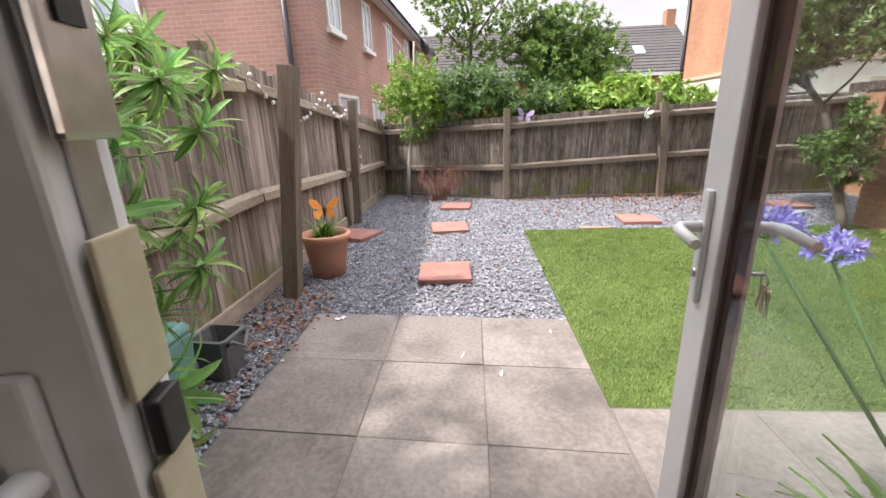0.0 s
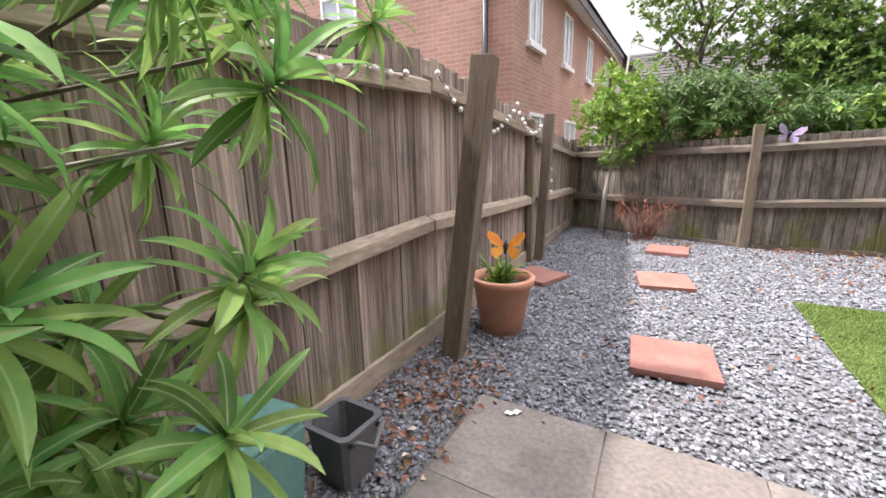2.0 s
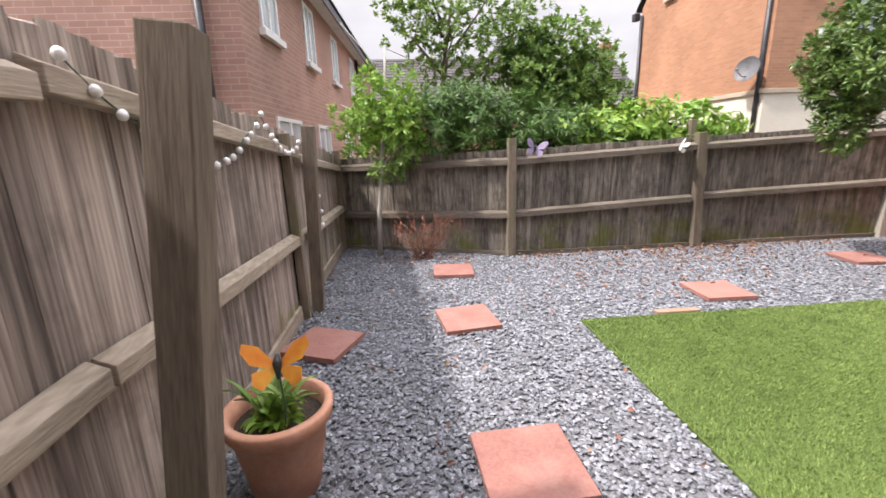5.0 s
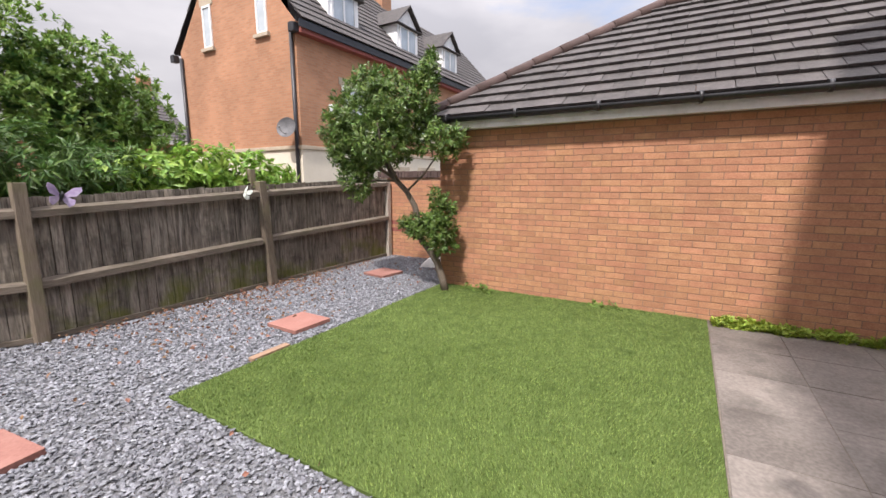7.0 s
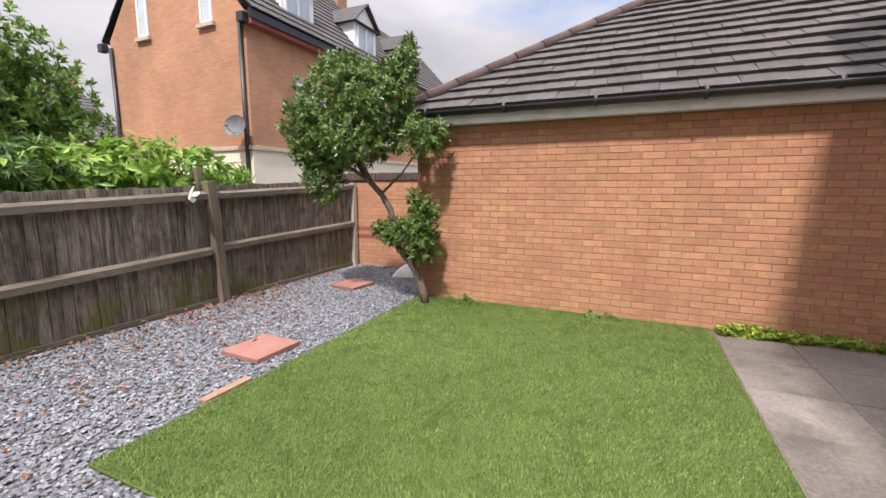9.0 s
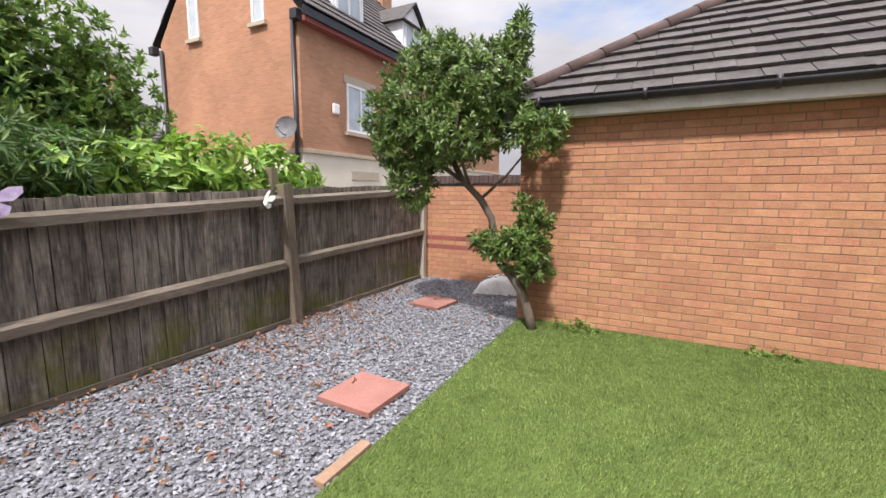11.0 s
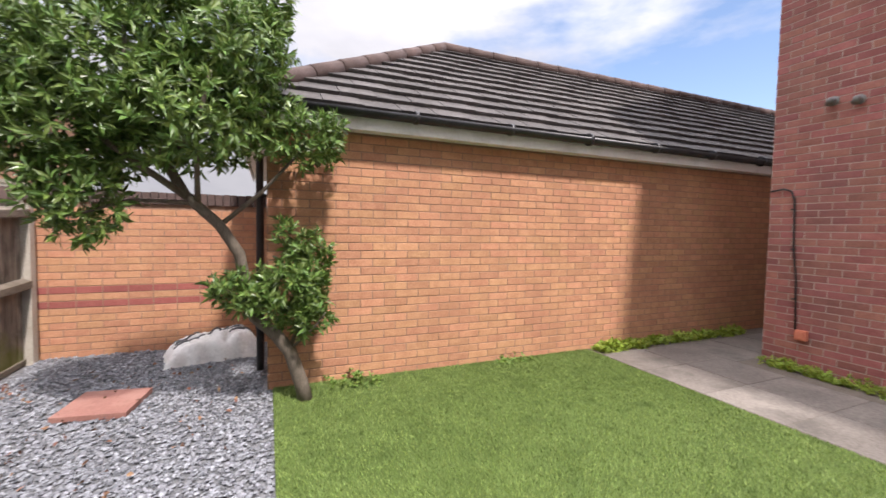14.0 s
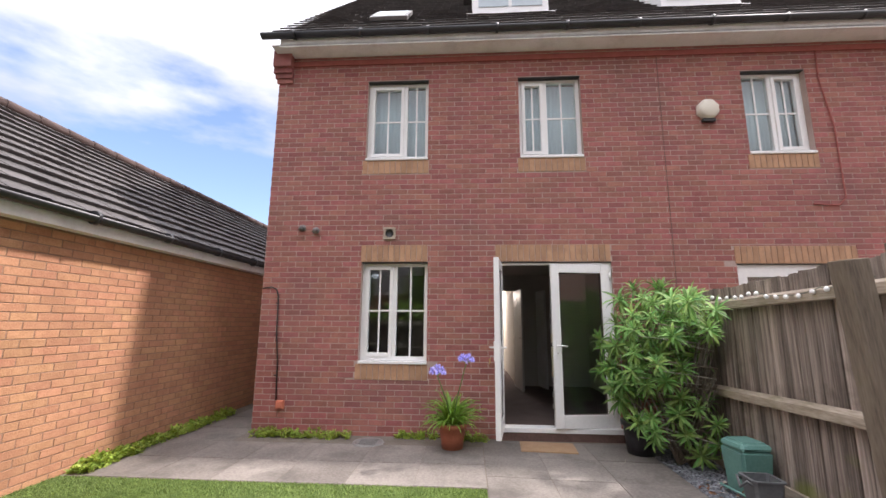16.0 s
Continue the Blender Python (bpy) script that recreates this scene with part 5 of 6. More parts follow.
def pot(name, label, m, rt, rb, h, material, rim=0.05):
    root = empty(name, m, label, "plant pot")
    bm = bmesh.new()
    lathe(bm, [(0.0, 0.0), (rb, 0.0), (rb + (rt - rb) * 0.45, h * 0.45), (rb + (rt - rb) * 0.5, h * 0.46), (rb + (rt - rb) * 0.86, h - rim), (rt + 0.012, h - rim), (rt + 0.02, h - 0.008), (rt + 0.012, h), (rt - 0.014, h), (rt - 0.02, h - rim), (rb, 0.03)], 36)
    part("pot_body", bm, material, root)
    bm = bmesh.new()
    lathe(bm, [(0.0, h - rim - 0.005), (rt - 0.025, h - rim - 0.012)], 24)
    part("soil", bm, M["soil"], root)
    return root


clay_pot = pot("plant_pot", "terracotta pot with a ribbed rim on the gravel", pose(-0.98, 3.60, 0.0), 0.205, 0.14, 0.40, M["clay"], 0.06)
aga_pot = pot("plant_pot", "small red-brown plastic pot on the paving", pose(1.31, 0.64, 0.008), 0.15, 0.115, 0.27, M["clay_b"])
black_pot = pot("plant_pot", "large black plastic pot beside the door", pose(-0.72, 0.66, 0.008), 0.175, 0.14, 0.34, M["gutter"])


def taper_box(name, w0, d0, w1, d1, h, material, parent, label="", bevel=0.02, z=0.0):
    bm = bmesh.new()
    add_box(bm, (-0.5, -0.5, 0), (0.5, 0.5, h))
    for v in bm.verts:
        t = v.co.z / h
        v.co.x *= w0 + (w1 - w0) * t
        v.co.y *= d0 + (d1 - d0) * t
        v.co.z += z
    bmesh.ops.bevel(bm, geom=list(bm.edges), offset=bevel, segments=3, affect="EDGES")
    return part(name, bm, material, parent, label)


gb = empty("recycling_box", pose(-1.175, 1.70, 0.0, 0, 0, 3), "green plastic lidded recycling caddy on the gravel", "recycling bin")
taper_box("bin_body", 0.21, 0.24, 0.26, 0.29, 0.37, M["bin_green"], gb)
taper_box("bin_lid", 0.28, 0.31, 0.22, 0.24, 0.06, M["bin_green"], gb, z=0.372)
bm = bmesh.new()
tube(bm, [(0.115, -0.12, 0.02), (0.145, -0.15, 0.04), (0.145, 0.12, 0.05), (0.115, 0.13, 0.03)], 0.010, 8)
part("bin_handle", bm, M["bin_green"], gb, "folded-down green handle")
cad = empty("food_caddy", pose(-1.07, 2.03, 0.0, 0, 0, -4), "open grey plastic food caddy with a raised handle", "food caddy")
bm = bmesh.new()
o_b, o_t, h = 0.080, 0.102, 0.235
rings = []
for r, z in ((o_b, 0), (o_t, h), (o_t + 0.01, h), (o_t + 0.01, h + 0.012), (o_t - 0.012, h + 0.012), (o_b - 0.01, 0.015)):
    rings.append([bm.verts.new((sx * r * 1.05, sy * r, z)) for sx, sy in ((-1, -0.8), (-0.8, -1), (0.8, -1), (1, -0.8), (1, 0.8), (0.8, 1), (-0.8, 1), (-1, 0.8))])
for a, b in zip(rings, rings[1:]):
    for k in range(8):
        bm.faces.new((a[k], a[(k + 1) % 8], b[(k + 1) % 8], b[k]))
bm.faces.new(list(reversed(rings[0])))
bm.faces.new(rings[-1])
part("caddy_body", bm, M["bin_grey"], cad)
bm = bmesh.new()
tube(bm, [(0.108, -0.075, 0.21), (0.138, -0.07, 0.235), (0.155, 0, 0.175), (0.138, 0.07, 0.235), (0.108, 0.075, 0.21)], 0.010, 8)
part("caddy_handle", bm, M["bin_grey"], cad)

matob = empty("doormat", pose(0.25, 0.55, 0.010, 0, 0, -4), "worn brown coir doormat on the paving by the step", "doormat")
bm = bmesh.new()
add_box(bm, (-0.30, -0.185, 0), (0.30, 0.185, 0.014), 0.005)
part("mat_surface", bm, M["coir"], matob)

# folded sack by the garden wall
sack = empty("folded_sack", pose(5.93, 5.63, 0.0, 0, 0, -78), "crumpled white builder's sack with dark straps lying on gravel", "sack")
bm = bmesh.new()
nx, ny = 44, 28
grid = [[None] * (ny + 1) for _ in range(nx + 1)]
for i in range(nx + 1):
    for j in range(ny + 1):
        u, v = i / nx - 0.5, j / ny - 0.5
        e = max(abs(u), abs(v)) * 2
        z = 0.25 * (1 - e ** 6) * (0.65 + 0.5 * (u + 0.5)) + (0.055 * noise.noise(Vector((u * 9, v * 7, 3))) + 0.03 * abs(noise.noise(Vector((u * 19, v * 15, 6))))) * (1 - e ** 4)
        grid[i][j] = bm.verts.new((u * 0.86 + 0.03 * noise.noise(Vector((u * 5, v * 9, 1))), v * 0.5 + 0.05 * noise.noise(Vector((u * 6, v * 5, 8))), max(z, 0.0)))
for i in range(nx):
    for j in range(ny):
        bm.faces.new((grid[i][j], grid[i + 1][j], grid[i + 1][j + 1], grid[i][j + 1]))
o = part("sack_cloth", bm, M["cloth"], sack, smooth=True)
for v0 in (-0.12, 0.04, 0.18):
    bm = bmesh.new()
    pts = []
    for i in range(4, nx - 2):
        u = i / nx - 0.5
        e = max(abs(u), abs(v0)) * 2
        z = 0.25 * (1 - e ** 6) * (0.65 + 0.5 * (u + 0.5)) + (0.055 * noise.noise(Vector((u * 9, v0 * 7, 3))) + 0.03 * abs(noise.noise(Vector((u * 19, v0 * 15, 6))))) * (1 - e ** 4)
        pts.append((u * 0.86, v0 * 0.5, z + 0.008))
    tube(bm, pts, 0.009, 6)
    part("sack_strap", bm, M["bin_grey"], sack, "dark woven strap")

# ---- ornaments on the fences ----
M["lilac"] = mat("lilac_enamel", (0.30, 0.22, 0.42), (0.55, 0.48, 0.62), 0.5, 30, 9, 0.1)
M["white_green"] = mat("white_green_enamel", (0.60, 0.66, 0.58), (0.75, 0.78, 0.72), 0.4, 30, 9, 0.1)
M["fly_orange"] = mat("orange_enamel", (0.75, 0.22, 0.03), (0.85, 0.42, 0.06), 0.4, 15.5, 8, 0.05)
M["bulb"] = mat("frosted_bulb", (0.78, 0.77, 0.74), (0.85, 0.84, 0.82), 0.25, 15.5, 6, 0.02)
M["green_wire"] = mat("green_wire", (0.02, 0.05, 0.03), (0.04, 0.08, 0.05), 0.6, 15.5, 6, 0.02)


def butterfly(m, size, material, label, fold=25):
    b = empty("butterfly_ornament", m, label, "ornament")
    for s in (-1, 1):
        for (pts, nm) in (((((0, 0.01), (0.35, 0.42), (0.62, 0.50), (0.66, 0.34), (0.50, 0.08), (0.2, -0.02))), "fore_wing"), ((((0, 0.0), (0.28, -0.03), (0.48, -0.08), (0.46, -0.30), (0.30, -0.42), (0.12, -0.25))), "hind_wing")):
            bm = bmesh.new()
            vs = [bm.verts.new((s * x * size, 0, z * size)) for x, z in pts]
            f = bm.faces.new(vs)
            r = bmesh.ops.extrude_face_region(bm, geom=[f])
            for v in r["geom"]:
                if isinstance(v, bmesh.types.BMVert):
                    v.co.y += 0.004
            bmesh.ops.recalc_face_normals(bm, faces=bm.faces)
            o = part(nm, bm, material, b)
            o.matrix_basis = pose(0, 0, 0, 0, 0, -s * fold)
    bm = bmesh.new()
    tube(bm, [(0, -0.006, 0.22 * size), (0, -0.012, 0.05 * size), (0, -0.006, -0.25 * size)], [0.006, 0.014 * size / 0.15, 0.005], 8)
    part("body", bm, M["black"], b)
    return b


butterfly(pose(1.20, FAR_Y - 0.045, 1.36, 0, 12, 0), 0.22, M["lilac"], "lilac metal butterfly ornament fixed to the fence rail")
butterfly(pose(3.08, FAR_Y - 0.045, 1.33, 0, 25, 30), 0.17, M["white_green"], "white and green butterfly ornament hanging on the fence", 50)
bf = butterfly(pose(-0.93, 3.52, 0.62, -25, 0, 10), 0.20, M["fly_orange"], "orange butterfly ornament on a stake in the pot", 20)
bm = bmesh.new()
tube(bm, [(0, 0.0, 0.0), (0.01, 0.05, -0.15), (0.0, 0.09, -0.30)], 0.004, 6)
part("stake", bm, M["green_wire"], bf)


def string_lights(name, pts, n, label):
    """A wire hung through the points with small round bulbs."""
    root = empty(name, pose(0, 0, 0), label, "string lights")
    pts = [Vector(p) for p in pts]
    dense = []
    for a, b in zip(pts, pts[1:]):
        for k in range(6):
            t = k / 6
            p = a.lerp(b, t)
            p.z -= 0.02 * math.sin(math.pi * t)
            dense.append(p)
    dense.append(pts[-1])
    bm = bmesh.new()
    tube(bm, dense, 0.0025, 5)
    part("wire", bm, M["green_wire"], root)
    bm = bmesh.new()
    lathe(bm, [(0.0, -0.032), (0.013, -0.027), (0.018, -0.013), (0.014, -0.002), (0.006, 0.006), (0.0, 0.007)], 10)
    me = mesh_of(bm, "bulb", M["bulb"])
    rng = random.Random(4)
    for k in range(n):
        i = int((k + 0.5) * len(dense) / n)
        o = new("bulb", me)
        o.parent = root
        o.matrix_basis = pose(dense[i].x + 0.008, dense[i].y, dense[i].z, rng.uniform(-25, 25), rng.uniform(-25, 25), 0)
    return root


string_lights("string_lights", [(-1.27, 1.25, 1.66), (-1.26, 1.6, 1.63), (-1.26, 1.9, 1.66), (-1.26, 2.2, 1.60), (-1.27, 2.55, 1.63), (-1.27, 2.95, 1.66)], 15, "string of small white globe lights along the fence rail")
string_lights("string_lights", [(-1.28, 3.25, 1.70), (-1.27, 3.55, 1.52), (-1.27, 3.85, 1.40), (-1.27, 4.15, 1.40), (-1.27, 4.45, 1.50), (-1.27, 4.75, 1.66), (-1.27, 5.0, 1.50), (-1.26, 5.25, 1.42), (-1.24, 5.5, 1.50), (-1.18, 5.68, 1.60), (-1.17, 5.7, 1.2), (-1.16, 5.7, 0.8)], 34, "string of small white globe lights swagged on the fence")


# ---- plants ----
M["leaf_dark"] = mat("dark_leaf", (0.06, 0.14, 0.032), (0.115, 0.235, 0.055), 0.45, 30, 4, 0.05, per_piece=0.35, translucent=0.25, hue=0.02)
M["leaf_bay"] = mat("glossy_bay_leaf", (0.06, 0.12, 0.028), (0.20, 0.30, 0.07), 0.34, 30, 4, 0.05, per_piece=0.4, translucent=0.25, hue=0.02)
M["leaf_bright"] = mat("bright_leaf", (0.17, 0.31, 0.04), (0.29, 0.46, 0.08), 0.45, 30, 4, 0.05, per_piece=0.3, translucent=0.35, hue=0.02)
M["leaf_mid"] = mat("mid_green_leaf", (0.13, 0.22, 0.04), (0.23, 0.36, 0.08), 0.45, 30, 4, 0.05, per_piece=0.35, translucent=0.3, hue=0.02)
M["leaf_spurge"] = mat("spurge_leaf", (0.11, 0.26, 0.075), (0.34, 0.54, 0.15), 0.52, 14, 5, 0.05, per_piece=0.4, translucent=0.42, hue=0.03, spec=0.3)
M["leaf_hedge"] = mat("hedge_leaf", (0.045, 0.10, 0.02), (0.115, 0.22, 0.042), 0.42, 14, 5, 0.05, per_piece=0.35, translucent=0.3, hue=0.02)
M["leaf_rib"] = mat("pale_leaf_rib", (0.26, 0.40, 0.15), (0.34, 0.48, 0.20), 0.5, 30, 5, 0.0, translucent=0.2)
M["leaf_lime"] = mat("lime_weed_leaf", (0.26, 0.36, 0.05), (0.40, 0.50, 0.09), 0.5, 30, 4, 0.05, per_piece=0.3, translucent=0.35, hue=0.02)
M["bark"] = mat("grey_brown_bark", (0.10, 0.08, 0.062), (0.20, 0.165, 0.13), 0.9, 60, 8, 0.5, stretch=(2, 2, 0.5))
M["bark_pale"] = mat("pale_bark", (0.34, 0.32, 0.28), (0.48, 0.45, 0.40), 0.85, 50, 8, 0.3)
M["twig_red"] = mat("dry_red_twig", (0.20, 0.075, 0.045), (0.30, 0.13, 0.08), 0.9, 50, 8, 0.1, per_piece=0.3)
M["petal"] = mat("violet_petal", (0.34, 0.31, 0.74), (0.52, 0.49, 0.88), 0.5, 30, 5, 0.0, per_piece=0.2, translucent=0.3)
M["dead_leaf"] = mat("fallen_brown_leaf", (0.15, 0.075, 0.045), (0.30, 0.16, 0.095), 0.85, 30, 8, 0.1, per_piece=0.35, hue=0.02)
M["litter_pale"] = mat("pale_dry_leaf", (0.50, 0.42, 0.32), (0.62, 0.55, 0.45), 0.85, 30, 8, 0.1, per_piece=0.2)


def sprigs(rs, P, A, per, length, width, spread=(25, 80), droop=0.0):
    """Leaf sprigs at the points P with axes A: per leaves round each axis. Each leaf is a folded blade of four triangles. Gives vertices and triangles."""
    n = len(P)
    P, A = np.repeat(P, per, 0), np.repeat(A / np.linalg.norm(A, axis=1, keepdims=True), per, 0)
    m = n * per
    ref = rs.normal(size=(m, 3))
    U = np.cross(A, ref)
    U /= np.linalg.norm(U, axis=1, keepdims=True)
    th = np.radians(rs.uniform(spread[0], spread[1], m))[:, None]
    Dv = A * np.cos(th) + U * np.sin(th)
    Dv[:, 2] -= droop * rs.uniform(0.3, 1.0, m)
    Dv /= np.linalg.norm(Dv, axis=1, keepdims=True)
    L = (length * rs.uniform(0.65, 1.15, m))[:, None]
    Wd = (width * rs.uniform(0.75, 1.15, m))[:, None]
    S = np.cross(Dv, A + 0.3 * rs.normal(size=(m, 3)))
    S /= np.linalg.norm(S, axis=1, keepdims=True) + 1e-9
    N = np.cross(S, Dv)
    B = P + A * (rs.uniform(-0.4, 0.4, m)[:, None] * length)
    tip = B + Dv * L - N * (0.16 * L)
    mid = B + Dv * L * 0.5
    left, right = mid + S * Wd + N * Wd * 0.35, mid - S * Wd + N * Wd * 0.35
    V = np.stack([B, left, tip, right, mid], 1).reshape(-1, 3)
    o = (np.arange(m) * 5)[:, None]
    F = np.concatenate([o + np.array(t) for t in ((0, 4, 1), (1, 4, 2), (0, 3, 4), (3, 2, 4))], 1).reshape(-1, 3)
    return V, F


def clump_points(rs, blobs, n, shell=0.55):
    """Points in a crown made of ellipsoid blobs (cx, cy, cz, rx, ry, rz), mostly near the outside, and their outward axes."""
    w = np.array([b[3] * b[4] + b[4] * b[5] + b[3] * b[5] for b in blobs])
    k = rs.choice(len(blobs), n, p=w / w.sum())
    Bv = np.array(blobs)[k]
    d = rs.normal(size=(n, 3))
    d /= np.linalg.norm(d, axis=1, keepdims=True)
    r = shell + (1.08 - shell) * rs.uniform(0, 1, n) ** 0.6
    P = Bv[:, :3] + d * Bv[:, 3:] * r[:, None]
    A = d + np.array([0, 0, 0.35]) + rs.normal(size=(n, 3)) * 0.25
    return P, A


def crown(name, parent, rs, blobs, n, per, length, width, material, shell=0.55, spread=(25, 80), droop=0.0):
    P, A = clump_points(rs, blobs, n, shell)
    V, F = sprigs(rs, P, A, per, length, width, spread, droop)
    o = new(name, fast_mesh(name, V, F, material))
    o.parent = parent
    return o


def limbs(parent, name, paths, material):
    for pts, r0, r1 in paths:
        n = len(pts)
        bm = bmesh.new()
        tube(bm, pts, [r0 + (r1 - r0) * i / (n - 1) for i in range(n)], 8)
        o = part(name, bm, material, parent)
    return o


rs = np.random.RandomState(7)

# bay tree beside the garage wall
bay = empty("tree", pose(0, 0, 0), "small evergreen tree with a crooked trunk beside the brick wall", "tree")
limbs(bay, "trunk", [([(4.45, 4.84, -0.02), (4.44, 4.88, 0.15), (4.42, 4.96, 0.40), (4.40, 5.06, 0.55), (4.41, 5.20, 0.68), (4.42, 5.26, 0.90), (4.40, 5.30, 1.15), (4.38, 5.42, 1.35), (4.35, 5.62, 1.55), (4.32, 5.72, 1.75)], 0.055, 0.032)], M["bark"])
bay_limbs = [([(4.35, 5.60, 1.53), (4.15, 5.95, 1.8), (4.05, 6.25, 2.1)], 0.025, 0.01), ([(4.32, 5.72, 1.75), (4.4, 5.5, 2.1), (4.45, 5.35, 2.6)], 0.028, 0.008), ([(4.38, 5.42, 1.35), (4.42, 5.15, 1.6), (4.42, 4.85, 1.95)], 0.018, 0.008),
             ([(4.33, 5.7, 1.7), (4.2, 5.9, 2.2), (4.2, 5.9, 2.7)], 0.025, 0.008), ([(4.36, 5.55, 1.5), (3.95, 5.5, 1.9), (3.75, 5.4, 2.2)], 0.02, 0.008), ([(4.36, 5.55, 1.5), (4.25, 5.9, 1.5), (4.2, 6.15, 1.4)], 0.016, 0.007), ([(4.42, 4.96, 0.42), (4.4, 4.88, 0.7), (4.38, 4.85, 1.0)], 0.016, 0.006), ([(4.42, 4.96, 0.42), (4.3, 4.8, 0.6), (4.25, 4.72, 0.72)], 0.012, 0.005)]
limbs(bay, "limb", bay_limbs, M["bark"])
bay_blobs = [(4.22, 5.95, 2.35, 0.45, 0.55, 0.50), (4.25, 5.45, 2.45, 0.45, 0.42, 0.42), (4.3, 6.2, 1.95, 0.40, 0.42, 0.35), (4.1, 5.55, 2.0, 0.42, 0.40, 0.30), (4.42, 4.92, 2.02, 0.26, 0.36, 0.22), (4.2, 6.15, 1.55, 0.22, 0.25, 0.28), (4.4, 5.15, 2.65, 0.25, 0.20, 0.30), (4.25, 6.45, 2.25, 0.3, 0.28, 0.3), (4.42, 5.05, 2.95, 0.12, 0.10, 0.18), (4.2, 5.85, 2.85, 0.22, 0.25, 0.18)]
crown("crown", bay, rs, bay_blobs, 2100, 11, 0.09, 0.0125, M["leaf_bay"], shell=0.45)
crown("lower_clump", bay, rs, [(4.38, 4.95, 0.88, 0.26, 0.26, 0.24), (4.36, 4.82, 1.08, 0.14, 0.14, 0.22), (4.36, 5.2, 0.85, 0.16, 0.18, 0.13), (4.38, 4.85, 0.68, 0.2, 0.18, 0.14), (4.34, 5.34, 0.90, 0.14, 0.16, 0.11), (4.42, 4.98, 1.28, 0.05, 0.05, 0.16)], 430, 10, 0.085, 0.012, M["leaf_bay"], shell=0.35)

# birch-like young tree in the corner
yt = empty("tree", pose(0, 0, 0), "slender young tree with a pale trunk in front of the fence", "tree")
limbs(yt, "trunk", [([(-0.80, 7.50, -0.02), (-0.78, 7.50, 0.5), (-0.72, 7.50, 1.0), (-0.68, 7.52, 1.45), (-0.62, 7.55, 2.0), (-0.58, 7.55, 2.6)], 0.038, 0.012)], M["bark_pale"])
limbs(yt, "limb", [([(-0.70, 7.5, 1.2), (-0.5, 7.42, 1.4), (-0.35, 7.4, 1.5)], 0.012, 0.004), ([(-0.66, 7.52, 1.6), (-0.95, 7.5, 1.85), (-1.15, 7.5, 1.95)], 0.012, 0.004), ([(-0.62, 7.55, 1.9), (-0.35, 7.55, 2.2), (-0.1, 7.55, 2.45)], 0.012, 0.004), ([(-0.6, 7.55, 2.2), (-0.85, 7.6, 2.6), (-1.1, 7.6, 2.9)], 0.01, 0.003)], M["bark_pale"])
crown("crown", yt, rs, [(-0.65, 7.5, 1.80, 0.45, 0.35, 0.32), (-0.35, 7.45, 1.65, 0.3, 0.3, 0.28), (-0.95, 7.5, 1.75, 0.32, 0.28, 0.28), (-0.6, 7.5, 2.15, 0.38, 0.3, 0.22)], 330, 9, 0.10, 0.017, M["leaf_bright"], shell=0.3)
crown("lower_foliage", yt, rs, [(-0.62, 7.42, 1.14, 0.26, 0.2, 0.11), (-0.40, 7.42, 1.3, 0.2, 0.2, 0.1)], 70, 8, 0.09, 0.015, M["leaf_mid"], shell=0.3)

# spurge hedge and bright shrub behind the far fence
hedge = empty("hedge", pose(0, 0, 0), "dense dark green spurge hedge rising above the fence", "hedge")
limbs(hedge, "stem", [([(x, 8.0, 0), (x + 0.1, 7.95, 0.9), (x + 0.15, 7.85, 1.6)], 0.03, 0.015) for x in (-0.2, 0.4, 1.0, 1.6)], M["bark"])
crown("crown", hedge, rs, [(0.0, 7.85, 1.66, 0.48, 0.5, 0.42), (0.55, 7.75, 1.72, 0.5, 0.5, 0.45), (1.15, 7.75, 1.66, 0.5, 0.45, 0.40), (1.75, 7.75, 1.54, 0.45, 0.40, 0.32), (0.3, 8.1, 1.95, 0.5, 0.4, 0.3)], 640, 18, 0.15, 0.012, M["leaf_hedge"], shell=0.6, spread=(35, 95), droop=0.4)
pal = empty("shrub", pose(0, 0, 0), "bright green large-leaved shrub spilling over the fence", "shrub")
limbs(pal, "stem", [([(x, 7.9, 0), (x, 7.8, 0.8), (x + 0.1, 7.7, 1.45)], 0.025, 0.012) for x in (2.3, 2.9, 3.5, 3.9)], M["bark"])
crown("crown", pal, rs, [(2.35, 7.75, 1.55, 0.45, 0.42, 0.28), (2.95, 7.7, 1.62, 0.42, 0.42, 0.34), (3.45, 7.7, 1.62, 0.45, 0.42, 0.30), (3.95, 7.75, 1.52, 0.36, 0.36, 0.22), (1.9, 7.6, 1.55, 0.3, 0.25, 0.2)], 260, 9, 0.17, 0.030, M["leaf_bright"], shell=0.6, spread=(55, 100), droop=0.15)
# inner leaves a step darker, the crown's inner shade put into their green
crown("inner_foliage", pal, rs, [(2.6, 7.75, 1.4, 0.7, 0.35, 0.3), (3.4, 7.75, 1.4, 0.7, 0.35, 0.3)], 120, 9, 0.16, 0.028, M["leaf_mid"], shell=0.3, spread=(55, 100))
back = empty("shrub", pose(0, 0, 0), "light green shrub behind the corner of the fence", "shrub")
limbs(back, "stem", [([(-0.6, 8.5, 0), (-0.6, 8.4, 1.2)], 0.03, 0.015)], M["bark"])
crown("crown", back, rs, [(-0.95, 8.25, 1.40, 0.30, 0.3, 0.22), (-0.5, 8.3, 1.55, 0.4, 0.3, 0.3)], 120, 10, 0.11, 0.017, M["leaf_bright"], shell=0.3)

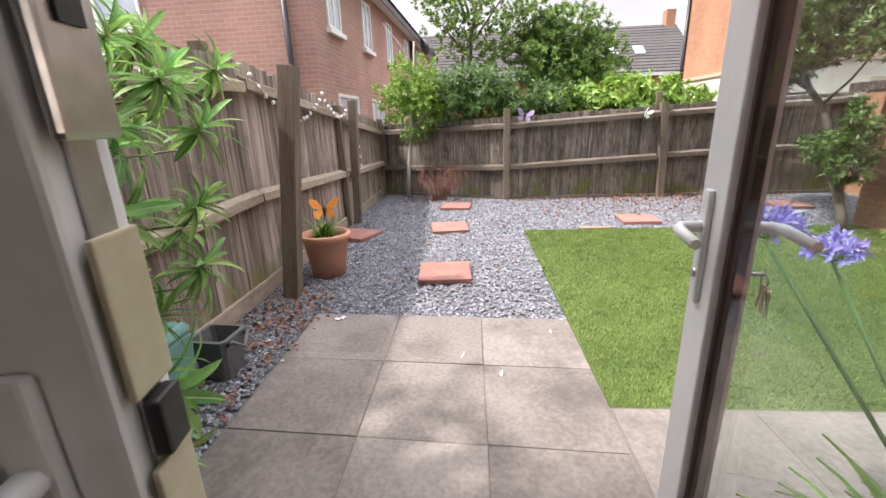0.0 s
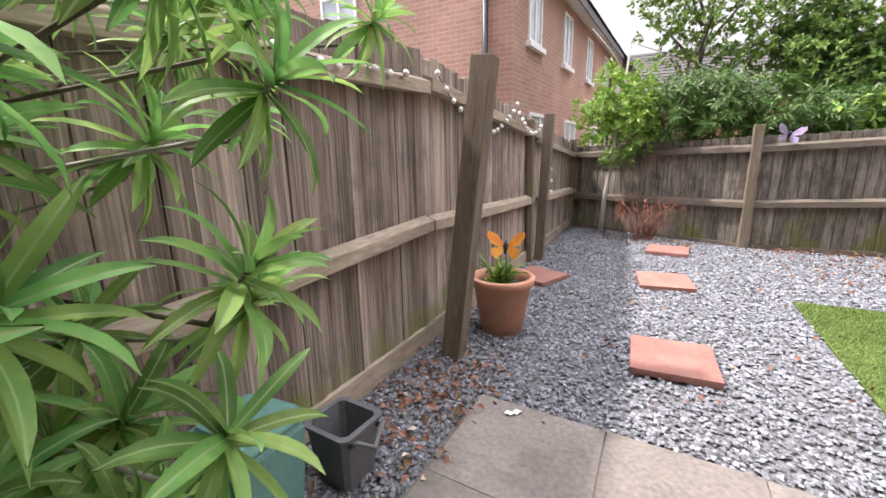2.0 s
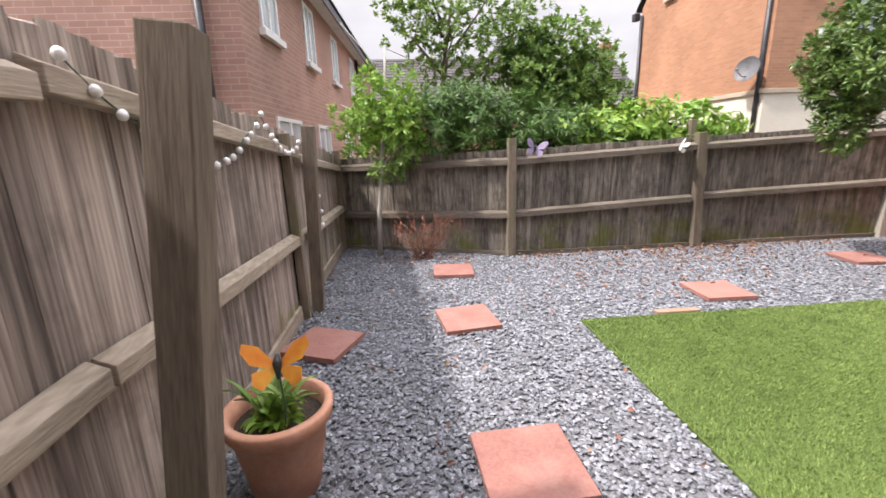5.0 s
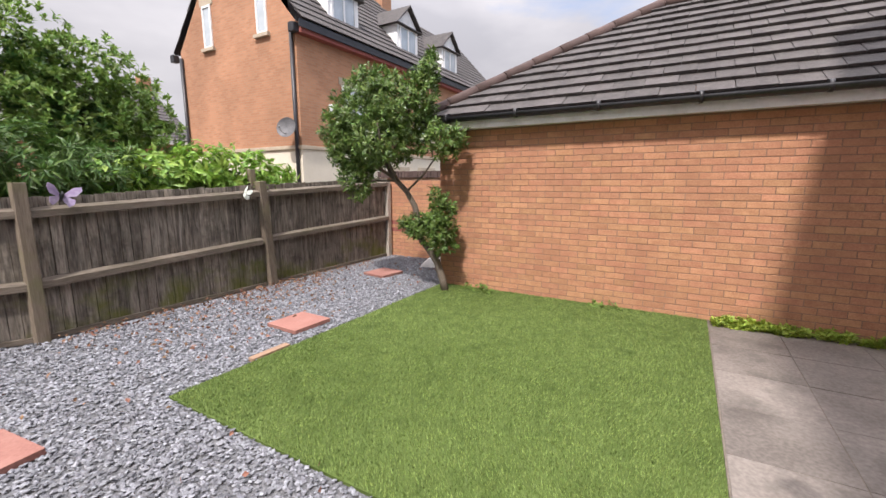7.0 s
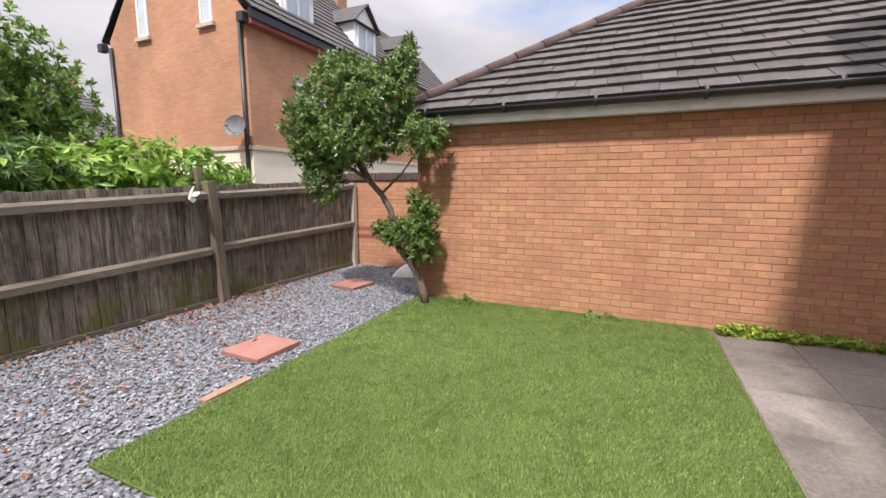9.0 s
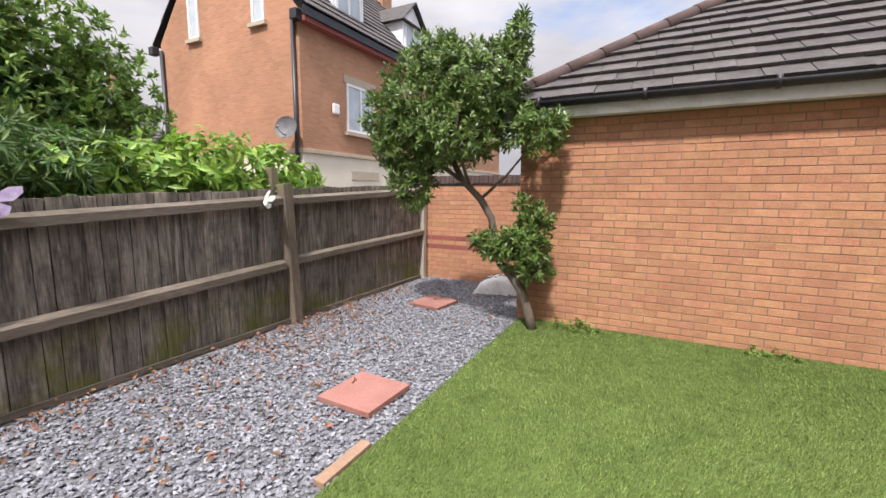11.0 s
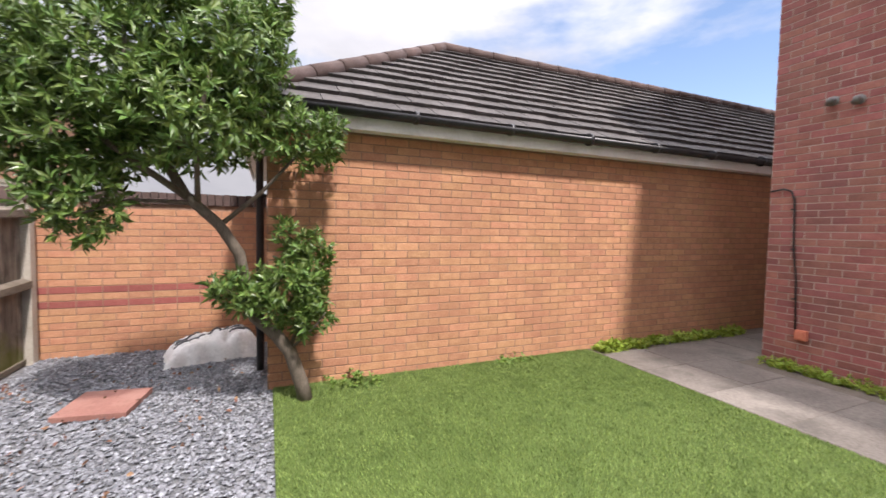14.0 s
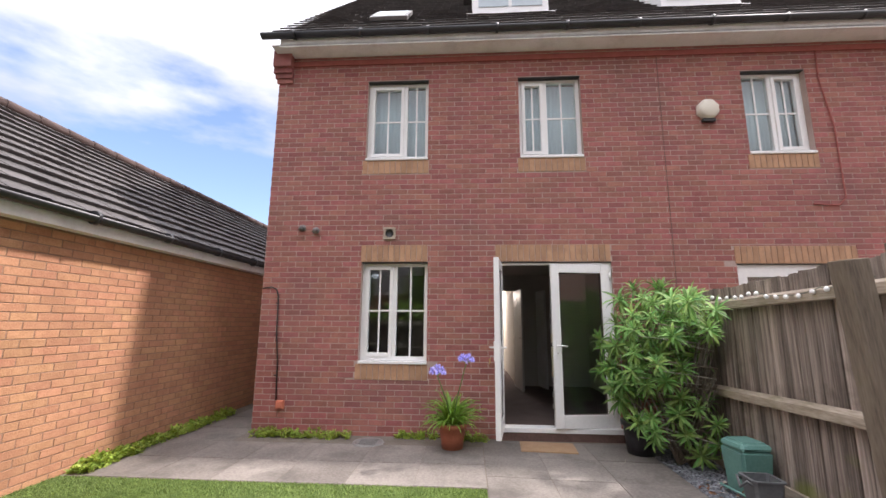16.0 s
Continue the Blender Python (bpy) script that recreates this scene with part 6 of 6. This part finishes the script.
# trees beyond
airy = empty("tree", pose(0, 0, 0), "open-crowned tree with visible branches behind the garden", "tree")
ab = [(0.55, 9.6, 3.35, 0.9, 0.7, 0.55), (-0.1, 9.6, 3.2, 0.55, 0.5, 0.5), (1.3, 9.6, 3.0, 0.6, 0.6, 0.5), (0.6, 9.7, 2.7, 0.8, 0.5, 0.35), (-0.2, 9.6, 3.9, 0.7, 0.6, 0.5), (0.8, 9.6, 4.1, 0.8, 0.6, 0.5)]
limbs(airy, "trunk", [([(0.35, 9.7, 0), (0.4, 9.7, 1.2), (0.3, 9.65, 2.0), (0.35, 9.6, 2.8), (0.5, 9.6, 3.8)], 0.09, 0.02)], M["bark"])
rr = random.Random(5)
limbs(airy, "limb", [([(0.33, 9.65, 1.8 + 0.2 * k), (0.33 + rr.uniform(-0.5, 0.7), 9.6 + rr.uniform(-0.3, 0.3), 2.3 + 0.2 * k), (0.4 + rr.uniform(-1.1, 1.3), 9.6 + rr.uniform(-0.5, 0.5), 2.8 + 0.22 * k)], 0.03, 0.005) for k in range(9)], M["bark"])
crown("crown", airy, rs, ab, 620, 10, 0.10, 0.02, M["leaf_mid"], shell=0.2)
dense = empty("tree", pose(0, 0, 0), "dense dark evergreen tree behind the garden fence", "tree")
limbs(dense, "trunk", [([(2.3, 9.6, 0), (2.3, 9.6, 1.5), (2.35, 9.6, 2.6)], 0.1, 0.04)], M["bark"])
crown("crown", dense, rs, [(2.15, 9.5, 2.35, 0.75, 0.7, 0.6), (2.55, 9.5, 2.0, 0.65, 0.6, 0.5), (2.1, 9.5, 2.95, 0.6, 0.55, 0.45), (1.6, 9.5, 2.5, 0.55, 0.5, 0.5), (2.75, 9.5, 2.45, 0.4, 0.4, 0.45), (1.7, 9.5, 3.3, 0.6, 0.5, 0.4), (2.95, 9.5, 2.6, 0.5, 0.5, 0.5), (2.5, 9.5, 3.05, 0.6, 0.5, 0.45), (3.15, 9.4, 2.1, 0.45, 0.4, 0.4)], 1350, 12, 0.10, 0.019, M["leaf_mid"], shell=0.4)
# darker leaves deep in the crown, shade given by colour
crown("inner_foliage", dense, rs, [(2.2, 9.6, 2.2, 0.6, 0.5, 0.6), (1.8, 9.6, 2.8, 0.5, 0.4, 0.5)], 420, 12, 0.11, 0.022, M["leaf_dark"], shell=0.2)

# dry red shrub
dry = empty("shrub", pose(0, 0, 0), "dry reddish-brown twiggy shrub at the foot of the fence", "shrub")
rr = random.Random(11)
paths = []
for k in range(46):
    a, r = rr.uniform(0, 6.28), rr.uniform(0.12, 0.42)
    b = (-0.22 + rr.uniform(-0.12, 0.12), 7.22 + rr.uniform(-0.06, 0.06), 0)
    t = (b[0] + r * math.cos(a) * 1.25, b[1] + r * math.sin(a) * 0.45, rr.uniform(0.28, 0.66))
    paths.append(([b, ((b[0] + t[0]) / 2 + rr.uniform(-0.05, 0.05), (b[1] + t[1]) / 2, t[2] * 0.6), t], 0.005, 0.0015))
limbs(dry, "twig", paths, M["twig_red"])
crown("dry_foliage", dry, rs, [(-0.22, 7.2, 0.42, 0.48, 0.2, 0.22), (-0.5, 7.2, 0.3, 0.25, 0.15, 0.15)], 90, 5, 0.04, 0.007, M["twig_red"], shell=0.2)


# ---- spurge beside the door: whorls of long leaves on bare stems ----
def whorl_mesh(seed, count, length, width, lo, hi):
    """A rosette: long leaves with a pale rib, arching out round a stem tip."""
    rng = random.Random(seed)
    bm = bmesh.new()
    for k in range(count):
        az = k * 2.39996 + rng.uniform(-0.2, 0.2)
        el = radians(lo + (hi - lo) * k / count + rng.uniform(-8, 8))
        ln, wd = length * rng.uniform(0.75, 1.1), width * rng.uniform(0.8, 1.1)
        sag = rng.uniform(0.5, 1.3)
        p, prev = Vector((0, 0, 0.05 * (1 - k / count))), None
        roll = rng.uniform(-0.3, 0.3)
        n = 6
        for i in range(n + 1):
            t = i / n
            e = el - sag * t * t
            d = Vector((math.cos(az) * math.cos(e), math.sin(az) * math.cos(e), math.sin(e)))
            side = Vector((-math.sin(az), math.cos(az), 0)) * math.cos(roll) + Vector((0, 0, math.sin(roll)))
            w = wd * max(0.03, (math.sin(math.pi * min(1, t * 0.86 + 0.12)) ** 0.75) * (1 if t < 0.99 else 0.1))
            up = side.cross(d).normalized() * -1
            row = [bm.verts.new(p - side * w + up * w * 0.3), bm.verts.new(p - side * 0.0016), bm.verts.new(p + side * 0.0016), bm.verts.new(p + side * w + up * w * 0.3)]
            if prev:
                for j in range(3):
                    f = bm.faces.new((prev[j], prev[j + 1], row[j + 1], row[j]))
                    f.material_index = 1 if j == 1 else 0
                    f.smooth = True
            prev = row
            p = p + d * (ln / n)
    return mesh_of(bm, "whorl", [M["leaf_spurge"], M["leaf_rib"]])


spurge = empty("shrub", pose(0, 0, 0), "tall bushy spurge with whorls of long green leaves beside the door", "shrub")
whorls = [whorl_mesh(s, c, ln, w, lo, hi) for s, c, ln, w, lo, hi in ((1, 26, 0.18, 0.0155, 70, -60), (2, 28, 0.195, 0.017, 65, -70), (3, 24, 0.15, 0.014, 75, -45), (4, 26, 0.20, 0.016, 50, -75))]
rng = random.Random(21)
tips = []
tries = 0
blobs = [(-0.86, 0.80, 1.36, 0.46, 0.40, 0.38), (-0.62, 0.78, 1.02, 0.30, 0.34, 0.35), (-1.12, 0.85, 1.30, 0.28, 0.42, 0.30), (-0.78, 0.98, 0.62, 0.30, 0.22, 0.28), (-1.08, 1.14, 0.40, 0.20, 0.18, 0.24), (-0.98, 0.95, 0.28, 0.28, 0.22, 0.2)]
while len(tips) < 84 and tries < 9000:
    tries += 1
    b = blobs[min(len(blobs) - 1, int(rng.random() ** 1.1 * len(blobs)))]
    d = Vector((rng.gauss(0, 1), rng.gauss(0, 1), rng.gauss(0, 1))).normalized()
    p = Vector((b[0] + d.x * b[3], b[1] + d.y * b[4], b[2] + d.z * b[5]))
    if p.z < 0.14 or (p.z < 0.5 and p.y < 0.92 and p.x > -0.94) or p.x < -1.26 or p.y < 0.36 or p.x > -0.36 or (p.x > -0.62 and p.y > 0.92) or any((p - q).length < 0.14 for q, _ in tips):
        continue
    tips.append((p, (d + Vector((0.15, 0.1, 0.75))).normalized()))
for extra in ((-0.49, 1.32, 1.30), (-0.52, 1.24, 1.44), (-0.50, 1.26, 1.08), (-0.49, 1.20, 0.90), (-1.0, 1.68, 1.31), (-0.74, 1.88, 1.54), (-0.94, 1.50, 1.46), (-0.54, 1.03, 1.30), (-0.58, 1.06, 1.08), (-0.84, 1.36, 1.24), (-0.62, 1.42, 1.42), (-0.78, 1.52, 1.58), (-0.90, 1.66, 1.60), (-1.08, 1.40, 1.58), (-0.70, 1.30, 1.56), (-1.12, 1.60, 1.48), (-0.95, 1.25, 0.92), (-0.80, 1.22, 0.80), (-0.66, 1.38, 0.98), (-0.50, 0.88, 0.72), (-0.48, 0.64, 0.86), (-0.52, 0.72, 0.54), (-0.62, 0.96, 0.38), (-0.60, 0.62, 0.66), (-0.70, 1.12, 0.32)):
    tips.append((Vector(extra), Vector((0.45, 0.35, 0.7)).normalized()))
for k, (p, d) in enumerate(tips):
    o = new("whorl", whorls[k % 4])
    o.parent = spurge
    s = rng.uniform(0.85, 1.1) * (0.82 if p.y > 1.0 else 1.0)
    o.matrix_basis = Matrix.Translation(p) @ d.to_track_quat("Z", "Y").to_matrix().to_4x4() @ Matrix.Rotation(rng.uniform(0, 6.28), 4, "Z") @ Matrix.Scale(s, 4)
roots = [Vector((-0.72, 0.66, 0.28)), Vector((-1.02, 0.85, 0)), Vector((-1.05, 1.05, 0)), Vector((-0.95, 0.98, 0))]
for k, (p, d) in enumerate(tips):
    r = roots[0] if p.y < 0.8 and p.x > -0.9 else roots[1 + k % 3]
    knee = r.lerp(p, 0.55) + Vector((rng.uniform(-0.06, 0.06), rng.uniform(-0.06, 0.06), 0.02))
    if p.y > 1.0:
        knee = Vector((-1.24, 1.1 + 0.2 * rng.random(), p.z - 0.12))
    bm = bmesh.new()
    tube(bm, [r, r.lerp(knee, 0.5) + Vector((0, 0, 0.05)), knee, p - d * 0.05, p + d * 0.03], [0.010, 0.009, 0.007, 0.005, 0.003] if p.y < 1.1 else [0.007, 0.006, 0.005, 0.004, 0.003], 6)
    part("stem", bm, M["bark"] if k % 3 else M["bark_pale"], spurge)


# ---- agapanthus, lily, weeds ----
def strap_leaves(seed, count, length, width, spread, material):
    rng = random.Random(seed)
    bm = bmesh.new()
    for k in range(count):
        az, el = rng.uniform(0, 6.28), radians(rng.uniform(*spread))
        ln, sag = length * rng.uniform(0.6, 1.1), rng.uniform(0.8, 2.1)
        p, prev = Vector((rng.uniform(-0.05, 0.05), rng.uniform(-0.05, 0.05), 0)), None
        for i in range(8):
            t = i / 7
            e = el - sag * t * t
            d = Vector((math.cos(az) * math.cos(e), math.sin(az) * math.cos(e), math.sin(e)))
            side = Vector((-math.sin(az), math.cos(az), 0)) * width * (1 - 0.85 * t ** 3)
            up = Vector((0, 0, width * 0.4))
            row = [bm.verts.new(p - side + up), bm.verts.new(p), bm.verts.new(p + side + up)]
            if prev:
                for j in range(2):
                    f = bm.faces.new((prev[j], prev[j + 1], row[j + 1], row[j]))
                    f.smooth = True
            prev = row
            p = p + d * (ln / 7)
    return mesh_of(bm, "leaves", material)


aga = empty("agapanthus", pose(1.31, 0.64, 0.225), "agapanthus with arching strap leaves and violet flower heads", "plant")
o = new("foliage", strap_leaves(3, 190, 0.43, 0.0145, (24, 84), M["leaf_bright"]))
o.parent = aga
for (bx, by, bz) in ((-0.16, 0.60, 0.745), (0.12, 0.70, 0.64)):
    bm = bmesh.new()
    tube(bm, [(0, 0, 0), (bx * 0.4, by * 0.4, bz * 0.5), (bx, by, bz)], [0.006, 0.0055, 0.005], 8)
    part("flower_stem", bm, M["leaf_dark"], aga)
    P = np.repeat(np.array([[bx, by, bz + 0.02]]), 46, 0)
    dd = rs.normal(size=(46, 3))
    dd[:, 2] = np.abs(dd[:, 2]) * 0.9 + 0.05
    dd /= np.linalg.norm(dd, axis=1, keepdims=True)
    V, F = sprigs(rs, P + dd * 0.055, dd, 6, 0.036, 0.007, (15, 50))
    o = new("flower_head", fast_mesh("flower_head", V, F, M["petal"]))
    o.parent = aga
    bm = bmesh.new()
    for v in dd[::2]:
        tube(bm, [(bx, by, bz), tuple(np.array([bx, by, bz + 0.02]) + v * 0.06)], 0.0012, 4)
    part("flower_stalk", bm, M["leaf_mid"], aga)
lily = empty("lily_plant", pose(-0.98, 3.60, 0.33), "green leafy lily plant growing in the terracotta pot", "plant")
o = new("foliage", strap_leaves(8, 34, 0.24, 0.016, (40, 88), M["leaf_mid"]))
o.parent = lily
o = new("low_foliage", strap_leaves(9, 30, 0.15, 0.018, (15, 60), M["leaf_bright"]))
o.parent = lily


def weeds(label, spots, material, n, length, seed):
    r = np.random.RandomState(seed)
    root = empty("weeds", pose(0, 0, 0), label, "weeds")
    P = []
    for x0, x1, y0, y1 in spots:
        k = max(3, int(n * (x1 - x0 + y1 - y0)))
        P.append(np.stack([r.uniform(x0, x1, k), r.uniform(y0, y1, k), r.uniform(0.01, 0.09, k) * r.uniform(0.2, 1, k)], 1))
    P = np.concatenate(P)
    A = r.normal(size=P.shape) * 0.4 + np.array([0, 0, 1.0])
    V, F = sprigs(r, P, A, 8, length, length * 0.26, (30, 95))
    o = tagged(new("foliage", fast_mesh("foliage", V, F, material)), kind="stuff")
    o.parent = root
    return root


weeds("bright green weeds along the foot of the garage wall", [(4.55, 4.76, 1.0, 1.72), (4.60, 4.76, -0.8, 1.0), (4.6, 4.76, 1.2, 1.7)], M["leaf_lime"], 150, 0.055, 31)
weeds("low green weeds along the foot of the house wall", [(2.55, 3.75, 0.26, 0.42), (1.5, 2.0, 0.24, 0.33), (0.9, 1.3, 0.25, 0.4), (3.2, 3.7, 0.26, 0.38)], M["leaf_lime"], 120, 0.045, 32)
weeds("small green weeds at the garage wall by the tree", [(4.5, 4.76, 4.2, 4.75), (4.62, 4.76, 2.6, 3.0)], M["leaf_mid"], 40, 0.04, 33)


def litter(label, spots, n, length, material, seed):
    r = np.random.RandomState(seed)
    P = np.concatenate([np.stack([r.uniform(x0, x1, int(n * w)), r.uniform(y0, y1, int(n * w)), np.full(int(n * w), z)], 1) for x0, x1, y0, y1, z, w in spots])
    A = r.normal(size=P.shape) * 0.5 + np.array([0, 0, 0.5])
    V, F = sprigs(r, P, A, 1, length, length * 0.28, (60, 110))
    V[:, 2] = np.clip(V[:, 2], 0.008, None)
    return tagged(new("fallen_leaves", fast_mesh("fallen_leaves", V, F, material)), label, "fallen leaves", kind="stuff")


litter("curled brown leaves scattered on the gravel", [(1.0, 5.8, 5.3, 7.1, 0.03, 1.0), (2.6, 4.2, 6.4, 7.15, 0.03, 1.0), (-1.2, -0.8, 1.6, 3.2, 0.03, 0.5), (-0.8, 0.4, 6.8, 7.3, 0.03, 0.5), (-1.3, 1, 3, 7, 0.03, 0.4), (-1.3, -0.7, 2.2, 3.1, 0.03, 0.4), (1.0, 5.6, 6.9, 7.2, 0.03, 1.5), (1.3, 3.6, 5.7, 6.9, 0.03, 0.9), (-1.25, -0.75, 2.5, 3.1, 0.03, 0.3)], 230, 0.05, M["dead_leaf"], 41)
litter("pale dry leaves on the paving and gravel", [(-0.7, 0.9, 0.9, 2.7, 0.012, 0.35), (-1.2, -0.7, 1.4, 2.6, 0.03, 1.0)], 18, 0.05, M["litter_pale"], 42)


feather = empty("feather", pose(-0.60, 2.66, 0.016, 0, 0, 35), "small white feather lying on the paving", "feather")
bm = bmesh.new()
tube(bm, [(-0.045, 0, 0.002), (0.0, 0.004, 0.006), (0.05, 0, 0.003)], 0.0012, 5)
part("quill", bm, M["litter_pale"], feather)
bm = bmesh.new()
rows = []
for i in range(9):
    t = i / 8
    w = 0.016 * math.sin(math.pi * min(1.0, t * 0.9 + 0.08)) ** 0.6
    x = -0.03 + 0.085 * t
    rows.append([bm.verts.new((x, -w, 0.004 + 0.006 * math.sin(i * 2.1))), bm.verts.new((x, 0.0, 0.006)), bm.verts.new((x, w, 0.004 + 0.006 * math.sin(i * 1.3)))])
for a, b in zip(rows, rows[1:]):
    for k in range(2):
        bm.faces.new((a[k], a[k + 1], b[k + 1], b[k]))
part("vane", bm, M["pvc"], feather)

# ---- pieces: paving slabs, gravel, turf, bricks ----
def slab_mesh(w, d, skew, h=0.012):
    bm = bmesh.new()
    add_box(bm, (-w / 2, -d / 2, -0.03), (w / 2, d / 2, h), 0.004)
    for v in bm.verts:
        v.co.y += skew * v.co.x
    return mesh_of(bm, "slab", M["slab"])


rng = random.Random(12)
slabs = {}
xs = [-0.79, -0.178, 0.392, 0.968]
ys = [0.38, 0.98, 1.575, 2.175, 2.765]
SKEW = -0.06                                             # the cross joints of the patio run a little askew


def lay_slab(x0, x1, y0, y1, parent, skew=0.0):
    w, d = round(x1 - x0 - 0.005, 3), round(y1 - y0 - 0.005, 3)
    if (w, d, skew) not in slabs:
        slabs[(w, d, skew)] = slab_mesh(w, d, skew)
    o = new("slab", slabs[(w, d, skew)])
    o.parent = parent
    o.matrix_basis = pose((x0 + x1) / 2, (y0 + y1) / 2 + skew * ((x0 + x1) / 2 + 0.79), rng.uniform(-0.002, 0.002), rng.uniform(-0.15, 0.15), rng.uniform(-0.15, 0.15), rng.uniform(-0.25, 0.25))


for a, b in zip(xs, xs[1:]):
    for c, d in zip(ys, ys[1:]):
        lay_slab(a, b, c, d, paving_far, SKEW)
px = [0.972, 1.60, 2.20, 2.80, 3.40, 4.0, 4.56]
for a, b in zip(px, px[1:]):
    for c, d in ((0.58, 1.17), (1.17, 1.75)):
        lay_slab(a, b, c, d, paving)
for k in range(12):
    lay_slab(3.87, 4.56, 0.58 - 0.6 * (k + 1), 0.58 - 0.6 * k, paving)

# slate chippings
rg = np.random.RandomState(3)
areas = [(-1.34, -0.82, 0.30, 2.74, 3600), (-1.34, 0.965, 2.65, 5.1, 2700), (-1.34, 0.965, 5.1, 8.05, 2000), (0.965, 4.76, 5.09, 7.16, 2600), (4.76, 6.34, 5.16, 7.16, 2200)]
P = np.concatenate([np.stack([rg.uniform(a, b, int(n * (b - a) * (d - c))), rg.uniform(c, d, int(n * (b - a) * (d - c)))], 1) for a, b, c, d, n in areas])
P = P[(P[:, 0] < -0.82) | (P[:, 1] > 2.775 + SKEW * (P[:, 0] + 0.79))]
edge = 8.06 - (P[:, 0] + 1.38) * (0.85 / 2.3)
P = P[~((P[:, 1] > np.where(P[:, 0] < 0.92, edge, 7.17)))]
n = len(P)
dirs = np.array([(1, 0, 0), (0, 1, 0), (-1, 0, 0), (0, -1, 0), (0.15, 0.1, 1), (-0.1, 0.1, -1)], dtype=float)
size = rg.uniform(0.008, 0.019, n) * np.where(P[:, 1] > 3.6, rg.uniform(1.0, 1.2, n), 1.0)
shape = rg.uniform(0.55, 1.25, (n, 6, 1)) * dirs[None]
shape[:, :, 2] *= 0.55
rot = rg.uniform(0, 6.28, n)
tilt = rg.normal(0, 0.32, n)
ct, st = np.cos(tilt)[:, None], np.sin(tilt)[:, None]
x, y, z = shape[:, :, 0], shape[:, :, 1], shape[:, :, 2]
x, z = x * ct - z * st, x * st + z * ct
cr, sr = np.cos(rot)[:, None], np.sin(rot)[:, None]
V = np.stack([(x * cr - y * sr) * size[:, None] + P[:, :1], (x * sr + y * cr) * size[:, None] + P[:, 1:2], z * size[:, None] + rg.uniform(-0.006, 0.008, n)[:, None]], 2).reshape(-1, 3)
base = (np.arange(n) * 6)[:, None]
F = np.concatenate([base + np.array(t) for t in ((0, 1, 4), (1, 2, 4), (2, 3, 4), (3, 0, 4), (1, 0, 5), (2, 1, 5), (3, 2, 5), (0, 3, 5))], 1).reshape(-1, 3)
tagged(new("gravel", fast_mesh("gravel", V, F, M["gravel"])), "loose blue-grey slate chippings", "gravel", kind="stuff")

# turf blades
n = 210000
P = np.stack([rg.uniform(G_X0 + 0.004, G_X1 - 0.004, n), rg.uniform(G_Y0 + 0.004, G_Y1 - 0.004, n)], 1)
az, ln, wd = rg.uniform(0, 6.28, n), rg.uniform(0.013, 0.027, n), rg.uniform(0.0015, 0.0028, n)
flow = np.sin(P[:, 0] * 2.1 + np.sin(P[:, 1] * 1.7)) * 0.4
lean = np.stack([np.cos(az) * 0.6 + 0.25, np.sin(az) * 0.6 + flow], 1) * ln[:, None] * rg.uniform(0.3, 1.0, n)[:, None]
zz = np.full(n, 0.006)
a = np.stack([P[:, 0] - np.sin(az) * wd, P[:, 1] + np.cos(az) * wd, zz], 1)
b = np.stack([P[:, 0] + np.sin(az) * wd, P[:, 1] - np.cos(az) * wd, zz], 1)
c = np.stack([P[:, 0] + lean[:, 0], P[:, 1] + lean[:, 1], zz + ln * 0.8], 1)
V = np.stack([a, b, c], 1).reshape(-1, 3)
F = np.arange(3 * n).reshape(-1, 3)
tagged(new("turf_blades", fast_mesh("turf_blades", V, F, M["blade"])), "short green artificial turf blades", "turf", kind="stuff")

# bricks of the garage, the garden wall and the house
face_garage = empty("brick_face", brick_frame((GX + 0.006, GY1, 0.0), -90), "orange brick face of the garage wall", "brickwork", kind="structure")
lay_bricks(face_garage, GY1 - GY0 - 4.5, -0.02, 2.165, [], M["brick_buff"], (2.0, 4.1, -0.03, 2.2), 1, course=0.0725)
face_garage_end = empty("brick_face", brick_frame((9.6, GY1 - 0.008, 0.0), 180), "orange brick end face of the garage", "brickwork", kind="structure")
lay_bricks(face_garage_end, 9.6 - GX - 0.012, -0.02, 2.165, [], M["brick_buff"], None, 2)
band = [(0, 3, 0.44, 0.5125), (0, 3, 0.585, 0.6575)]
face_end = empty("brick_face", brick_frame((END_X, 7.55, 0.0), -90), "orange brick face of the garden wall with two dark bands", "brickwork", kind="structure")
lay_bricks(face_end, 7.55 - GY1, -0.02, 1.56, [(-1, 4, 0.49, 0.555), (-1, 4, 0.635, 0.70)], M["brick_buff"], None, 3)
for z in (0.4875, 0.6325):
    lay_bricks(face_end, 7.55 - GY1, z, z + 0.073, [], M["brick_band"], (0.0, 3.0, 0.4, 0.8), 4)
face_house = empty("brick_face", brick_frame((HX1, HY, 0.0), 180), "red brick face of the house wall", "brickwork", kind="structure")
to_u = lambda x0, x1, z0, z1: (HX1 - x1, HX1 - x0, z0, z1)
hol = [to_u(*o) for o in openings.values()] + [to_u(s[0], s[1], s[2] - 0.004, s[2] + s[3] + 0.004) for s in SOLD]
lay_bricks(face_house, HX1 + 5.6, -0.02, EAVE + 0.05, hol, M["brick_red"], (0.2, 4.6, -0.03, 1.0), 5, course=0.07, blen=0.21)
